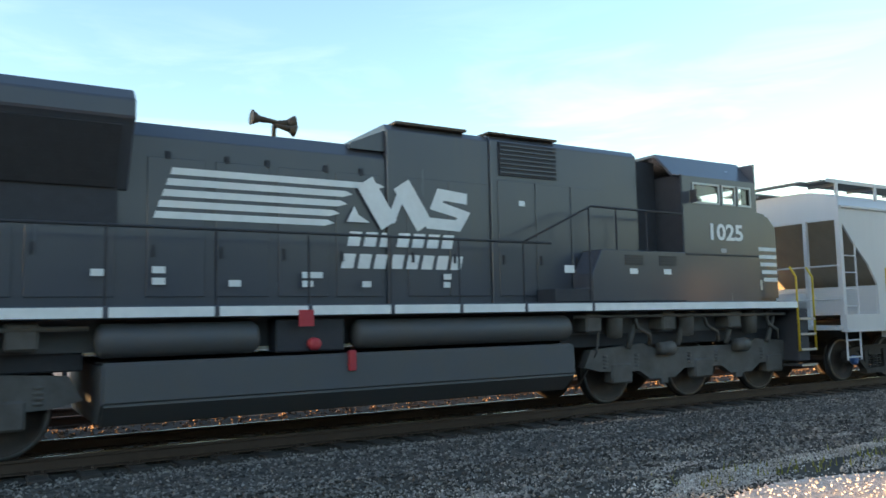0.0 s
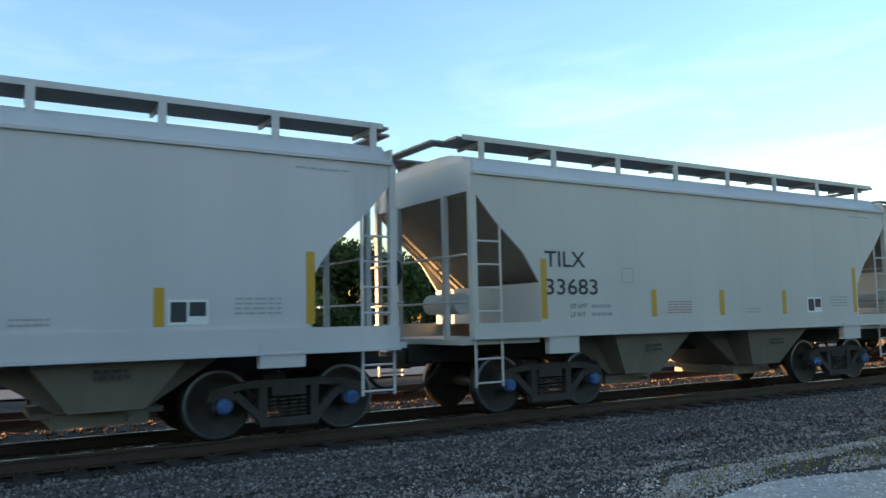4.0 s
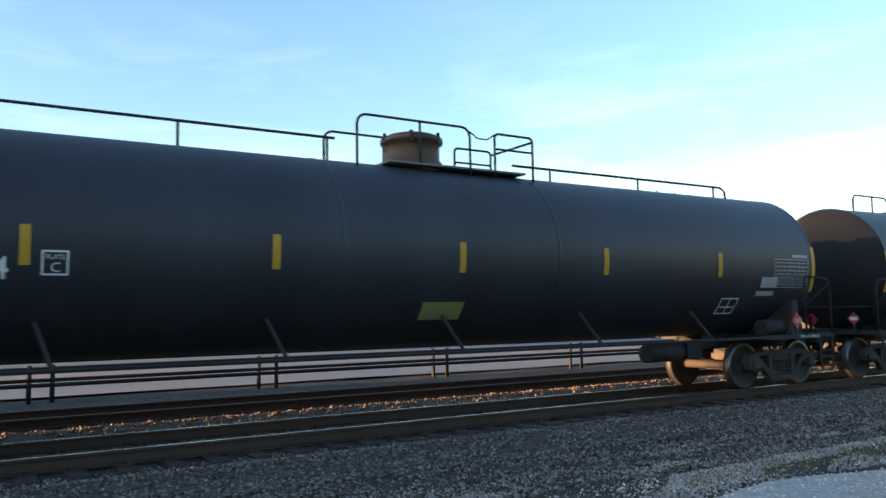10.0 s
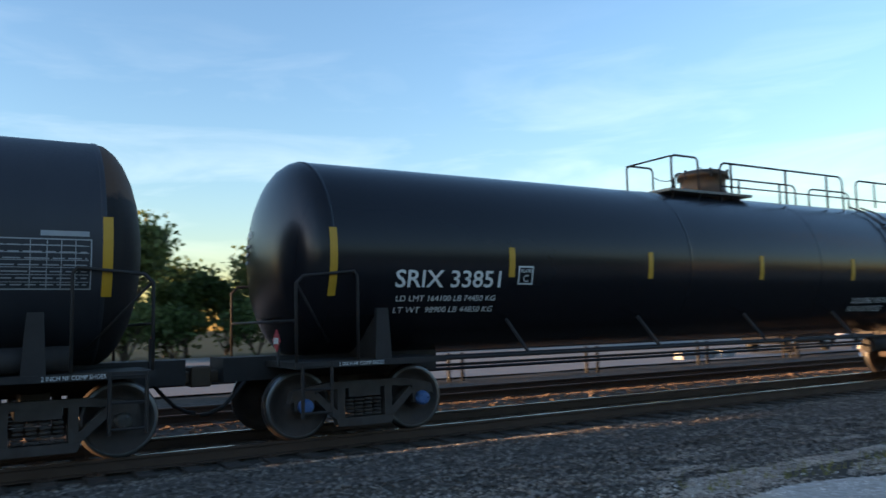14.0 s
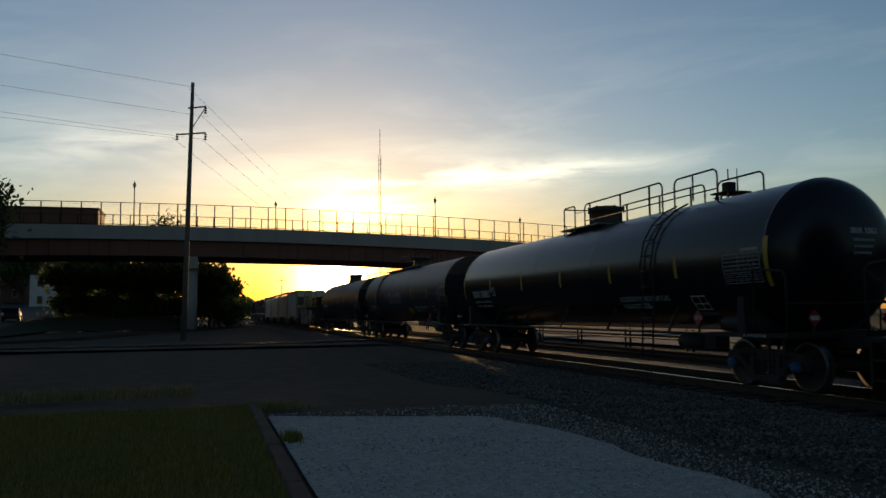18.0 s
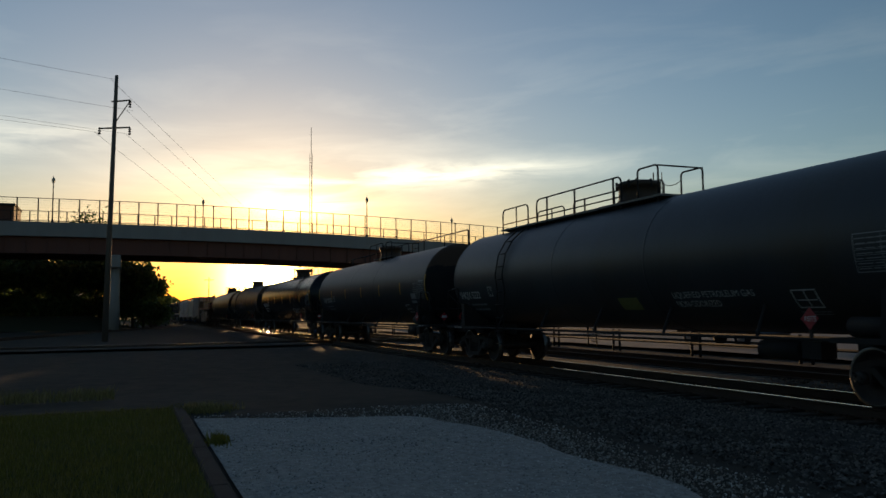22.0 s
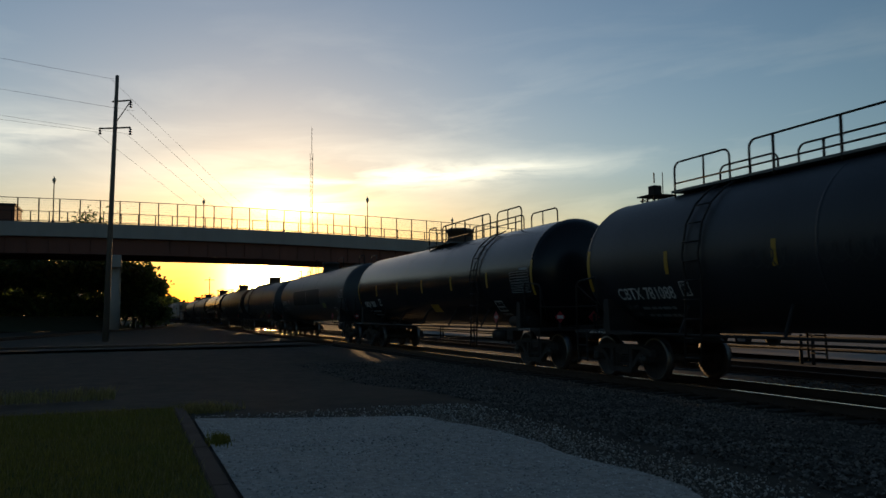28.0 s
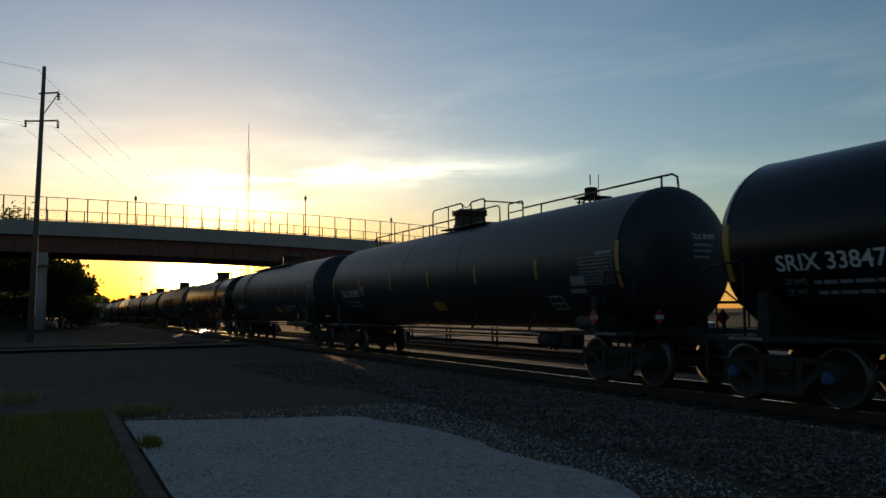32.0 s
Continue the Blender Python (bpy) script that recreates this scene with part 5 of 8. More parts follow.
    silver([(-4.60, 0.75), (-4.64, 1.35), (-4.36, 1.80), (-3.85, 1.90), (-3.34, 1.80), (-3.18, 1.40), (-3.10, 0.95), (-3.14, 0.60), (-3.60, 0.54), (-4.25, 0.54)])
    silver([(-3.02, 1.60), (-2.74, 1.88), (-2.46, 1.72), (-2.42, 1.36), (-2.56, 1.16), (-2.34, 0.90), (-2.44, 0.60), (-2.74, 0.56), (-2.98, 0.66), (-2.96, 1.15)])
    silver([(-2.34, 1.72), (-2.16, 1.90), (-1.88, 1.84), (-1.80, 1.56), (-1.98, 1.34), (-1.70, 1.12), (-1.68, 0.72), (-1.98, 0.56), (-2.24, 0.64), (-2.26, 0.96), (-2.42, 1.28)])
    silver([(-1.72, 1.66), (-1.54, 1.90), (-1.26, 1.82), (-1.22, 1.52), (-1.44, 1.36), (-1.64, 1.42)])
    silver([(-1.58, 1.26), (-1.30, 1.32), (-1.14, 1.06), (-1.10, 0.70), (-1.32, 0.56), (-1.56, 0.64), (-1.58, 0.95)])
    silver([(-1.12, 1.76), (-0.90, 1.90), (-0.70, 1.72), (-0.66, 1.20), (-0.44, 0.80), (-0.58, 0.58), (-0.90, 0.60), (-1.00, 0.95), (-1.06, 1.30)])
    silver([(-0.58, 1.74), (-0.30, 1.92), (0.06, 1.84), (0.14, 1.50), (0.00, 1.24), (0.16, 0.86), (0.10, 0.60), (-0.22, 0.56), (-0.38, 0.78), (-0.54, 1.20)])
    silver([(0.24, 1.70), (0.44, 1.90), (0.72, 1.80), (0.74, 1.56), (0.52, 1.42), (0.26, 1.50)])
    silver([(0.16, 1.36), (0.62, 1.36), (0.80, 1.05), (0.76, 0.64), (0.48, 0.54), (0.20, 0.60), (0.22, 0.95)])
    for pts, w in (([(-3.88, 1.28), (-3.84, 0.60)], 0.19), ([(-4.02, 1.62), (-3.86, 1.46), (-3.72, 1.38)], 0.05), ([(-3.70, 1.64), (-3.84, 1.46), (-4.00, 1.34)], 0.05),
                   ([(-3.50, 1.30), (-3.34, 1.22), (-3.24, 1.0)], 0.05), ([(-2.74, 1.62), (-2.62, 1.50), (-2.5, 1.56)], 0.05), ([(-2.80, 1.20), (-2.66, 1.08), (-2.68, 0.92)], 0.10),
                   ([(-2.20, 1.74), (-2.14, 1.62)], 0.05), ([(-1.70, 1.16), (-1.58, 1.02), (-1.62, 0.86)], 0.16), ([(-1.06, 1.70), (-0.98, 1.20), (-0.90, 1.00)], 0.05),
                   ([(-0.40, 1.40), (-0.44, 1.20), (-0.30, 1.00)], 0.07), ([(-0.10, 1.30), (0.0, 1.44)], 0.06), ([(0.38, 1.70), (0.40, 1.62)], 0.04), ([(0.50, 1.72), (0.52, 1.64)], 0.04)):
        part("graffiti_line", stroke(B(), pts, w, y3), M_GRAFK, c, "black line inside a sprayed letter")
    rg = random.Random(17)
    for k in range(4):
        zz = 1.26 - k * 0.17
        pts = [(0.26 + i * 0.055, zz - 0.05 + (0.10 if i % 2 else 0.0) + rg.uniform(-0.02, 0.02)) for i in range(8)]
        part("graffiti_line", stroke(B(), pts, 0.018, y3), M_GRAFK, c, "black scribbled row in a sprayed letter")
    for k in range(5):
        q = -0.42 + 0.10 * k
        part("graffiti_line", stroke(B(), [(q, 1.62), (q + 0.05, 1.38)], 0.018, y3), M_GRAFK, c, "black scribbled row in a sprayed letter")
    for pts, w in (([(-4.90, 0.60), (-5.08, 0.95), (-5.02, 1.35), (-4.80, 1.72), (-4.35, 1.96), (-3.6, 2.0), (-3.15, 1.92)], 0.055),
                   ([(-3.15 + 3.95 * k / 60, 1.93 + 0.10 * abs(math.sin(math.pi * 7 * k / 60 + 0.4))) for k in range(61)], 0.035),
                   ([(0.80, 1.90), (0.92, 1.74), (0.90, 1.54), (0.76, 1.42), (0.88, 1.24), (0.95, 1.00), (0.90, 0.70)], 0.035)):
        part("graffiti_halo", stroke(B(), pts, w, y3), M_GRAF2, c, "pale sprayed halo line")
    silver([(1.70, 1.70), (2.10, 1.86), (2.60, 1.80), (2.62, 1.15), (2.40, 0.95), (2.32, 0.46), (2.10, 0.95), (1.75, 0.85), (1.62, 1.25)])
    silver([(2.70, 1.84), (3.20, 1.84), (3.50, 1.70), (3.52, 1.15), (3.24, 0.95), (2.98, 0.46), (2.84, 0.95), (2.68, 1.20)])
    silver([(3.60, 1.84), (4.05, 1.84), (4.36, 1.55), (4.20, 1.15), (3.92, 0.92), (3.78, 0.58), (3.70, 1.05), (3.58, 1.30)])
    for x0 in (1.85, 2.85, 3.72):
        for k in range(5):
            zz = 1.70 - k * 0.13
            pts = [(x0 + i * 0.07, zz + rg.uniform(-0.05, 0.05)) for i in range(7)]
            part("graffiti_line", stroke(B(), pts, 0.022, y3), M_GRAFK, c, "black scribbled row in a sprayed letter")
    # Posts lie behind the paint; their pale edge and shaded side are drawn on.
    for q in (-4.56, -3.56, -2.55, -1.55, -0.54, 0.46, 2.62, 3.55):
        part("graffiti_fill", stroke(B(), [(q, 0.62), (q + 0.01, 1.88)], 0.035, y3 - 0.002), M_GRAF2, c, "pale stroke standing in for a side post's edge")
        part("graffiti_line", stroke(B(), [(q + 0.05, 0.62), (q + 0.06, 1.88)], 0.03, y3 - 0.002), M_GRAFK, c, "dark stroke painted for a side post's shaded flank")
    part("graffiti_halo", stroke(B(), [(1.62, 1.45), (1.52, 1.15), (1.60, 0.85)], 0.05, y3), M_GRAF2, c, "pale sprayed halo line")

    def curl(cx, cz, n, w, h, th):
        pts = []
        for i in range(n * 8 + 1):
            a = i / 8 * 2 * math.pi
            pts.append((cx + w * i / (n * 8) + 0.085 * math.cos(a + rg.uniform(-0.3, 0.3)), cz + h * math.sin(a) * rg.uniform(0.75, 1.1)))
        part("sprayed_scrawl", stroke(B(), pts, th, y3), M_GRAF2, c, "small pale sprayed scrawl")
    curl(1.02, 1.30, 3, 0.50, 0.10, 0.022)
    curl(1.10, 1.02, 3, 0.36, 0.07, 0.020)
    curl(0.98, 0.66, 4, 0.55, 0.09, 0.028)
    curl(5.50, 1.42, 4, 0.55, 0.11, 0.024)
    curl(5.62, 1.16, 4, 0.50, 0.10, 0.024)
    part("sprayed_scrawl", stroke(B(), [(5.52, 1.40), (5.46, 1.10), (5.54, 0.96)], 0.022, y3), M_GRAF2, c, "small pale sprayed scrawl")
    bm = B()
    for i in range(10):
        a, b = 2 * math.pi * i / 10, 2 * math.pi * (i + 1) / 10
        stroke(bm, [(5.72 + 0.055 * math.cos(a), 1.66 + 0.055 * math.sin(a)), (5.72 + 0.055 * math.cos(b), 1.66 + 0.055 * math.sin(b))], 0.022, y3)
    part("sprayed_scrawl", bm, M_GRAF2, c, "small pale sprayed ring")
    letters("chalk_mark", "19", 0.26, -7.42, 1.08, y - 0.002, M_GREY, c, width=0.28)
    # load of pipes
    e = rolling("pipe_load", uc, "strapped stack of long black steel pipes in a gondola", "pipe stack")
    rg = random.Random(3)
    r = 0.135
    for row in range(5):
        n = 8 - (row % 2) - (1 if row == 4 else 0)
        z = 1.94 + row * 0.262
        for i in range(n):
            yy = (i - (n - 1) / 2) * 0.305
            xa = (-6.35 + rg.uniform(-0.1, 0.15)) if yy < -0.75 else -6.95 + rg.uniform(-0.25, 0.5) + (0.35 if row == 4 else 0)
            xb = (5.75 if row == 4 else 6.45) + rg.uniform(-0.35, 0.30)
            bm = lathe(B(), [(xa, r - 0.02), (xa, r), (xb, r), (xb, r - 0.02)], "x", 14, (0, yy, z), caps=False)
            lathe(bm, [(xa, r - 0.02), (xb, r - 0.02)], "x", 14, (0, yy, z), caps=False)
            p = part("pipe", bm, M_PIPE, e)
            bm = lathe(B(), [(xa - 0.05, r - 0.03), (xa - 0.05, r + 0.012), (xa + 0.42, r + 0.012), (xa + 0.42, r)], "x", 14, (0, yy, z), caps=False)
            part("collar", bm, M_COUPL, p, "grey thread collar")
            part("collar", lathe(B(), [(xb - 0.24, r), (xb - 0.24, r + 0.012), (xb + 0.03, r + 0.012), (xb + 0.03, r - 0.03)], "x", 14, (0, yy, z), caps=False), M_PIPE, p)
            if rg.random() < 0.6:
                q = xa + rg.uniform(0.6, 0.9)
                part("paint_band", lathe(B(), [(q, r + 0.003), (q + 0.10, r + 0.003)], "x", 14, (0, yy, z), caps=False), M_WHITE, p, "white paint band")
    for x, dz, ln in ((-3.75, 0.0, 0.0), (-0.33, 0.0, 0.0), (1.62, -0.02, -6.0), (4.36, -0.05, 9.0)):
        for s in (-1, 1):
            for k in (0, 1):
                bm = rnd_edges(box(-0.055, 0.055, -0.05, 0.05, 0.95, 3.72 + dz + 0.18 * k), 0.008)
                o = part("stake", bm, M_STAKE, e)
                o.matrix_basis = pose(x + k * 0.125, s * 1.34, 0.9, 0, 1.5 - 2.0 * k + ln, 0) @ pose(0, 0, -0.9)
        for z in (2.15, 2.42, 2.92):
            bm = B()
            for yy in (-1.40,):
                tube(bm, [(x - 0.12, yy, z), (x + 0.25, yy, z - 0.03)], 0.02, 4)
            part("yellow_strap", bm, M_STRAPY, e, "yellow webbing tie")
        bm = B()
        tube(bm, [(x - 0.75, -0.9, 3.02), (x, -1.38, 3.18), (x, 1.38, 3.18)], 0.018, 4)
        part("yellow_strap", bm, M_STRAPY, e, "yellow webbing tie")
        for dx in (-0.62, 0.45):
            bm = B()
            xx = x + dx
            tube(bm, [(xx, -1.22, 2.05), (xx + 0.03, -1.20, 2.45), (xx - 0.05, -1.05, 2.80), (xx - 0.12, -0.85, 3.02), (xx - 0.12, 0.85, 3.03)], 0.022, 4)
            part("red_strap", bm, M_STRAPR, e, "orange-red webbing strap")
    return c


gondola()


# ---- locomotive ----
def locomotive():
    uc, half = 3.5, 11.45
    c = rolling("locomotive", uc, "black diesel locomotive with white stripes and lettering", "locomotive")
    ends(c, half)

    def X(u):
        return u - uc
    # frame
    part("frame", box(X(-7.0), X(13.9), -1.05, 1.05, 1.20, 1.60), M_LOCOG, c)
    part("walkway", rnd_edges(box(X(-7.2), X(14.0), -1.56, 1.56, 1.58, 1.73), 0.015), M_LOCO, c)
    us = [-6.4, -5.2, -3.9, -2.6, -1.2, 0.05, 1.40, 2.66, 3.86, 5.06, 6.18, 7.35, 8.7, 14.0]
    for a, b in zip(us, us[1:]):
        part("sill_stripe", decal(B(), X(a) + 0.03, X(b) - 0.03, 1.595, 1.715, -1.566), M_WHITE, c, "white sill stripe")
    # fuel tank and reservoirs
    bm = prism(B(), [(-1.48, 1.08), (-1.50, 0.60), (-1.22, 0.34), (1.22, 0.34), (1.50, 0.60), (1.48, 1.08)], "x", X(1.38), X(8.35))
    part("fuel_tank", rnd_edges(bm, 0.03, 2), M_LOCOG, c)
    for a, b in ((1.32, 3.25), (4.57, 8.35)):
        for s in (-1, 1):
            prof = [(X(a), 0.05), (X(a) + 0.02, 0.15), (X(a) + 0.08, 0.205), (X(b) - 0.08, 0.205), (X(b) - 0.02, 0.15), (X(b), 0.05)]
            part("air_reservoir", lathe(B(), prof, "x", 18, (0, s * 1.30, 1.33)), M_LOCOG, c)
    bm = rnd_edges(box(X(3.45), X(4.40), -1.42, -1.1, 1.12, 1.55), 0.02)
    part("valve_box", bm, M_LOCOD, c)
    part("fuel_filler", lathe(B(), [(-1.52, 0.03), (-1.52, 0.08), (-1.38, 0.09)], "y", 12, (X(3.95), 0, 1.22)), M_RED, c, "red fuel filler cap")
    part("fuel_gauge", rnd_edges(box(X(4.42), X(4.52), -1.54, -1.46, 0.85, 1.12), 0.01), M_RED, c)
    part("emergency_cutoff", box(X(3.70), X(3.90), -1.585, -1.56, 1.45, 1.66), M_RED, c)

    # hood
    def hood(name, u0, u1, w, z1, ch, z0=1.73):
        poly = [(-w, z0), (-w, z1 - ch), (-w + ch, z1), (w - ch, z1), (w, z1 - ch), (w, z0)]
        return part(name, rnd_edges(prism(B(), poly, "x", X(u0), X(u1)), 0.012), M_LOCO, c)
    hood("engine_hood", -6.9, 5.3, 0.93, 4.10, 0.22)
    hood("dynamic_brake_hood", 5.302, 7.12, 0.98, 4.42, 0.10)
    hood("inverter_cabinet", 7.125, 10.32, 1.02, 4.44, 0.10)
    part("exhaust_ramp", prism(B(), [(X(4.75), 4.08), (X(5.5), 4.40), (X(5.5), 4.0), (X(4.75), 4.0)], "y", -0.9, 0.9), M_LOCO, c)
    part("exhaust_edge", box(X(5.45), X(6.7), -1.0, 1.0, 4.42, 4.46), M_RUSTB, c, "rust-brown roof edge")
    part("cabinet_edge", box(X(7.1), X(8.5), -1.03, 1.03, 4.44, 4.47), M_RUSTB, c, "rust-brown roof edge")
    # flared radiator section
    poly = [(-0.95, 3.16), (-1.40, 3.90), (-1.46, 3.96), (-1.46, 4.18), (-1.30, 4.34), (1.30, 4.34), (1.46, 4.18), (1.46, 3.96), (1.40, 3.90), (0.95, 3.16)]
    part("radiator", rnd_edges(prism(B(), poly, "x", X(-5.6), X(1.72)), 0.02), M_LOCO, c)
    for k in range(4):
        # slanting intake grilles, one to a bay
        a = -5.4 + k * 1.77
        gr = part("radiator_grille", prism(B(), [(-0.985, 3.20), (-1.40, 3.88), (-1.425, 3.865), (-1.01, 3.185)], "x", X(a), X(a + 1.66)), M_LOCOD, c)
        for j in range(7):
            q = (j + 0.5) / 7
            part("vane", box(X(a), X(a + 1.66), -1.02 - 0.415 * q, -0.99 - 0.415 * q, 3.20 + 0.68 * q, 3.225 + 0.68 * q), M_LOCOD, gr)
    part("radiator_screen", prism(B(), [(-0.955, 3.24), (-0.955, 2.75), (-0.97, 2.75), (-0.97, 3.26)], "x", X(-5.3), X(1.6)), M_LOCOD, c)
    for k in range(4):
        x = X(-4.8 + k * 1.6)
        part("fan", lathe(B(), [(4.34, 0.62), (4.44, 0.62), (4.46, 0.55), (4.46, 0.05)], "z", 20, (x, 0, 0)), M_LOCO, c)
    part("blower_grille", box(X(7.28), X(8.45), -1.045, -1.02, 3.78, 4.32), M_LOCOD, c)
    for k in range(7):
        part("louvre", box(X(7.3), X(8.43), -1.06, -1.04, 3.82 + k * 0.072, 3.84 + k * 0.072), M_LOCO, c)
    # hood doors with handles
    for i, u in enumerate((-6.0, -4.9, -3.8, -2.7, -1.6, -0.5, 0.6, 1.95, 2.8, 3.65, 4.5, 5.62, 6.35, 7.25, 8.0, 8.75)):
        w = 0.93 if u < 5.3 else (0.98 if u < 7.1 else 1.02)
        top = 2.70 if u < 1.7 else (3.62 if u < 7.1 else 3.70)
        d = part("hood_door", rnd_edges(box(X(u), X(u) + (0.98 if u < 1.7 else 0.72), -w - 0.018, -w, 1.85, top), 0.008), M_LOCO, c)
        part("latch", box(X(u) + 0.06, X(u) + 0.10, -w - 0.04, -w - 0.018, 2.35, 2.50), M_LOCOD, d)
    for u in (2.2, 2.95, 3.5, 4.35, 4.9, 5.4):
        part("lifting_eye", box(X(u) - 0.03, X(u) + 0.03, -0.96, -0.93, 3.60, 3.70), M_LOCOD, c)
    # small stickers
    for u, z, ww in ((1.3, 2.10, 0.18), (2.0, 2.0, 0.16), (2.0, 2.14, 0.16), (2.95, 1.98, 0.16), (3.95, 1.98, 0.16), (3.95, 2.10, 0.30), (4.85, 1.98, 0.14), (6.2, 1.98, 0.12), (6.2, 2.10, 0.14), (7.65, 3.30, 0.12)):
        part("sticker", decal(B(), X(u), X(u) + ww, z, z + 0.085, -1.045), M_WHITE, c)
    # horn
    h = B()
    hx, hz = X(3.92), 4.48
    tube(h, [(hx, 0, 4.08), (hx, 0, 4.40), (hx + 0.02, 0, hz)], 0.035, 8)
    cyl(h, (hx, -0.10, hz - 0.06), (hx + 0.05, 0.14, hz - 0.06), 0.035, 8)
    cyl(h, (hx + 0.02, -0.05, hz), (hx - 0.24, -0.05, hz + 0.02), 0.028, 10, 0.05)
    cyl(h, (hx - 0.24, -0.05, hz + 0.02), (hx - 0.36, -0.05, hz + 0.03), 0.05, 10, 0.12)
    cyl(h, (hx, 0.05, hz + 0.01), (hx + 0.22, 0.05, hz + 0.02), 0.028, 10, 0.06)
    cyl(h, (hx + 0.22, 0.05, hz + 0.02), (hx + 0.34, 0.05, hz + 0.03), 0.06, 10, 0.13)
    cyl(h, (hx, -0.12, hz - 0.07), (hx + 0.20, -0.12, hz - 0.10), 0.028, 10, 0.05)
    cyl(h, (hx + 0.20, -0.12, hz - 0.10), (hx + 0.29, -0.12, hz - 0.12), 0.05, 10, 0.10)
    pieces("horn", h, M_RUSTB, c, "horn_bell", "rusty air horn cluster")
    # cab
    roof = [(-1.50, 1.73), (-1.50, 3.98), (-1.10, 4.40), (1.10, 4.40), (1.50, 3.98), (1.50, 1.73)]
    th = 0.05
    zw0, zw1 = 3.50, 3.88
    for s in (-1, 1):
        y0, y1 = (-1.50, -1.50 + th) if s < 0 else (1.50 - th, 1.50)
        part("cab_side", box(X(10.95), X(12.92), y0, y1, 1.73, zw0), M_LOCO, c)
        bm = bx(B(), X(10.95), X(11.20), y0, y1, zw0, zw1)
        bx(bm, X(12.80), X(12.92), y0, y1, zw0, zw1)
        bx(bm, X(11.92), X(11.98), y0, y1, zw0, zw1)
        bx(bm, X(12.36), X(12.42), y0, y1, zw0, zw1)
        bx(bm, X(10.95), X(12.92), y0, y1, zw1, 3.99)
        part("window_frame", bm, M_LOCO, c)
        part("window_pane", box(X(11.2), X(12.8), (y0 + y1) / 2 - 0.004, (y0 + y1) / 2 + 0.004, zw0, zw1), M_PANE, c).visible_shadow = False
        for ua, ub in ((11.2, 11.92), (11.98, 12.36), (12.42, 12.8)):
            fr = B()
            for q in ((ua, ub, zw0, zw0 + 0.035), (ua, ub, zw1 - 0.035, zw1), (ua, ua + 0.035, zw0, zw1), (ub - 0.035, ub, zw0, zw1)):
                bx(fr, X(q[0]), X(q[1]), s * 1.505 - 0.012, s * 1.505 + 0.012, q[2], q[3])
            part("sash", fr, M_GALV, c, "bright metal window sash")
    part("cab_roof", rnd_edges(prism(B(), [(-1.50, 3.98), (-1.10, 4.42), (1.10, 4.42), (1.50, 3.98), (1.44, 3.96), (1.08, 4.36), (-1.08, 4.36), (-1.44, 3.96)], "x", X(10.72), X(12.98)), 0.01), M_LOCO, c)
    part("cab_back", box(X(10.90), X(10.95), -1.5, 1.5, 1.73, 4.0), M_LOCOD, c)
    bm = bx(B(), X(12.92), X(12.97), -1.5, 1.5, 1.73, 3.40)
    bx(bm, X(12.92), X(12.97), -1.5, -1.2, 3.4, 4.0)
    bx(bm, X(12.92), X(12.97), 1.2, 1.5, 3.4, 4.0)
    bx(bm, X(12.92), X(12.97), -0.06, 0.06, 3.4, 4.0)
    bx(bm, X(12.92), X(12.97), -1.5, 1.5, 3.92, 4.35)
    part("cab_front", bm, M_LOCO, c)
    part("cab_floor", box(X(9.85), X(12.92), -1.45, 1.45, 1.73, 1.80), M_LOCOD, c)
    part("seat", rnd_edges(box(X(11.7), X(12.1), -1.0, -0.5, 2.6, 3.75), 0.06), M_LOCOD, c)
    part("mirror", box(X(11.12), X(11.14), -1.66, -1.52, 3.50, 3.72), M_LOCOD, c)
    part("porch_wall", box(X(10.33), X(10.89), -0.9, 0.9, 1.73, 4.30), M_LOCOD, c)
    # side cabinets under the cab
    part("side_cabinet", rnd_edges(prism(B(), [(X(8.72), 1.74), (X(8.72), 2.20), (X(8.95), 2.60), (X(10.93), 2.60), (X(10.93), 1.74)], "y", -1.54, -1.06), 0.012), M_LOCO, c)
    for u in (9.45, 10.25):
        for k in range(4):
            part("louvre", box(X(u), X(u) + 0.42, -1.556, -1.54, 2.36 + k * 0.045, 2.38 + k * 0.045), M_LOCOD, c)
        part("sticker", decal(B(), X(u) + 0.1, X(u) + 0.28, 2.20, 2.29, -1.546), M_WHITE, c)
    part("step_box", rnd_edges(box(X(7.95), X(8.70), -1.52, -1.06, 1.74, 1.95), 0.01), M_LOCOD, c)
    part("number_card", decal(B(), X(8.15), X(8.35), 2.20, 2.32, -1.53), M_WHITE, c)
    # nose
    bm = prism(B(), [(X(12.97), 1.73), (X(14.0), 1.73), (X(14.0), 3.20), (X(13.75), 3.46), (X(12.97), 3.56)], "y", -1.18, 1.18)
    part("nose", rnd_edges(bm, 0.06, 2), M_LOCO, c)
    for k in range(5):
        z = 2.12 + k * 0.15
        part("nose_stripe", decal(B(), X(13.50 - 0.04 * k), X(13.93), z, z + 0.075, -1.186), M_WHITE, c, "white nose stripe")
        part("nose_stripe", bx(B(), X(14.003), X(14.006), -1.12, 1.12, z, z + 0.075), M_WHITE, c, "white nose stripe")
    part("headlight", lathe(B(), [(X(13.98), 0.02), (X(14.02), 0.10), (X(14.03), 0.13), (X(13.95), 0.14)], "x", 14, (0, 0, 3.0)), M_GALV, c)
    part("notice_plate", decal(B(), X(13.30), X(13.45), 1.95, 2.15, -1.19), M_PLTAN, c)
    letters("cab_number", "1025", 0.30, X(11.55), 2.86, -1.508, M_WHITE, c, width=0.98, bold=0.012)
    part("cab_print", decal(B(), X(11.90), X(12.05), 2.62, 2.70, -1.506), M_GREY, c)
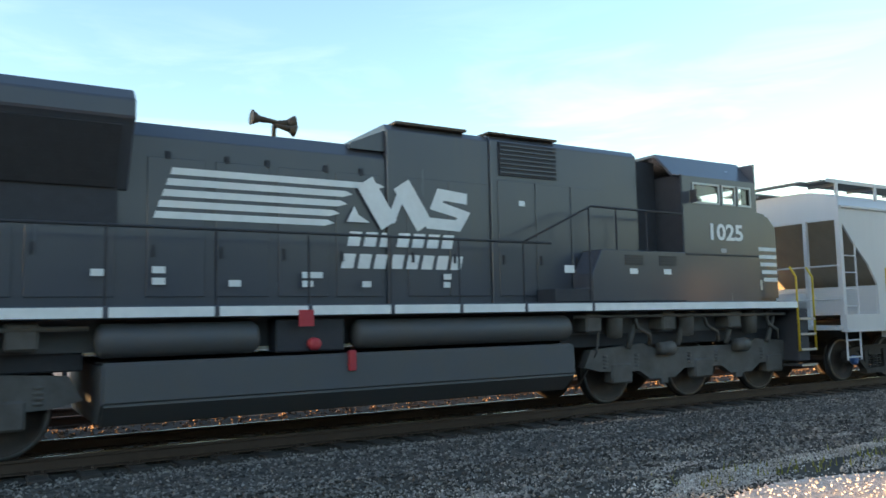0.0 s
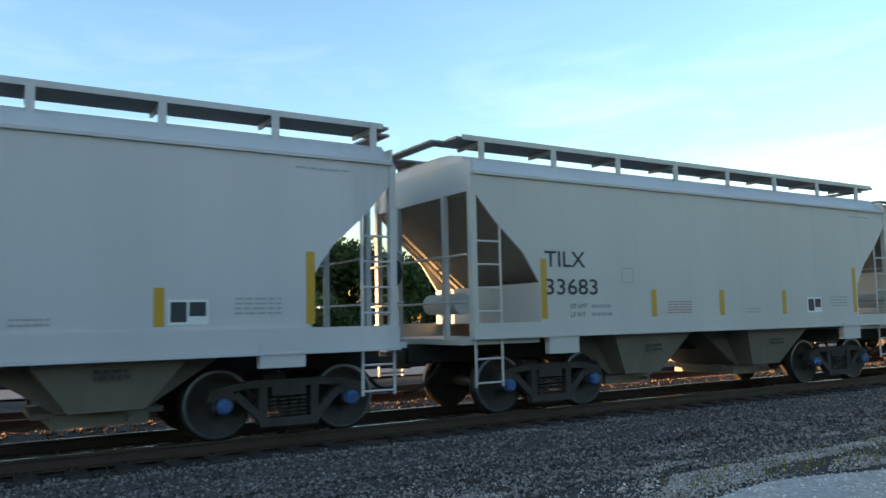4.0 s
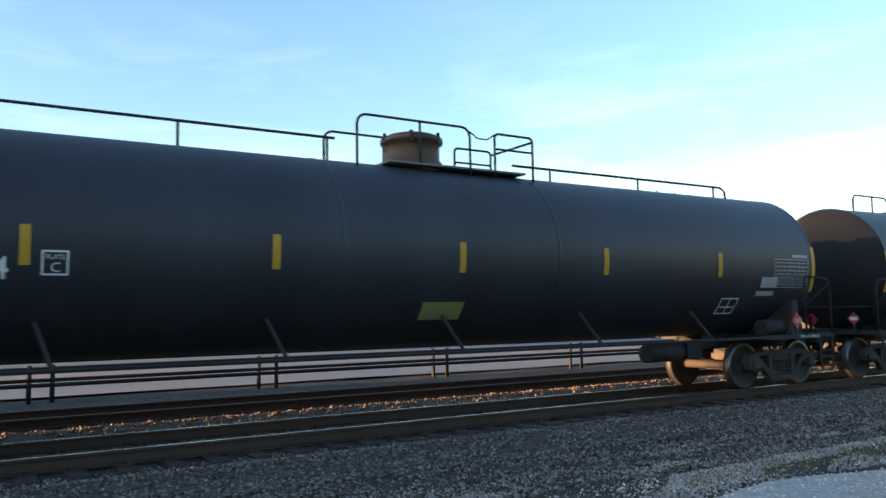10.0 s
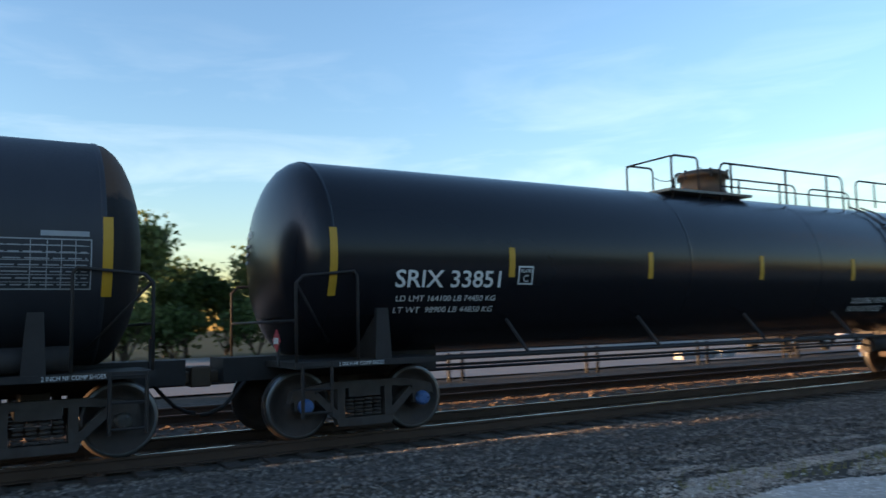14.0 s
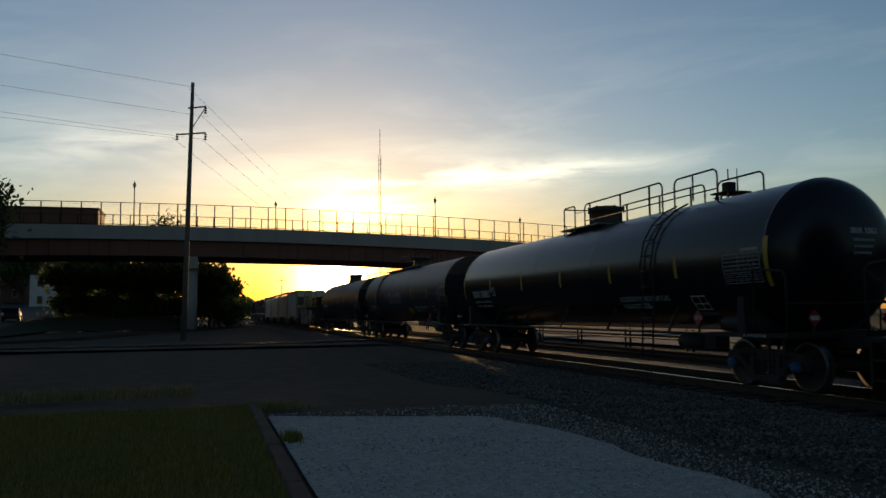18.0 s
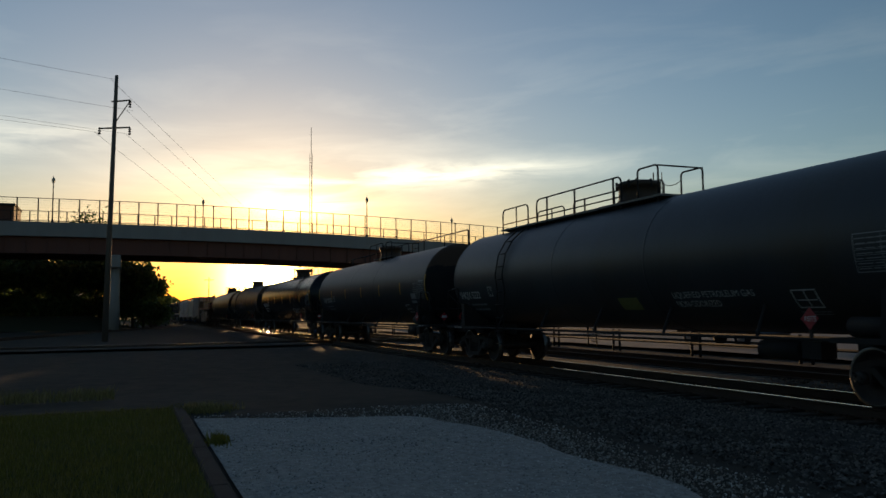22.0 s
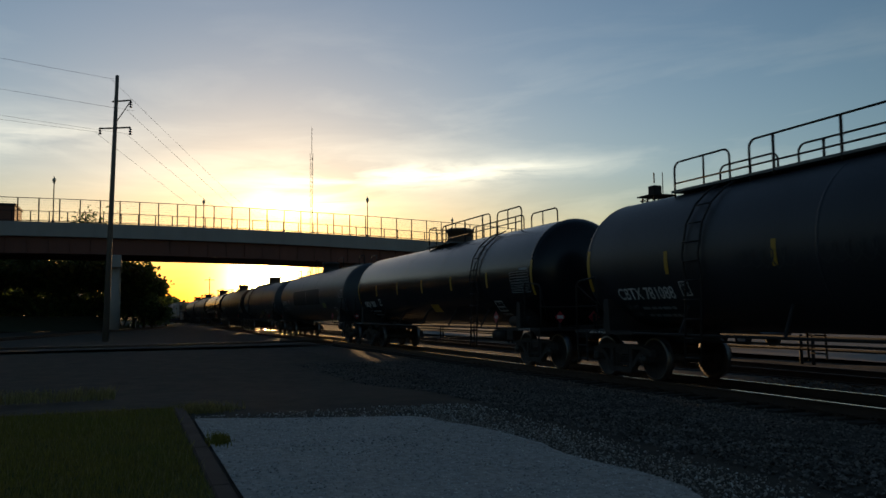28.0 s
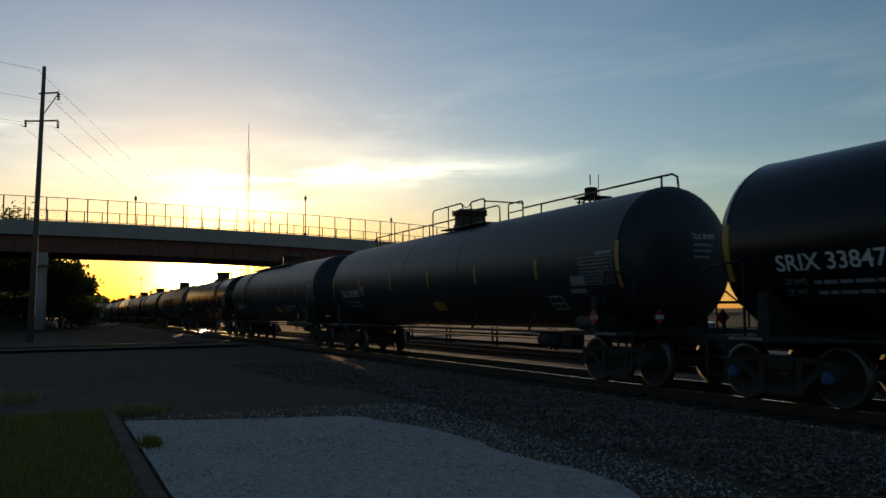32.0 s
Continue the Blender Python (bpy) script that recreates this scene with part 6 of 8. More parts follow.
    part("body_line", box(X(10.96), X(12.95), -1.512, -1.498, 2.56, 2.59), M_LOCOD, c)
    # painted marks on the hood: five speed bars, a block emblem and two rows of letters as bars
    y = -0.957
    for k in range(5):
        z = 2.84 + k * 0.142
        a = 2.02 + 0.05 * k
        b = 4.25 + (0.22, 0.30, 0.42, 0.50, 1.02)[k]
        bm = B()
        vs = [(X(a), z), (X(b) - 0.15, z), (X(b), z + 0.045), (X(b) - 0.10, z + 0.09), (X(a) + 0.03, z + 0.09)]
        bm.faces.new([bm.verts.new((p, y, q)) for p, q in vs])
        part("speed_bar", bm, M_WHITE, c, "white painted speed bar")
    for a, b, ww in (((4.98, 3.42), (5.26, 2.98), 0.30), ((5.36, 2.98), (5.54, 3.42), 0.13), ((5.58, 3.42), (5.86, 2.98), 0.30)):
        part("emblem_block", stroke(B(), [(X(a[0]), a[1]), (X(b[0]), b[1])], ww, -1.002), M_WHITE, c, "white painted emblem block")
    bm = B()
    bm.faces.new([bm.verts.new((X(p), -1.002, q)) for p, q in ((4.64, 2.91), (5.0, 2.91), (4.82, 3.02), (4.76, 3.14))])
    part("emblem_block", bm, M_WHITE, c, "white painted emblem block")
    bm = B()
    stroke(bm, [(X(6.62), 3.36), (X(6.2), 3.40), (X(6.12), 3.22), (X(6.62), 3.10), (X(6.5), 2.93), (X(6.0), 2.95)], 0.17, -1.002)
    part("emblem_block", bm, M_WHITE, c, "white painted emblem block")
    for z, a, n in ((2.57, 4.66, 7), (2.25, 4.56, 8)):
        for i in range(n):
            q = a + i * 0.255
            bm = B()
            yy = -0.957 if q < 5.3 else -1.004
            bm.faces.new([bm.verts.new((p, yy, zz)) for p, zz in ((X(q), z), (X(q) + 0.19, z), (X(q) + 0.24, z + 0.21), (X(q) + 0.05, z + 0.21))])
            part("name_bar", bm, M_WHITE, c, "white slanted lettering bar")
    # handrails
    for s in (-1, 1):
        bm = B()
        tube(bm, [(X(-7.0), s * 1.52, 2.66), (X(7.9), s * 1.52, 2.66)], 0.02)
        tube(bm, [(X(7.35), s * 1.52, 2.66), (X(8.75), s * 1.52, 3.30), (X(10.9), s * 1.52, 3.28)], 0.02)
        part("handrail", bm, M_LOCOD, c)
        for u in us[:-1] + [9.3, 10.0]:
            part("stanchion", cyl(B(), (X(u), s * 1.52, 1.73), (X(u), s * 1.52, 2.68 if u < 8 else 3.29), 0.018, 6), M_LOCOD, c)
    # end steps and yellow rails
    part("pilot", rnd_edges(box(X(14.0), X(14.35), -1.52, 1.52, 0.55, 1.58), 0.02), M_LOCOD, c)
    for s in (-1, 1):
        for k in range(4):
            part("step", box(X(14.02), X(14.50), s * 1.25 - 0.30, s * 1.25 + 0.30, 0.45 + k * 0.3, 0.48 + k * 0.3), M_LOCOD, c)
            part("step_edge", box(X(14.02), X(14.50), s * 1.56 - 0.01, s * 1.56 + 0.01, 0.455 + k * 0.3, 0.50 + k * 0.3), M_GALV, c)
        for u in (14.0, 14.52):
            part("end_rail", tube(B(), [(X(u), s * 1.54, 0.75), (X(u), s * 1.54, 2.20), (X(u) - 0.05, s * 1.45, 2.40)], 0.022), M_SAFETY, c, "yellow end handrail")
    # ducts, motors and pipes over the trucks
    for a, b in ((8.45, 13.85), (-6.8, 1.25)):
        part("duct_box", rnd_edges(box(X(a), X(b), -0.98, 0.98, 0.98, 1.24), 0.02), M_LOCOD, c)
        u = a + 0.25
        k = 0
        while u < b - 0.5:
            if k % 3 == 0:
                part("sand_box", rnd_edges(box(X(u), X(u) + 0.34, -1.38, -1.02, 1.24, 1.56), 0.03), M_LOCOT, c)
            elif k % 3 == 1:
                part("air_filter", lathe(B(), [(1.12, 0.03), (1.14, 0.13), (1.44, 0.15), (1.56, 0.10)], "z", 12, (X(u) + 0.15, -1.24, 0)), M_LOCOT, c)
            else:
                part("brake_pipe", tube(B(), [(X(u), -1.28, 1.58), (X(u) + 0.05, -1.30, 1.30), (X(u) + 0.35, -1.28, 1.18), (X(u) + 0.40, -1.24, 1.0)], 0.035, 6), M_LOCOT, c)
            u += 0.58
            k += 1
        part("brake_pipe", tube(B(), [(X(a), -1.36, 1.50), (X(b), -1.36, 1.48)], 0.03, 6), M_LOCOT, c)
    # trucks
    for uc2 in (11.65, -1.62):
        f = B()
        for s in (-1, 1):
            yo = (s * 1.02, s * 1.18) if s > 0 else (-1.18, -1.02)
            prism(f, [(X(uc2 - 2.85), 0.66), (X(uc2 - 2.7), 0.94), (X(uc2 - 1.5), 1.02), (X(uc2 - 1.2), 0.92), (X(uc2 + 1.2), 0.92), (X(uc2 + 1.5), 1.02), (X(uc2 + 2.7), 0.94), (X(uc2 + 2.85), 0.66), (X(uc2 + 2.5), 0.58), (X(uc2 + 1.6), 0.55), (X(uc2 + 1.35), 0.40), (X(uc2 + 0.75), 0.40), (X(uc2 + 0.5), 0.55), (X(uc2 - 0.5), 0.55), (X(uc2 - 0.75), 0.40), (X(uc2 - 1.35), 0.40), (X(uc2 - 1.6), 0.55), (X(uc2 - 2.5), 0.58)], "y", *yo)
        tf = part("truck_frame", f, M_LOCOT, c)
        for k in (-2.03, 0.0, 2.03):
            x = X(uc2 + k)
            for s in (-1, 1):
                bm = rnd_edges(box(x - 0.24, x + 0.24, s * 1.10 - 0.11, s * 1.10 + 0.11, 0.36, 0.70), 0.03)
                part("journal_box", bm, M_LOCOT, tf)
                for q in (-0.36, 0.36):
                    bm = B()
                    for j in range(4):
                        lathe(bm, [(0.62 + j * 0.06, 0.06), (0.635 + j * 0.06, 0.085), (0.66 + j * 0.06, 0.085), (0.675 + j * 0.06, 0.06)], "z", 8, (x + q, s * 1.12, 0))
                    part("coil_spring", bm, M_LOCOT, tf)
            ws = put("wheelset", ME_LWS, c, pose(x, 0, 0.533))
            for tread in ME_LTR:
                put("tread", tread, ws, None, "worn bright steel tread")
            put("bearing_cap", ME_CAPI, ws)
            WHEELS.append((ws, x, uc, 0.533))
        for k in (-1.0, 1.0):
            for s in (-1, 1):
                part("brake_cylinder", lathe(B(), [(X(uc2 + k) - 0.2, 0.02), (X(uc2 + k) - 0.2, 0.11), (X(uc2 + k) + 0.12, 0.13), (X(uc2 + k) + 0.15, 0.02)], "x", 12, (0, s * 1.25, 0.92)), M_LOCOT, tf)
                bar_bm = rnd_edges(box(X(uc2 + k) - 0.10, X(uc2 + k) + 0.10, s * 1.14 - 0.04, s * 1.14 + 0.04, 0.30, 0.66), 0.02)
                part("brake_shoe", bar_bm, M_LOCOT, tf)
        for k in (-1.9, -0.7, 0.6, 1.8):
            part("damper", cyl(B(), (X(uc2 + k), -1.22, 0.95), (X(uc2 + k) + 0.2, -1.22, 1.45), 0.05, 8), M_LOCOT, tf)
        part("sand_pipe", tube(B(), [(X(uc2 - 2.55), -1.25, 1.5), (X(uc2 - 2.6), -1.22, 0.9), (X(uc2 - 2.75), -0.8, 0.25)], 0.022), M_LOCOT, tf)
    return c


ME_LWS, ME_LTR = wheel_mesh(0.533)
LOCO = locomotive()
# the leading engine, coupled back to back, throws the shade on the ballast at the start
LEAD_U = 3.5 - 22.9
LEAD = tagged(copy_thing(LOCO, pose(LEAD_U, YC, 0, 0, 0, 180)), "leading black diesel locomotive ahead of the train", "locomotive")


# ---- ground ----
def sheet(name, x0, x1, y0, y1, nx, ny, zf, material, label, kind="structure", category="ground"):
    xs, ys = np.linspace(x0, x1, nx + 1), np.linspace(y0, y1, ny + 1)
    vs = [(x, y, zf(x, y)) for y in ys for x in xs]
    fs = [(j * (nx + 1) + i, j * (nx + 1) + i + 1, (j + 1) * (nx + 1) + i + 1, (j + 1) * (nx + 1) + i) for j in range(ny) for i in range(nx)]
    me = bpy.data.meshes.new(name)
    me.from_pydata(vs, [], fs)
    me.materials.append(material)
    for p in me.polygons:
        p.use_smooth = True
    return tagged(new(name, me), label, category, kind=kind)


def bumpy(x, y, amp=0.03, sc=0.8):
    return amp * noise.noise(Vector((x * sc, y * sc, 0.3)))


def lie(x, y):
    """The lie of the land: the lot stands a little above the rails and falls to them."""
    side = max(0.0, min(1.0, (y - 4.3) / 3.2))
    west = max(0.0, min(1.0, (x + 18) / 5.0))
    return (0.14 * (1 - side) - 0.07 * side) * west + (-0.16) * (1 - west)


def bed(x, y):
    """Height of the ballast and dirt beside and between the tracks."""
    d = abs(y - 11.2)
    d2 = abs(y - 15.85)
    z = lie(x, y) + bumpy(x, y)
    for q in (d, d2):
        if q < 2.6:
            z = min(z, -0.225 + bumpy(x, y, 0.012, 3.0) + max(0, q - 1.45) * 0.17 + (0.04 if q < 0.6 else 0))
    return z


tagged(solo("ground", bx(B(), -2500, 2500, -2500, 2500, -1.2, -0.30), M_FAR, "dark grassy ground out to the horizon", "ground", kind="structure"))
sheet("ground_near", -140, 120, -22, 34, 400, 180, lambda x, y: bed(x, y) if y > 5 else lie(x, y) + bumpy(x, y, 0.02), M_DIRT, "dusty grey-brown dirt and ballast beside the tracks")
sheet("ballast_bed", -120, 90, 7.2, 18.1, 420, 60, lambda x, y: bed(x, y) + 0.012 + bumpy(x, y, 0.010, 7.0), M_BALL, "grey crushed-stone ballast under two tracks")


def lot_edge(x):
    """How far the white gravel reaches towards the tracks."""
    return 3.75 + 0.20 * math.sin(x * 0.7) + 0.12 * math.sin(x * 2.3 + 1) + (0.02 * (x - 5) if x > 5 else 0) + (0.35 if x > 3 else 0.0) * min(1.0, (x - 3) / 2)


def gravel_lot():
    bm = B()
    xs = np.linspace(-10.75, 40, 160)
    rows = []
    for x in xs:
        y1 = min(lot_edge(x), 3.7 + (x + 9.7) * 0.1) if x > -9.7 else 3.65 - (-9.7 - x) * 2.6
        y0 = 0.80 if x < -2.6 else 0.80 - min(18.0, (x + 2.6) * 60)
        rows.append([bm.verts.new((x, y0 + (y1 - y0) * k / 10, 0.165 + bumpy(x, y0 + (y1 - y0) * k / 10, 0.010, 2.0))) for k in range(11)])
    for a, b in zip(rows, rows[1:]):
        for k in range(10):
            bm.faces.new((a[k], b[k], b[k + 1], a[k + 1])).smooth = True
    return bm


solo("gravel_lot", gravel_lot(), M_LOT, "pale crushed-limestone gravel lot", "gravel", kind="structure")
sheet("pale_lot_beyond", -70, 110, 19.6, 46, 120, 20, lambda x, y: -0.02 + bumpy(x, y, 0.03, 0.3), M_PAVE, "pale paved lot beyond the pipe fence")


def stones(name, n, xr, yr, zf, size, material, label, seed, dens=None):
    rg = np.random.default_rng(seed)
    base = np.array([(1, 0, 0), (-1, 0, 0), (0, 1, 0), (0, -1, 0), (0, 0, 1), (0, 0, -1)], float)
    tri = [(0, 2, 4), (2, 1, 4), (1, 3, 4), (3, 0, 4), (2, 0, 5), (1, 2, 5), (3, 1, 5), (0, 3, 5)]
    vs, fs = [], []
    made = 0
    while made < n:
        x, y = rg.uniform(*xr), rg.uniform(*yr)
        if dens and rg.random() > dens(x, y):
            made += 0.3
            continue
        s = size * rg.uniform(0.5, 1.35)
        p = base * (1 + 0.4 * rg.uniform(-1, 1, (6, 1))) * s * rg.uniform(0.6, 1.2, 3) * (1, 1, 0.75)
        a = rg.uniform(0, 6.28)
        ca, sa = math.cos(a), math.sin(a)
        p = np.stack([p[:, 0] * ca - p[:, 1] * sa, p[:, 0] * sa + p[:, 1] * ca, p[:, 2] + 0.35 * p[:, 0]], 1)
        z = zf(x, y)
        k = len(vs)
        vs.extend((p + (x, y, z + s * 0.08)).tolist())
        fs.extend([(k + q[0], k + q[1], k + q[2]) for q in tri])
        made += 1
    me = bpy.data.meshes.new(name)
    me.from_pydata(vs, [], fs)
    me.materials.append(material)
    return tagged(new(name, me), label, "stones", kind="stuff")


near = lambda x, y: 1.0 if -14 < x < 22 else 0.35
stones("ballast_stones", 74000, (-26, 30), (5.0, 10.15), lambda x, y: bed(x, y) + 0.015, 0.0215, M_STONE, "loose grey crushed ballast stones", 3, near)
stones("ballast_stones", 11000, (-14, 40), (12.2, 14.7), lambda x, y: bed(x, y) + 0.02, 0.034, M_STONEB, "brown stained ballast stones between the tracks", 4, near)
stones("ballast_stones", 6000, (-14, 30), (10.45, 11.95), lambda x, y: bed(x, y) + 0.012, 0.03, M_STONEB, "stones between the rails", 5, near)
stones("gravel_stones", 34000, (-11, 18), (0.8, 4.9), lambda x, y: 0.165 if y < lot_edge(x) else lie(x, y) + 0.01, 0.0125, M_LOTST, "small pale limestone chips", 6,
       lambda x, y: (1.0 if y < lot_edge(x) else 0.25) if x > -10 else 0.5)
stones("gravel_stones", 9000, (-2, 30), (-2, 1.4), lambda x, y: 0.165, 0.0105, M_LOTST, "small pale limestone chips", 7)
stones("gravel_stones", 9000, (2, 24), (4.6, 6.4), lambda x, y: lie(x, y) + 0.01, 0.011, M_CHIP, "scattered pale chips on dirt", 8, lambda x, y: 1.0 if noise.noise(Vector((x * 0.8, y * 2.0, 5))) > 0.0 else 0.10)
stones("gravel_stones", 26000, (3, 16), (4.0, 6.0), lambda x, y: lie(x, y) + 0.01, 0.010, M_CHIP, "patches of pale gravel spread over the dirt", 9,
       lambda x, y: 1.0 if noise.noise(Vector((x * 0.7 - y * 0.5, y * 1.8, 2))) > 0.08 and lot_edge(x) + 0.15 < y < lot_edge(x) + 1.5 else 0.03)


stones("gravel_stones", 15000, (-11, 6), (2.6, 5.2), lambda x, y: lie(x, y) + 0.012, 0.013, M_CHIP, "loose chips strewn past the edge of the lot", 10,
       lambda x, y: max(0.02, 1.0 - (y - min(lot_edge(x), 3.7 + (x + 9.7) * 0.1)) / 1.1) if y > min(lot_edge(x), 3.7 + (x + 9.7) * 0.1) else 0.0)


def blades(name, n, place, h, material, label, seed, w=0.006):
    rg = np.random.default_rng(seed)
    vs, fs = [], []
    for _ in range(n):
        q = place(rg)
        if q is None:
            continue
        x, y, z = q
        a, lean = rg.uniform(0, 6.28), rg.uniform(0.1, 0.6)
        hh = h * rg.uniform(0.5, 1.3)
        dx, dy = math.cos(a), math.sin(a)
        k = len(vs)
        ww = w * rg.uniform(0.7, 1.4)
        vs += [(x - dy * ww, y + dx * ww, z), (x + dy * ww, y - dx * ww, z), (x + dx * hh * lean * 0.5, y + dy * hh * lean * 0.5, z + hh * 0.6), (x + dx * hh * lean, y + dy * hh * lean, z + hh)]
        fs += [(k, k + 1, k + 2), (k + 1, k + 3, k + 2)]
    me = bpy.data.meshes.new(name)
    me.from_pydata(vs, [], fs)
    me.materials.append(material)
    return tagged(new(name, me), label, "grass", kind="stuff")


sheet("lawn", -11.9, -2.6, -14, 0.60, 30, 40, lambda x, y: 0.175 + bumpy(x, y, 0.02, 1.0), M_SOIL, "mown lawn ground beside the gravel")
blades("lawn_grass", 85000, lambda r: (r.uniform(-11.9, -4.4), r.uniform(-5.5, 0.58), 0.172 + 0.02 * noise.noise(Vector((r.uniform(0, 9), 0, 0)))), 0.060, M_GRASS, "short green lawn grass", 11, 0.005)
blades("lawn_grass", 20000, lambda r: (r.uniform(-11.9, -3.4), r.uniform(-6.0, 0.60), 0.175), 0.085, M_STRAW, "pale seed heads in the lawn", 12, 0.004)
blades("dry_weeds", 2600, lambda r: (r.uniform(-15.2, -14.1), r.uniform(-5.0, -0.2), 0.12), 0.16, M_STRAW, "dry yellow weeds on bare dirt", 13, 0.008)
blades("dry_weeds", 800, lambda r: (-11.75 + r.normal() * 0.18, 1.0 + r.normal() * 0.2, 0.13), 0.13, M_STRAW, "dry weeds at the corner of the lawn", 14, 0.007)
blades("weeds", 260, lambda r: (-8.7 + r.normal() * 0.14, 0.90 + r.normal() * 0.06, 0.165), 0.09, M_GRASS, "green weeds beside the kerb", 15, 0.008)


def weed_place(r):
    x = r.uniform(5, 26)
    y = lot_edge(x) + 0.25 + abs(r.normal()) * 0.28
    return (x, y, lie(x, y)) if noise.noise(Vector((x * 1.3, 0, 3))) > -0.05 else None


blades("weeds", 1300, weed_place, 0.10, M_GRASS, "low weeds along the edge of the gravel", 16, 0.008)
blades("weeds", 900, lambda r: (r.uniform(14, 24), 6.9 + r.normal() * 0.2, -0.05), 0.16, M_GRASS, "weeds by the track", 17, 0.008)

# timber edging round the lawn
kb = thing("kerb_edging", pose(0, 0, 0), "brown timber edging round the lawn", "kerb", kind="structure")
for i in range(5):
    x0 = -11.9 + i * 1.85
    part("timber", rnd_edges(box(x0, x0 + 1.835, 0.60, 0.75, 0.05, 0.205), 0.015), M_KERB, kb)
for i in range(6):
    y1 = 0.60 - i * 2.4
    part("timber", rnd_edges(box(-12.05, -11.9, y1 - 2.385, y1, 0.0, 0.195), 0.015), M_KERB, kb)


# ---- tracks ----
def rail_line(bm, pts, top):
    """A rail (foot, web, head) swept along (x, y) points; top: only the polished top strip."""
    prof = [(-0.075, -0.172), (0.075, -0.172), (0.075, -0.16), (0.012, -0.145), (0.012, -0.045), (0.036, -0.035), (0.036, -0.004), (0.03, 0.0), (-0.03, 0.0), (-0.036, -0.004), (-0.036, -0.035), (-0.012, -0.045), (-0.012, -0.145), (-0.075, -0.16)]
    if top:
        prof = [(-0.027, -0.004), (0.027, -0.004), (0.027, 0.0015), (-0.027, 0.0015)]
    rings = []
    for i, p in enumerate(pts):
        a, b = pts[max(0, i - 1)], pts[min(len(pts) - 1, i + 1)]
        d = Vector((b[0] - a[0], b[1] - a[1])).normalized()
        n = Vector((-d.y, d.x))
        rings.append([bm.verts.new((p[0] + n.x * u, p[1] + n.y * u, v)) for u, v in prof])
    for a, b in zip(rings, rings[1:]):
        for k in range(len(prof)):
            bm.faces.new((a[k], a[(k + 1) % len(prof)], b[(k + 1) % len(prof)], b[k]))
    bm.faces.new(rings[0])
    bm.faces.new(rings[-1])
    bmesh.ops.recalc_face_normals(bm, faces=bm.faces)


def offset(pts, d):
    out = []
    for i, p in enumerate(pts):
        a, b = pts[max(0, i - 1)], pts[min(len(pts) - 1, i + 1)]
        t = Vector((b[0] - a[0], b[1] - a[1])).normalized()
        out.append((p[0] - t.y * d, p[1] + t.x * d))
    return out


bm = rnd_edges(box(-1.3, 1.3, -0.115, 0.115, -0.36, -0.172), 0.012)
ME_TIE = mesh_once("tie", bm, M_TIE)
bm = box(-0.18, 0.18, -0.09, 0.09, -0.176, -0.160)
for q in (-0.11, 0.11):
    for w in (-0.05, 0.05):
        bx(bm, q - 0.02, q + 0.02, w - 0.015, w + 0.015, -0.162, -0.135)
ME_PLATE = mesh_once("tie_plate", bm, M_RAIL)


def track(name, pts, label, tie_range, dz=0.0, head=M_RAILTOP):
    t = thing(name, pose(0, 0, dz), label, "railway track", kind="structure")
    for s in (-0.75, 0.75):
        bm = B()
        rail_line(bm, offset(pts, s), False)
        r = part("rail", bm, M_RAIL, t)
        bm = B()
        rail_line(bm, offset(pts, s), True)
        part("rail_head", bm, head, r)
    # ties along the line
    acc, k = 0.0, 0
    far = B()
    rg = random.Random(9)
    for a, b in zip(pts, pts[1:]):
        d = Vector((b[0] - a[0], b[1] - a[1]))
        ln = d.length
        d.normalize()
        while acc < ln:
            x, y = a[0] + d.x * acc, a[1] + d.y * acc
            m = pose(x, y, rg.uniform(-0.008, 0.004), 0, 0, math.degrees(math.atan2(d.y, d.x)) + 90 + rg.uniform(-1.2, 1.2)) @ pose(rg.uniform(-0.05, 0.05), 0, 0)
            if tie_range[0] < x < tie_range[1] and tie_range[2]:
                o = put("tie", ME_TIE, t, m)
                for s in (-0.75, 0.75):
                    put("tie_plate", ME_PLATE, o, pose(s, 0, 0))
            else:
                cs = [m @ Vector(q) for q in ((-1.3, -0.11, -0.172), (1.3, -0.11, -0.172), (1.3, 0.11, -0.172), (-1.3, 0.11, -0.172), (-1.3, -0.11, -0.3), (1.3, -0.11, -0.3), (1.3, 0.11, -0.3), (-1.3, 0.11, -0.3))]
                v = [far.verts.new(q) for q in cs]
                for f in ((0, 1, 2, 3), (4, 5, 1, 0), (5, 6, 2, 1), (6, 7, 3, 2), (7, 4, 0, 3)):
                    far.faces.new([v[i] for i in f])
            acc += 0.53
        acc -= ln
    tagged(part("far_ties", far, M_TIE, t), kind="stuff")
    return t


track("main_track", [(-420, YC), (-200, YC), (-100, YC), (0, YC), (160, YC)], "polished rails on dark wooden ties in ballast", (-24, 40, True))
track("second_track", [(-420, 15.85), (0, 15.85), (160, 15.85)], "second track behind the train, rusty rails", (-2, 30, True), -0.02, M_RAILOLD)
track("crossing_track", [(-42.6, -90), (-42.6, 0), (-43.6, 8.0), (-44.0, 60)], "track that crosses the main line on the level", (0, 0, False), 0.004)
track("connecting_track", [(-47, -24), (-53, -14), (-61, -8.6), (-71, -6), (-84, -3.6), (-99, 1.5), (-115, 5.0), (-131, 7.2), (-160, 9.8), (-190, 10.9)], "curved connecting track joining the main line", (0, 0, False), -0.004)
sheet("crossing_bed", -46.5, -39.5, -60, 9.0, 10, 60, lambda x, y: -0.05 + bumpy(x, y, 0.03, 2.0), M_BALL, "ballast under the crossing track")


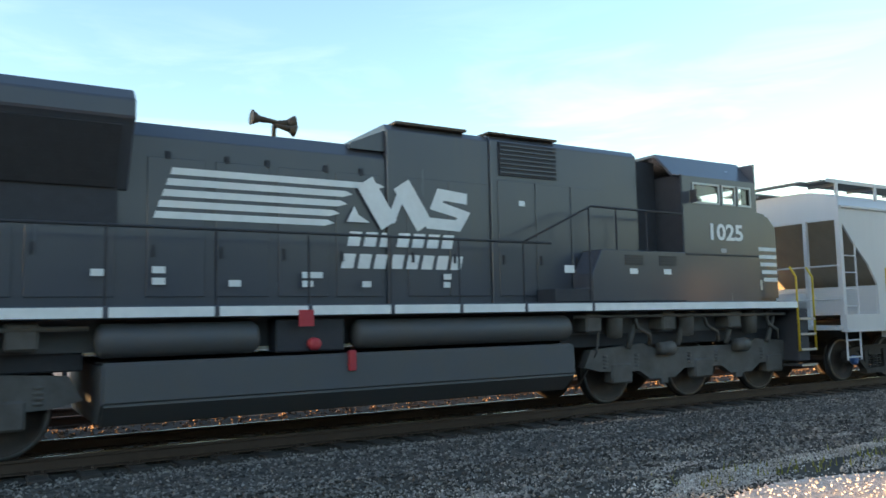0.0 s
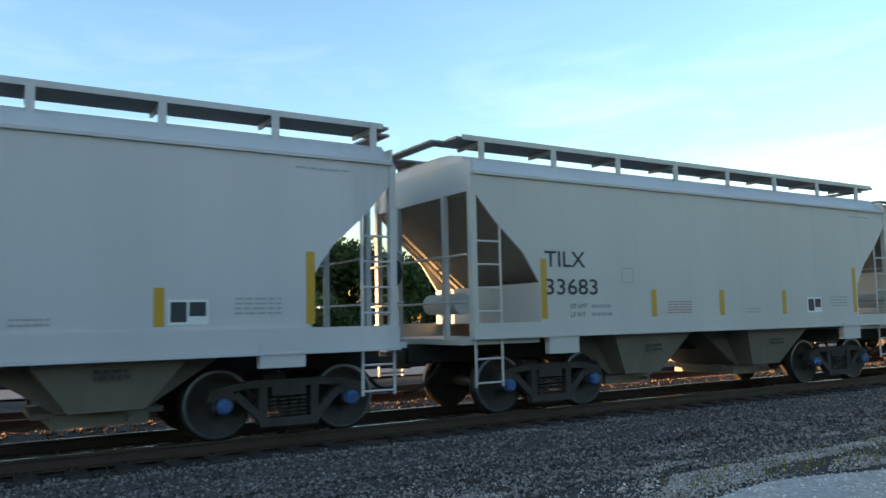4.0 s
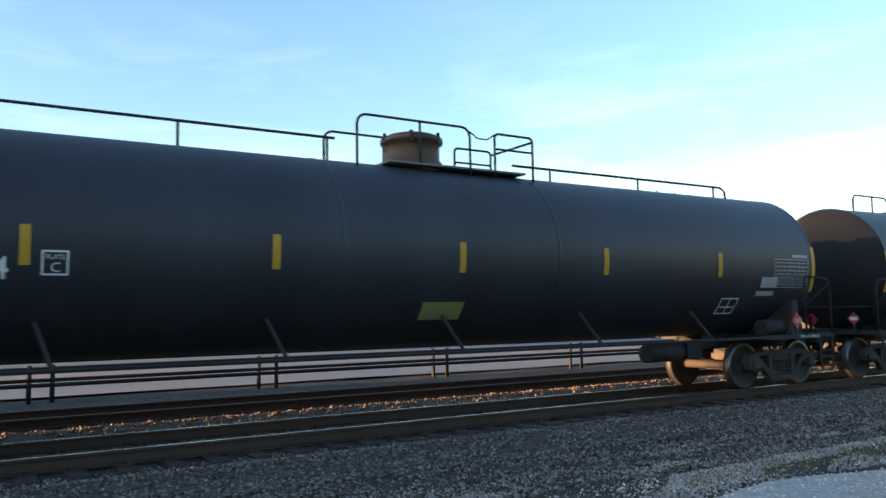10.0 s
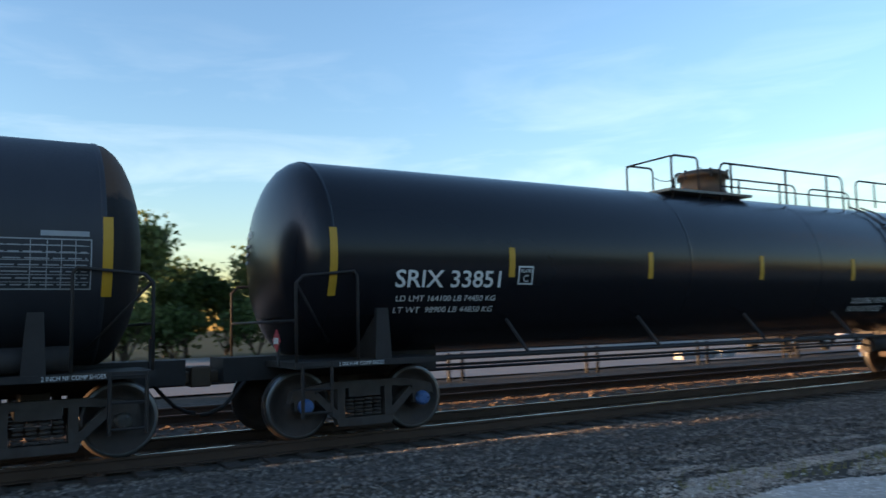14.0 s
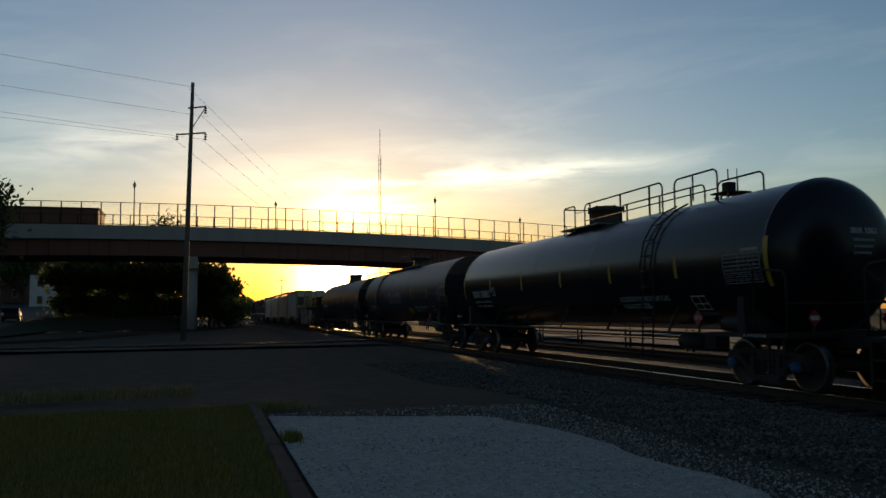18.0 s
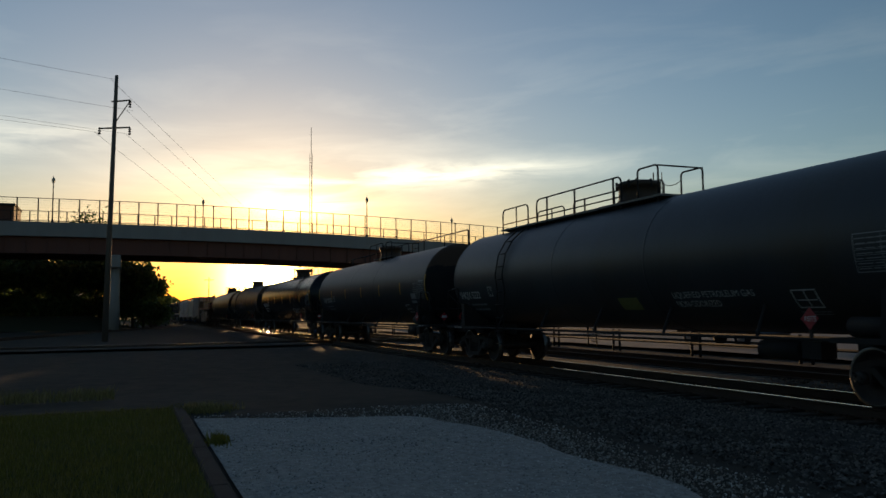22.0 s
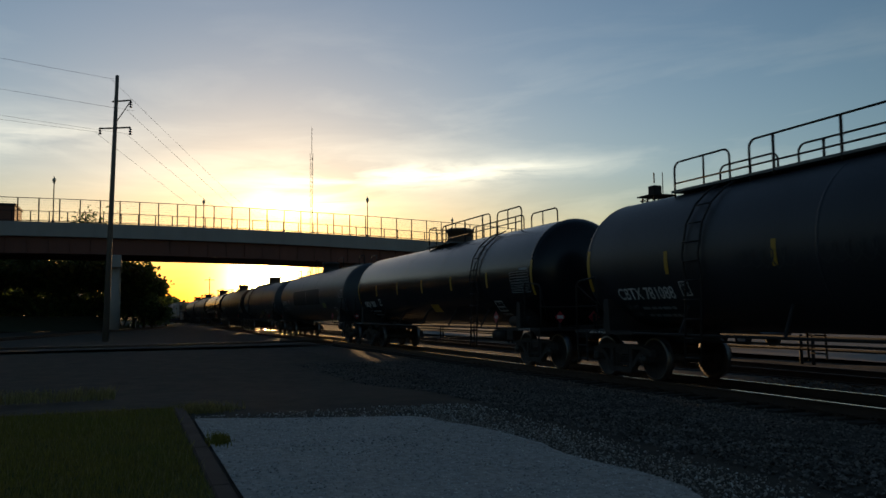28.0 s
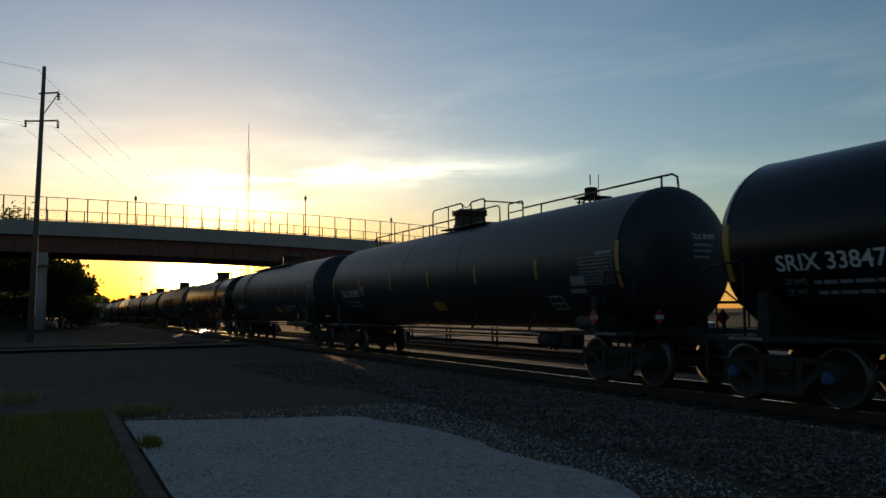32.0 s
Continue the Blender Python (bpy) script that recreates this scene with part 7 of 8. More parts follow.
# ---- pipe fence behind the tracks ----
def pipe_fence():
    f = thing("pipe_fence", pose(0, 0, 0), "low dark pipe fence with paired posts", "fence")
    y = 18.6
    for i in range(30):
        x = -62 + i * 4.9
        yy = y
        for s in (-0.22, 0.22):
            part("post", cyl(B(), (x + s, yy, -0.3), (x + s, yy, 0.72), 0.05, 8), M_FENCE, f)
    for z in (0.30, 0.64):
        part("rail", cyl(B(), (-63, y, z), (82, y, z), 0.045, 8), M_FENCE, f)


pipe_fence()


# ---- bridge ----
def deck_z(y):
    """Top of the parapet along the bridge."""
    return 11.25 - 0.00055 * (y + 8) ** 2


def bridge():
    b = thing("road_bridge", pose(0, 0, 0), "concrete road bridge on brown steel girders with a tall fence", "bridge", kind="structure")
    y0, y1, n = -46, 78, 62
    ys = [y0 + (y1 - y0) * i / n for i in range(n + 1)]

    def strip(x0, x1, lo, hi):
        bm = B()
        rings = []
        for y in ys:
            z = deck_z(y)
            rings.append([bm.verts.new(p) for p in ((x0, y, z + lo), (x1, y, z + lo), (x1, y, z + hi), (x0, y, z + hi))])
        for a, c in zip(rings, rings[1:]):
            for k in range(4):
                bm.faces.new((a[k], a[(k + 1) % 4], c[(k + 1) % 4], c[k]))
        bm.faces.new(rings[0][::-1])
        bm.faces.new(rings[-1])
        bmesh.ops.recalc_face_normals(bm, faces=bm.faces)
        return bm
    for x in (-91.0, -102.6):
        part("parapet", strip(x - 0.30, x, -1.0, 0.0), M_CONC, b)
        part("fascia", strip(x - 0.5 if x < -95 else x - 0.6, x - 0.05 if x < -95 else x + 0.12, -1.5, -1.0), M_CONC, b)
    part("deck", strip(-102.4, -91.4, -1.5, -1.15), M_CONC, b)
    for k in range(5):
        x = -91.5 - k * 2.6
        bm = strip(x - 0.02, x + 0.02, -3.2, -1.5)
        part("girder_web", bm, M_GIRD, b)
        part("girder_flange", strip(x - 0.24, x + 0.24, -3.26, -3.2), M_GIRD, b)
    bm = B()
    for i in range(64):
        y = y0 + 2 * i
        z = deck_z(y)
        bx(bm, -91.48, -91.30, y - 0.015, y + 0.015, z - 3.2, z - 1.5)
    part("stiffener", bm, M_GIRD, b)
    # fence on both parapets
    for x in (-91.15, -102.45):
        me = None
        wires = B()
        for i in range(63):
            y = y0 + 1.95 * i
            z = deck_z(y)
            if me is None:
                bm = cyl(B(), (0, 0, -0.5), (0, 0, 2.5), 0.065, 6)
                me = mesh_once("fence_post", bm, M_FENCE)
            put("fence_post", me, b, pose(x, y, z))
            yn = y + 1.95
            if i < 62:
                for q in (0.12, 2.48):
                    tube(wires, [(x, y, z + q), (x, yn, deck_z(yn) + q)], 0.042, 5)
                for q in range(1, 10):
                    tube(wires, [(x, y, z + q * 0.25), (x, yn, deck_z(yn) + q * 0.25)], 0.007, 3)
        part("fence_mesh", wires, M_FENCE, b)
    # low rail of the walkway inside
    bm = B()
    for i in range(80):
        y = y0 + 1.5 * i
        z = deck_z(y)
        cyl(bm, (-100.8, y, z - 0.2), (-100.8, y, z + 0.75), 0.03, 5)
        tube(bm, [(-100.8, y, z + 0.72), (-100.8, y + 1.5, deck_z(y + 1.5) + 0.72)], 0.02, 4)
    part("inner_rail", bm, M_FENCE, b)
    # piers: round columns under a cap
    for yc in (-1.6, 27.5):
        for x in (-92.6, -97.0, -101.4):
            part("column", cyl(B(), (x, yc, -0.6), (x, yc, 7.0), 0.6, 16), M_CONC, b)
        part("pier_cap", rnd_edges(box(-102.8, -91.2, yc - 0.7, yc + 0.7, 6.6, deck_z(yc) - 3.28), 0.06), M_CONC, b)
    part("abutment", box(-103, -90.8, 62, 64, -0.6, 8.8), M_CONC, b)
    part("abutment", box(-103, -90.8, -48, -45, -0.6, 9.6), M_CONC, b)


bridge()


def bridge_lamp(x, y, kind=1):
    z = deck_z(y)
    e = thing("street_lamp", pose(x, y, z - 0.4), "dark ornamental street lamp with a globe on the bridge", "street lamp", "lamps along the bridge")
    bm = lathe(B(), [(0, 0.16), (0.5, 0.16), (0.62, 0.10), (0.8, 0.07), (4.5, 0.05), (4.52, 0.11), (4.60, 0.11)], "z", 10)
    part("post", bm, M_FENCE, e)
    part("globe", lathe(B(), [(4.60, 0.08), (4.70, 0.16), (4.87, 0.18), (5.02, 0.13), (5.10, 0.04)], "z", 12), M_PLTAN, e)
    part("finial", lathe(B(), [(5.09, 0.06), (5.16, 0.05), (5.30, 0.01)], "z", 8), M_FENCE, e)


for x, y in ((-91.2, -7.6), (-91.2, 26.4), (-102.4, -25), (-102.4, 8.4), (-102.4, 42)):
    bridge_lamp(x, y)


# ---- poles ----
def utility_pole():
    e = thing("utility_pole", pose(-55.4, -1.4, 0, -1.2, 1.0, 0), "tall dark wooden utility pole with two cross arms", "utility pole")
    h = 17.2
    part("pole", cyl(B(), (0, 0, -0.4), (0, 0, h), 0.20, 14, 0.11), M_UPOLE, e)
    ax = Vector((0.35, 0.94, 0))
    for z, l0, l1 in ((h - 1.75, -0.25, 0.95), (h - 3.55, -0.95, 1.0)):
        arm = part("cross_arm", cyl(B(), ax * l0 + Vector((0, 0, z)), ax * l1 + Vector((0, 0, z + 0.12)), 0.06, 6), M_UPOLE, e)
        ins = B()
        for q in (l0, l1):
            if abs(q) > 0.5:
                p = ax * q + Vector((0, 0, z + 0.1))
                for k in range(3):
                    lathe(ins, [(p.z - 0.16 - k * 0.16, 0.03), (p.z - 0.13 - k * 0.16, 0.10), (p.z - 0.10 - k * 0.16, 0.10), (p.z - 0.02 - k * 0.16, 0.03)], "z", 8, (p.x, p.y, 0))
        part("insulator", ins, M_FENCE, arm)
    part("arm_brace", cyl(B(), ax * 0.9 + Vector((0, 0, h - 1.75)), Vector((0, 0, h - 3.2)), 0.035, 5), M_UPOLE, e)
    return e


utility_pole()


def wire_run(a, b, sag, label):
    bm = B()
    n = 18
    pts = []
    for i in range(n + 1):
        t = i / n
        p = Vector(a).lerp(Vector(b), t)
        p.z -= sag * 4 * t * (1 - t)
        pts.append(p)
    tube(bm, pts, 0.009, 4)
    solo("power_line", bm, M_WIRE, label, "power line", "power lines")


for a, b in (((-55.4, 0.0, 15.0), (-30, -50, 15.6)), ((-55.4, -2.1, 13.4), (-31, -53, 14.0)), ((-55.4, -0.1, 13.4), (-29, -51, 14.2)), ((-55.4, -1.1, 17.0), (-30, -52, 17.4)),
             ((-55.4, -0.4, 15.0), (-180, 34, 15)), ((-55.4, -2.3, 13.4), (-180, 30, 13.2)), ((-55.4, -0.4, 13.4), (-180, 33, 13.6)), ((-55.4, -1.4, 17.0), (-180, 34, 17))):
    wire_run(a, b, 0.6, "thin black overhead power line")


def lamp_pole():
    e = thing("lamp_pole", pose(26.2, 5.60, 0, 0, 0, 0), "weathered wooden pole with a sunlit cobra-head lamp", "lamp pole")
    bm = lathe(B(), [(-0.3 + i * 1.3, 0.165 - i * 0.008) for i in range(9)], "z", 16)
    for v in bm.verts:
        v.co.x += 0.02 * math.sin(v.co.z * 0.8)
    part("pole", bm, M_POLE, e)
    h = 10.1
    a = Vector((0.25, -0.97, 0))
    bm = B()
    tube(bm, [a * 0.1 + Vector((0, 0, h - 0.5)), a * 0.25 + Vector((0, 0, h - 0.2)), a * 0.45 + Vector((0, 0, h + 0.22)), a * 0.72 + Vector((0, 0, h + 0.42))], 0.03, 8)
    part("lamp_arm", bm, M_GALV, e)
    bm = B()
    p0, p1 = a * 0.68 + Vector((0, 0, h + 0.42)), a * 1.36 + Vector((0, 0, h + 0.46))
    cyl(bm, p0, p0.lerp(p1, 0.45), 0.05, 10, 0.12)
    cyl(bm, p0.lerp(p1, 0.45), p1, 0.12, 10, 0.06)
    lh = part("lamp_head", bm, M_GALV, e)
    bm = lathe(B(), [(h + 0.26, 0.02), (h + 0.30, 0.08), (h + 0.38, 0.11)], "z", 12, (a.x * 1.1, a.y * 1.1, 0))
    part("lens", bm, M_PLTAN, lh)
    bm = B()
    for z in (h - 0.55, h - 0.85):
        cyl(bm, (0, 0, z), a * 0.35 + Vector((0, 0, z + 0.05)), 0.02, 6)
        lathe(bm, [(z - 0.05, 0.02), (z, 0.05), (z + 0.06, 0.05), (z + 0.1, 0.02)], "z", 8, (a.x * 0.36, a.y * 0.36, 0))
    part("insulator", bm, M_GALV, e)
    bm = B()
    tube(bm, [(-0.1, 0.1, h - 0.9), (-1.4, 1.3, h - 4.5), (-2.7, 2.5, 0.0)], 0.012, 5)
    gw = part("guy_wire", bm, M_GALV, e)
    part("strain_insulator", cyl(B(), (-1.36, 1.27, h - 4.3), (-1.46, 1.35, h - 4.65), 0.05, 8), M_PLTAN, gw)


lamp_pole()
wire_run((26.2, 5.45, 9.45), (33.7, 1.8, 3.6), 0.3, "twisted service line to the building")
wire_run((26.2, 5.45, 9.5), (3.4, -5.0, 7.3), 0.2, "thin service line running up from the lamp pole")


def trestle_mast():
    """The tall guyed radio mast in the distance."""
    e = thing("radio_mast", pose(-410, 88.2, 0), "thin lattice radio mast far beyond the bridge", "mast")
    for k in range(3):
        a = 2 * math.pi * k / 3
        bm = cyl(B(), (0.8 * math.cos(a), 0.8 * math.sin(a), 0), (0.8 * math.cos(a), 0.8 * math.sin(a), 86), 0.10, 5)
        part("leg", bm, M_FENCE, e)
    bm = B()
    for i in range(40):
        z = i * 2.1
        for k in range(3):
            a, b = 2 * math.pi * k / 3, 2 * math.pi * (k + 1) / 3
            tube(bm, [(0.8 * math.cos(a), 0.8 * math.sin(a), z), (0.8 * math.cos(b), 0.8 * math.sin(b), z + 2.1)], 0.05, 3)
    part("lattice", bm, M_FENCE, e)
    part("antenna", cyl(B(), (0, 0, 86), (0, 0, 100), 0.16, 6), M_FENCE, e)


trestle_mast()


def signal_tower():
    """A small steel tower with a box on top, behind the train."""
    e = thing("steel_tower", pose(-62.0, 46.5, 0), "dark steel tower with a platform and box on top", "tower")
    for sx in (-0.9, 0.9):
        for sy in (-0.9, 0.9):
            part("leg", cyl(B(), (sx * 1.3, sy * 1.3, -0.3), (sx, sy, 12.3), 0.08, 6), M_FENCE, e)
    bm = B()
    for i in range(7):
        z = i * 1.7
        for a, b in (((-1, -1), (1, -1)), ((1, -1), (1, 1)), ((1, 1), (-1, 1)), ((-1, 1), (-1, -1))):
            tube(bm, [(a[0] * 1.1, a[1] * 1.1, z), (b[0] * 1.05, b[1] * 1.05, z + 1.7)], 0.045, 4)
            tube(bm, [(a[0] * 1.1, a[1] * 1.1, z + 1.7), (b[0] * 1.1, b[1] * 1.1, z + 1.7)], 0.045, 4)
    part("bracing", bm, M_FENCE, e)
    part("platform", box(-1.3, 1.3, -1.3, 1.3, 12.2, 12.32), M_FENCE, e)
    part("box", rnd_edges(box(-0.7, 0.25, -0.45, 0.45, 12.32, 13.3), 0.05), M_FENCE, e)
    bm = cyl(B(), (-0.3, 0, 13.6), (-0.3, 0, 14.6), 0.06, 6)
    cyl(bm, (0.6, 0.3, 12.3), (0.6, 0.3, 14.5), 0.04, 6)
    part("antenna", bm, M_FENCE, e)
    bm = B()
    tube(bm, [(-1.0, 0, 12.8), (-1.8, 0, 11.4), (-3.2, 0, 8.0), (-3.4, 0, 0)], 0.09, 8)
    part("chute", bm, M_FENCE, e)


signal_tower()


# ---- trees and bushes ----
def tree(x, y, h, spread, seed, leaf=0.16, n=2600, material=None, z=-0.2, bush=False, name="tree", label="leafy green roadside tree"):
    rg = random.Random(seed)
    e = thing(name, pose(x, y, z), label, "bush" if bush else "tree")
    bm = B()
    tips = []

    def limb(p, d, ln, r, depth):
        q = p + d * ln
        cyl(bm, p, q, r, 7 if depth else 9, r * 0.6, False)
        tips.append((q, ln))
        if depth >= 3 or ln < 0.25:
            return
        for _ in range(rg.randint(3, 4) if depth else rg.randint(4, 6)):
            a = rg.uniform(0, 6.28)
            tilt = rg.uniform(0.35, 1.0)
            nd = (d + Vector((math.cos(a), math.sin(a), 0.25)) * tilt).normalized()
            limb(p.lerp(q, rg.uniform(0.55, 1.0)), nd, ln * rg.uniform(0.55, 0.75), r * 0.55, depth + 1)
    if bush:
        for _ in range(7):
            a = rg.uniform(0, 6.28)
            limb(Vector((0, 0, 0)), Vector((math.cos(a) * 0.5, math.sin(a) * 0.5, 1)).normalized(), h * 0.42, 0.06, 1)
    else:
        limb(Vector((0, 0, 0)), Vector((rg.uniform(-0.06, 0.06), rg.uniform(-0.06, 0.06), 1)).normalized(), h * 0.36, 0.035 * h * 0.8, 0)
    part("trunk", bm, M_BARK, e)
    rn = np.random.default_rng(seed)
    zs = [t[0].z for t in tips]
    top = max(zs)
    rad = max(math.hypot(t[0].x, t[0].y) for t in tips) + 1e-3
    vs, fs = [], []
    k = 0
    per = max(1, n // len(tips))
    for q, ln in tips:
        if q.z < h * 0.18:
            continue
        c = np.array((q.x * spread / rad, q.y * spread / rad, q.z * h / top * 0.94))
        s = 0.30 + 0.35 * ln
        cnt = int(per * rg.uniform(0.3, 1.8))
        pts = c + rn.normal(0, 1, (cnt, 3)) * (s, s, s * 0.75)
        for p in pts:
            a, b = rn.normal(0, 1, 3), rn.normal(0, 1, 3)
            a /= np.linalg.norm(a)
            b -= a * (a @ b)
            b /= np.linalg.norm(b)
            sz = leaf * rn.uniform(0.6, 1.4)
            a, b = a * sz, b * sz * 0.6
            vs += [(p - a).tolist(), (p + b).tolist(), (p + a).tolist(), (p - b).tolist()]
            fs.append((k, k + 1, k + 2, k + 3))
            k += 4
    me = bpy.data.meshes.new("crown")
    me.from_pydata(vs, [], fs)
    me.materials.append(material or M_LEAF)
    cr = new("crown", me)
    cr.parent = e
    return e


rg = random.Random(21)
for i, (x, y, h, sp, mt) in enumerate((
        (7.6, 47.5, 8.2, 2.6, M_LEAF2), (3.0, 50, 8.0, 3.0, M_LEAF), (-1.0, 48, 8.6, 2.8, M_LEAF), (-4.5, 50, 7.4, 2.6, M_LEAF2), (-8.5, 47, 8.4, 2.7, M_LEAF2),
        (-13, 50, 7.2, 3.0, M_LEAF), (-18, 49, 6.6, 2.6, M_LEAF), (12, 52, 6.0, 2.6, M_LEAF), (17.5, 49, 7.4, 2.8, M_LEAF2), (22, 51, 7.8, 3.0, M_LEAF), (27, 49, 6.6, 2.8, M_LEAF),
        (33, 52, 7.6, 3.0, M_LEAF), (41, 51, 7.0, 3.0, M_LEAF), (49, 50, 10.6, 2.8, M_LEAF2), (54.5, 49, 12.4, 3.2, M_LEAF), (59, 50, 10.2, 2.6, M_LEAF), (68, 55, 8.0, 3.2, M_LEAF), (36.5, 49.5, 6.8, 3.0, M_LEAF), (44.5, 49, 7.4, 3.0, M_LEAF2), (46.5, 53, 8.2, 3.0, M_LEAF), (30, 50.5, 6.6, 2.8, M_LEAF2), (63.5, 50, 8.6, 2.8, M_LEAF2), (24.5, 53, 7.2, 2.8, M_LEAF), (-21.5, 51, 7.0, 2.8, M_LEAF2), (78, 53, 7.4, 3.2, M_LEAF2), (90, 54, 8.4, 3.4, M_LEAF), (104, 55, 8.0, 3.4, M_LEAF2), (-26, 52, 6.8, 3.0, M_LEAF), (-36, 56, 6.5, 3.0, M_LEAF))):
    tree(x, y, h, sp, 100 + i, 0.20, 5200, mt)
for i in range(34):
    x = -24 + i * 3.5 + rg.uniform(-1, 1)
    tree(x, 45.5 + rg.uniform(-1, 2.5), rg.uniform(2.2, 4.0), 1.7, 200 + i, 0.17, 1500, M_LEAF if i % 3 else M_LEAF2, bush=True, name="bush", label="dense green bush under the trees")
for i in range(36):
    x = -30 + i * 4.1 + rg.uniform(-1.2, 1.2)
    tree(x, 53 + rg.uniform(-1, 3.0), rg.uniform(3.4, 5.4), 2.3, 400 + i, 0.22, 1500, M_LEAF2 if i % 3 else M_LEAF, bush=True, name="bush", label="tall green scrub behind the paved lot")

# growth under and beyond the bridge
for i, (x, y, h, sp) in enumerate(((-106, 0.5, 8.2, 3.0), (-107, -3.5, 9.0, 3.2), (-108, -7.5, 9.0, 3.4), (-110, -11.5, 9.0, 3.4), (-106, -15.5, 8.6, 3.0), (-112, 1.8, 6.8, 2.6), (-118, -4, 9.5, 3.5))):
    tree(x, y, h, sp, 300 + i, 0.30, 5200, M_LEAF, label="dense dark tree beyond the bridge")
for i in range(12):
    tree(-104 - rg.uniform(0, 5), 2.6 - i * 1.7, rg.uniform(3.0, 4.6), 1.9, 320 + i, 0.22, 1300, M_LEAF, bush=True, name="bush", label="dense scrub beside the bridge pier")
for i in range(9):
    tree(-112 - i * 6.5, 3.4 + i * 0.35 - rg.uniform(0, 1.0), rg.uniform(1.6, 3.0), 1.8, 340 + i, 0.2, 700, M_LEAF2, bush=True, name="bush", label="low scrub along the connecting track")
tree(-80, -20.6, 15.0, 2.8, 360, 0.26, 5200, M_LEAF, label="tall dark tree beside the street")
tree(-141, -6.4, 19.6, 3.9, 361, 0.24, 5200, M_LEAF, label="thin tree showing above the bridge")
tree(-150, -30, 9.0, 3.0, 362, 0.3, 1800, M_LEAF, z=3.0, label="round street tree beyond the bridge")
# far wood
vs, fs = [], []
rn = np.random.default_rng(5)
k = 0
for i in range(9000):
    t = rn.uniform(0, 1)
    x = -330 - 60 * rn.uniform(0, 1)
    y = -70 + 330 * t
    top = 7.5 + 4.5 * noise.noise(Vector((y * 0.06, 1.0, 0))) + 2.0 * noise.noise(Vector((y * 0.3, 2.0, 0)))
    c = np.array((x, y, top * rn.uniform(0.02, 1.0) ** 0.6))
    a, b = rn.normal(0, 0.9, 3), rn.normal(0, 0.9, 3)
    vs += [(c - a).tolist(), (c + b).tolist(), (c + a).tolist(), (c - b).tolist()]
    fs.append((k, k + 1, k + 2, k + 3))
    k += 4
me = bpy.data.meshes.new("far_wood")
me.from_pydata(vs, [], fs)
me.materials.append(M_LEAF)
tagged(new("far_wood", me), "hazy dark wood on the horizon", "woods", kind="stuff")
# Belt out of view, added for the dark band the train's sides mirror.
vs, fs = [], []
k = 0
for i in range(11000):
    x, y = rn.uniform(-40, 70), -31 - rn.uniform(0, 12)
    top = 6.2 + 3.0 * noise.noise(Vector((x * 0.10, 7.0, 0))) + 1.8 * noise.noise(Vector((x * 0.35, 4.0, 0)))
    c = np.array((x, y, top * rn.uniform(0.0, 1.0) ** 0.8))
    a, b = rn.normal(0, 0.8, 3), rn.normal(0, 0.8, 3)
    vs += [(c - a).tolist(), (c + b).tolist(), (c + a).tolist(), (c - b).tolist()]
    fs.append((k, k + 1, k + 2, k + 3))
    k += 4
me = bpy.data.meshes.new("tree_belt")
me.from_pydata(vs, [], fs)
me.materials.append(M_LEAF)
tagged(new("tree_belt", me), "unseen belt of dark trees added behind the lot", "woods", kind="stuff")
for x, y, h in ((-225, 7.0, 11.5), (-200, 18, 10.5), (-260, 4.0, 11)):
    e = thing("line_pole", pose(x, y, 0), "thin distant line pole with a cross arm", "utility pole", "line poles along the railway")
    part("pole", cyl(B(), (0, 0, -0.3), (0, 0, h), 0.14, 8, 0.1), M_UPOLE, e)
    part("cross_arm", box(-0.06, 0.06, -1.1, 1.1, h - 0.7, h - 0.55), M_UPOLE, e)
# embankment of the bridge and the street climbing beside it
sheet("embankment", -124, -93, -18, 0.5, 30, 20, lambda x, y: -0.1 + 1.6 * max(0, min(1, (-95 - x) / 8)) * max(0, min(1, -y / 4)) + bumpy(x, y, 0.2, 0.4), M_FAR, "weedy bank beside the bridge pier")


def street_z(x):
    return max(-0.02, (-80 - x) * 0.052)


sheet("street", -230, -62, -46, -19.5, 60, 10, lambda x, y: street_z(x) + 0.02, M_ROAD, "grey asphalt street climbing under the bridge", category="road")
sheet("street_verge", -230, -62, -19.5, -15.5, 60, 4, lambda x, y: street_z(x) * (-15.5 - y) / 4 if y < -15.5 else 0.0, M_FAR, "grassy verge of the street")


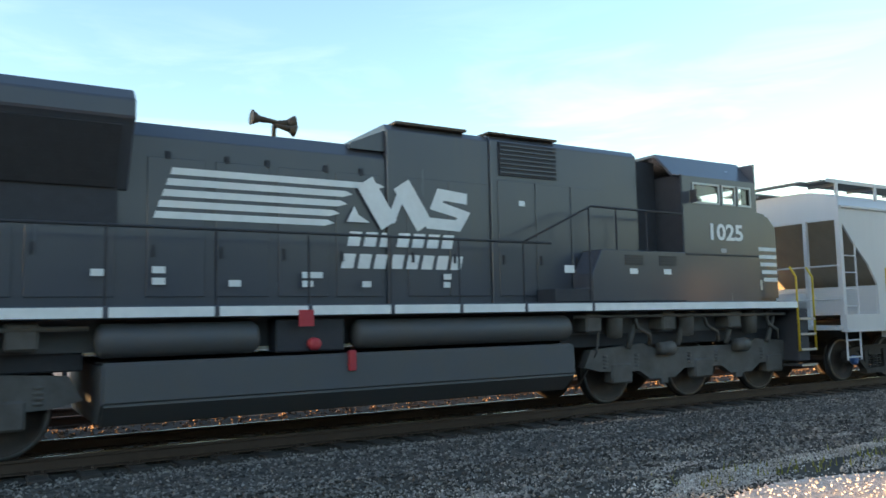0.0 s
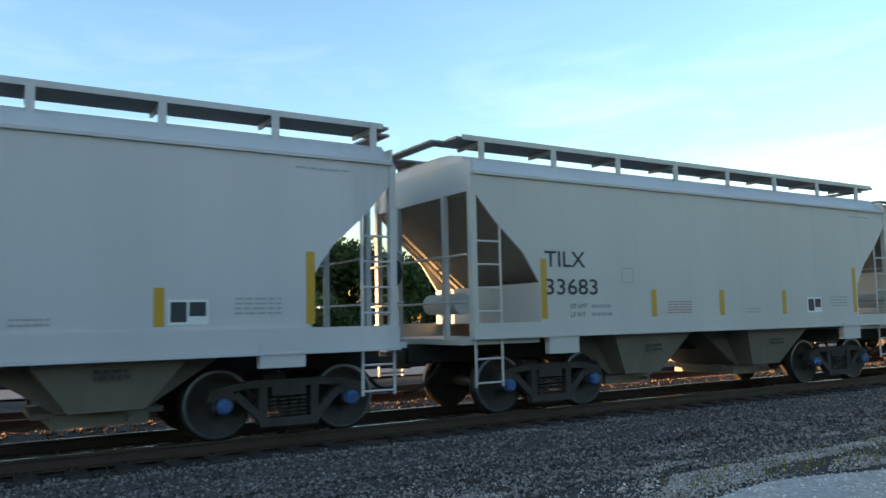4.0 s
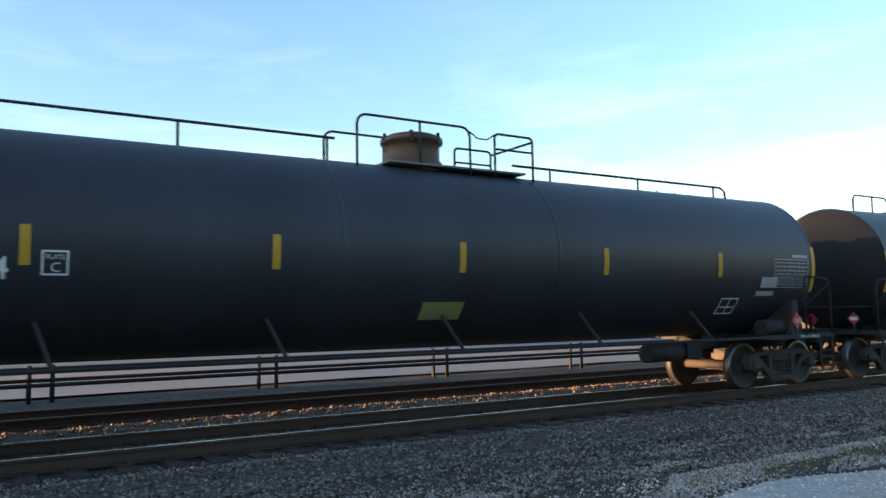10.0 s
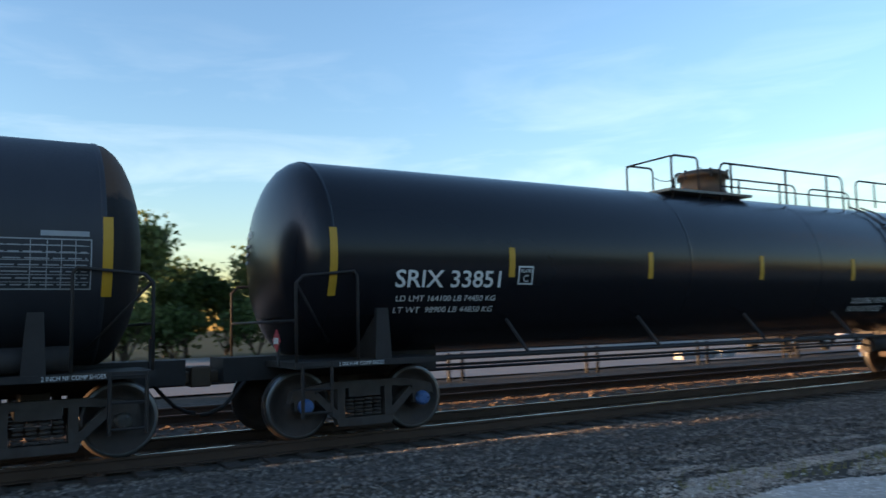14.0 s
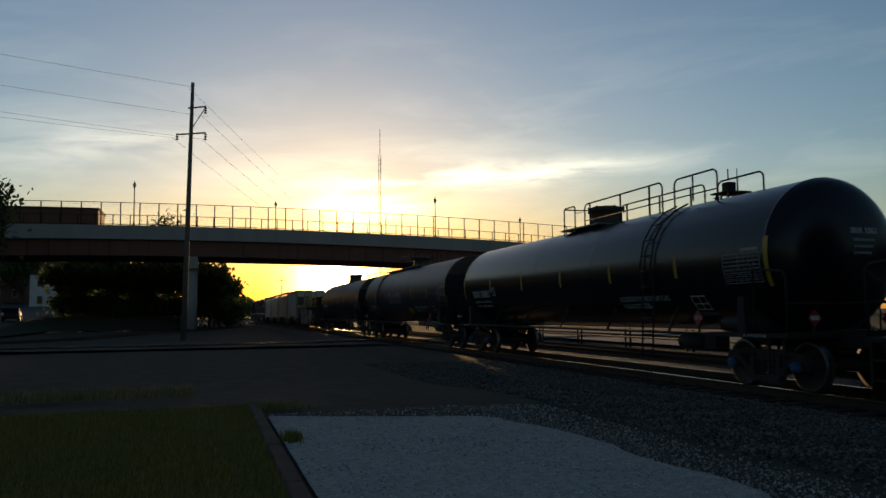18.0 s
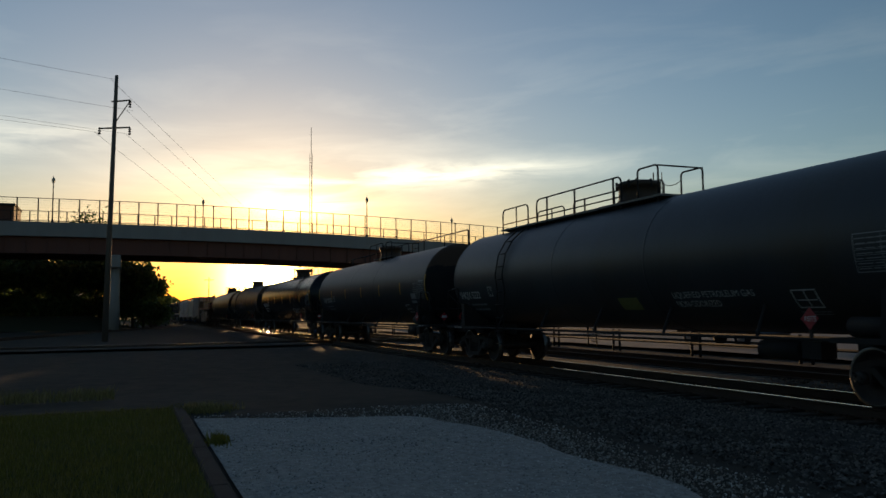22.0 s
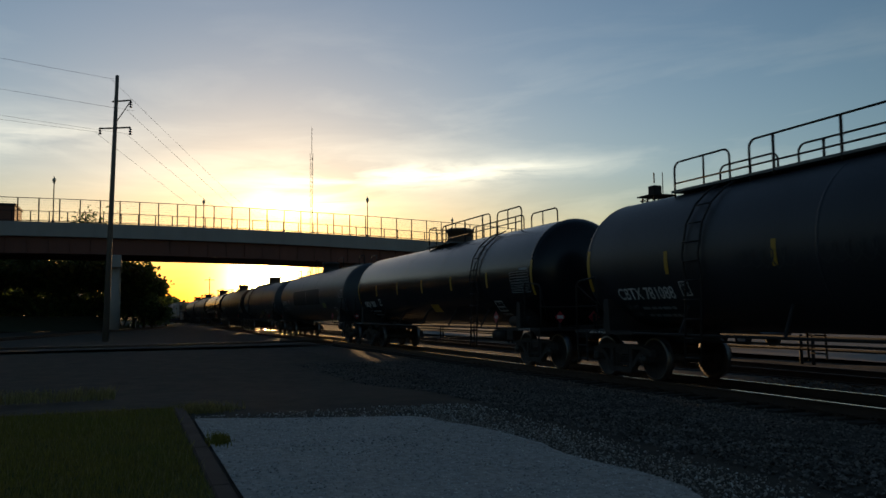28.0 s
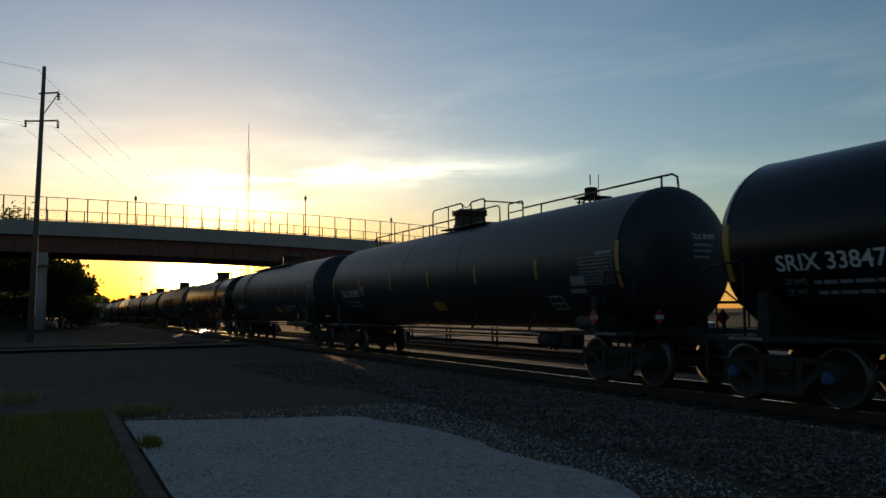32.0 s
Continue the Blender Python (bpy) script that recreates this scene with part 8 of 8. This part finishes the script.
# ---- cars ----
def car(m, paint, label, name="parked_car", moving=None):
    e = thing(name, m, label, "car")
    body = [(-2.2, 0.35), (-2.25, 0.75), (-1.5, 0.92), (-0.75, 0.98), (1.5, 0.98), (2.1, 0.90), (2.2, 0.6), (2.15, 0.35)]
    part("body", rnd_edges(prism(B(), body, "y", -0.88, 0.88), 0.06, 2), paint, e)
    cab = [(-0.85, 0.97), (-0.25, 1.42), (0.95, 1.45), (1.75, 0.98)]
    part("cabin", rnd_edges(prism(B(), cab, "y", -0.76, 0.76), 0.05, 2), M_GLASS, e)
    part("roof", rnd_edges(box(-0.3, 1.0, -0.72, 0.72, 1.42, 1.48), 0.025), paint, e)
    for x in (-1.4, 1.35):
        for s in (-1, 1):
            w = part("wheel", lathe(B(), [(s * 0.92, 0.02), (s * 0.92, 0.22), (s * 0.93, 0.32), (s * 0.72, 0.33), (s * 0.70, 0.2)], "y", 16, (x, 0, 0.33)), M_TYRE, e)
            part("rim", lathe(B(), [(s * 0.935, 0.02), (s * 0.935, 0.19), (s * 0.92, 0.20)], "y", 12, (x, 0, 0.33)), M_GALV, w)
    for s in (-1, 1):
        part("tail_light", rnd_edges(box(2.14, 2.2, s * 0.68 - 0.14, s * 0.68 + 0.14, 0.70, 0.84), 0.02), M_RED, e)
    part("bumper", rnd_edges(box(2.12, 2.26, -0.82, 0.82, 0.36, 0.58), 0.03), paint, e)
    return e


car(pose(-100, -17.6 - 3.4, street_z(-100) + 0.02, 0, 3, 8), M_CARB, "black sedan standing on the street under the bridge")
car(pose(-122, -27.5, street_z(-122) + 0.02, 0, 3, 8), M_CARB, "dark parked car on the street")
car(pose(-150, -43, street_z(-150) + 0.02, 0, 3, 8), M_CARW, "pale parked car far up the street")
BRIDGE_CAR = car(pose(-95, 0, 9.6, 0, 0, -90), M_CARB, "dark car crossing the road bridge", "crossing_car")


# ---- houses beyond the bridge ----
def house(x, y, z, lx, ly, h, material, label, storeys=2, gable=True):
    e = thing("house", pose(x, y, z), label, "house")
    part("wall", box(0, lx, 0, ly, 0, h), material, e)
    if gable:
        part("roof", prism(B(), [(-0.3, h), (ly + 0.3, h), (ly / 2, h + ly * 0.32)], "x", -0.3, lx + 0.3), M_ROOF, e)
    else:
        part("roof", box(-0.2, lx + 0.2, -0.2, ly + 0.2, h, h + 0.4), M_ROOF, e)
    n = max(2, int(ly / 2.2))
    for s in range(storeys):
        for i in range(n):
            w = part("window", box(lx, lx + 0.05, (i + 0.5) * ly / n - 0.45, (i + 0.5) * ly / n + 0.45, 0.9 + s * 2.8, 2.3 + s * 2.8), M_HOUSE, e)
            part("pane", box(lx + 0.05, lx + 0.06, (i + 0.5) * ly / n - 0.37, (i + 0.5) * ly / n + 0.37, 0.98 + s * 2.8, 2.22 + s * 2.8), M_GLASS, w)
    return e


house(-152, -27.0, 2.6, 12, 6.0, 5.6, M_HOUSE, "white two-storey house with dark roof")
house(-165, -38.5, 4.0, 12, 8, 7.5, M_BRICK, "dark brick house along the street")
house(-190, -58, 5.0, 14, 9, 7.5, M_BRICK, "dark brick house far up the street")
house(-170, -37.2, 12.6, 10, 17.6, 8.8, M_BRICK, "long flat-roofed building on the hill behind the bridge", 1, False)
sheet("hill", -330, -158, -150, -4, 30, 30, lambda x, y: max(-0.6, min(14.5, (-150 - x) * 0.5) * min(1, max(0, (-4 - y) / 12))) - 0.3, M_FAR, "dark wooded hill behind the bridge")


# ---- picnic table ----
def picnic_table():
    e = thing("picnic_table", pose(7.31, 2.18, 0.176, 0, -0.8, 1.0), "dark brown wooden picnic table with worn flaking top", "picnic table")
    L = 1.32
    rg = random.Random(2)
    for i, w in enumerate((-0.30, -0.10, 0.10, 0.30)):
        part("top_board", rnd_edges(box(-L, L, w - 0.095, w + 0.095, 0.715, 0.755), 0.008), M_TABTOP, e)
    for s in (-1, 1):
        for k in (0, 1):
            y = s * (0.62 + 0.15 * k)
            part("bench_board", rnd_edges(box(-L, L, y - 0.07, y + 0.07, 0.425, 0.462), 0.008), M_TABTOP, e)
    for x in (-0.88, 0.88):
        part("top_cleat", rnd_edges(box(x - 0.02, x + 0.02, -0.40, 0.40, 0.625, 0.715), 0.006), M_TABLE, e)
        part("bench_beam", rnd_edges(prism(B(), [(-0.78, 0.425), (0.78, 0.425), (0.70, 0.33), (0.55, 0.285), (-0.55, 0.285), (-0.70, 0.33)], "x", x - 0.065, x - 0.022), 0.006), M_TABLE, e)
        for s in (-1, 1):
            poly = [(s * 0.22, 0.70), (s * 0.36, 0.70), (s * 0.55, -0.01), (s * 0.41, -0.01)]
            part("leg", rnd_edges(prism(B(), poly, "x", x - 0.02, x + 0.022), 0.006), M_TABLE, e)
        part("brace", rnd_edges(prism(B(), [(x, 0.34), (x - math.copysign(0.10, x), 0.34), (math.copysign(0.25, x), 0.69), (math.copysign(0.34, x), 0.69)], "y", -0.045, 0.045), 0.006), M_TABLE, e)


picnic_table()


def waste_bin():
    """A square plastic bin housing: tan arched frames, green panels, a tan hipped lid."""
    e = thing("waste_bin", pose(15.65, 3.05, 0.165, 0, 0, -75.0), "tan and green plastic waste bin housing with lid", "waste bin")
    w, h = 0.39, 0.98
    part("base", rnd_edges(box(-w, w, -w, w, 0, 0.08), 0.02), M_PLTAN, e)
    for a in range(4):
        m = pose(0, 0, 0, 0, 0, 90 * a)
        p = part("panel", rnd_edges(box(-w + 0.06, w - 0.06, -w + 0.02, -w + 0.05, 0.08, h), 0.01), M_PLGRN, e)
        p.matrix_basis = m
        for i in range(6):
            g = part("rib", box(-0.26 + i * 0.095, -0.235 + i * 0.095, -w + 0.008, -w + 0.02, 0.16, 0.82), M_PLGRN, p)
        # arched frame
        bm = B()
        out = [(-w + 0.03, 0.0), (-w + 0.03, h - 0.05), (-w + 0.10, h), (w - 0.10, h), (w - 0.03, h - 0.05), (w - 0.03, 0.0)]
        bx(bm, -w + 0.03, -w + 0.14, -w - 0.02, -w + 0.02, 0.0, h - 0.04)
        bx(bm, w - 0.14, w - 0.03, -w - 0.02, -w + 0.02, 0.0, h - 0.04)
        bx(bm, -w + 0.14, w - 0.14, -w - 0.02, -w + 0.02, 0.0, 0.14)
        arch = [(-w + 0.14, h - 0.04), (w - 0.14, h - 0.04)] + [(0.28 * math.cos(math.pi * k / 10), 0.80 + 0.09 * math.sin(math.pi * k / 10)) for k in range(11)]
        prism(bm, arch, "y", -w - 0.02, -w + 0.02)
        f = part("arched_frame", bm, M_PLTAN, e)
        f.matrix_basis = m
        c = part("corner", rnd_edges(box(-w - 0.03, -w + 0.06, -w - 0.03, -w + 0.06, 0.02, h + 0.16), 0.03), M_PLDK, e)
        c.matrix_basis = m
        r = part("throat", box(-w + 0.05, w - 0.05, -w + 0.04, -w + 0.07, h, h + 0.16), M_PLDK, e)
        r.matrix_basis = m
    lid = [(1.18, w * 1.06), (1.24, w * 1.10), (1.27, w * 1.05), (1.34, w * 0.62), (1.36, w * 0.1)]
    bm = B()
    rings = [[bm.verts.new((sx * r, sy * r, z)) for sx, sy in ((-1, -1), (1, -1), (1, 1), (-1, 1))] for z, r in lid]
    for a, b in zip(rings, rings[1:]):
        for k in range(4):
            bm.faces.new((a[k], a[(k + 1) % 4], b[(k + 1) % 4], b[k]))
    bm.faces.new(rings[0][::-1])
    bm.faces.new(rings[-1])
    part("lid", rnd_edges(bm, 0.02, 2), M_PLTAN, e)


waste_bin()


def notice_board():
    e = thing("notice_board", pose(20.4, 3.20, 0.0, 0, 0, -75), "pale framed notice board on posts at the lot", "sign")
    for x in (0.0, 2.4):
        part("post", rnd_edges(box(x - 0.06, x + 0.06, -0.06, 0.06, -0.1, 2.95), 0.01), M_HOUSE, e)
    part("board", rnd_edges(box(0.06, 2.34, -0.03, 0.03, 0.9, 2.85), 0.01), M_PLTAN, e)
    part("picture_panel", box(0.25, 2.15, -0.045, -0.03, 1.2, 2.2), M_BRICK, e)
    part("cap", rnd_edges(box(-0.1, 2.5, -0.09, 0.09, 2.90, 2.98), 0.01), M_HOUSE, e)


notice_board()
solo("marker_stake", tube(B(), [(0, 0, -0.1), (0.06, 0.03, 1.05), (0.18, 0.10, 2.15)], 0.018, 6), M_SAFETY, "thin leaning yellow fibreglass marker stake", "marker stake", m=pose(22.5, 6.35, 0))
# low lamps and clutter of the lot beyond the tracks
for i, (x, y) in enumerate(((30, 21.5), (37, 22.5), (-26, 23))):
    car(pose(x, y, 0, 0, 0, 5 + 170 * (i % 2)), M_CARW if i == 1 else M_CARB, "car parked on the lot beyond the tracks")
for i, (x, y) in enumerate(((23.0, 20.8), (24.1, 20.9), (24.9, 20.7), (33.5, 20.6))):
    solo("concrete_block", rnd_edges(box(-0.5, 0.5, -0.22, 0.22, -0.05, 0.24), 0.03), M_CONC, "pale rough concrete parking block", "concrete block", "parking blocks", m=pose(x, y, 0.0, 0, 0, 8 * i))


# ---- what moves ----
def motions():
    times = (0, 8, 16, 24, 32)
    for e, u in CARS:
        walk(e, [(t, pose(u - V * t, YC, 0)) for t in times])
    walk(LEAD, [(t, pose(LEAD_U - V * t, YC, 0, 0, 0, 180)) for t in times])
    # the car on the bridge waits at one end, crosses and stops at the other
    for_y = lambda t: max(-40.0, min(70.0, 15.5 + 12.0 * (t - 21.0)))
    walk(BRIDGE_CAR, [(t, pose(-95, for_y(t), deck_z(for_y(t)) - 1.13, 0, 0, -90)) for t in (0, 8, 16.3, 17, 18, 19, 20, 21, 22, 23, 24, 25, 25.7, 28, 32)])
    for ws, x, uc, r in WHEELS:
        # each wheelset turns while its car is near, one eighth of a turn or so a row
        u = uc + x
        t0, t1 = max(0.0, (u - 45) / V), min(32.0, (u + 32) / V)
        rows = [(0.0, pose(x, 0, r))]
        if t1 > t0:
            n = max(1, int((t1 - t0) * FPS / 2))
            ks = [round(t0 * FPS) + 2 * i for i in range(n + 1)]
            for k in ks:
                t = k / FPS
                if t <= rows[-1][0] or t > 31.9:
                    continue
                rows.append((t, pose(x, 0, r, 0, -math.degrees(V * (t - t0) / r) % 360, 0)))
        rows.append((32.0, rows[-1][1]))
        if len(rows) > 1:
            walk(ws, rows)


motions()
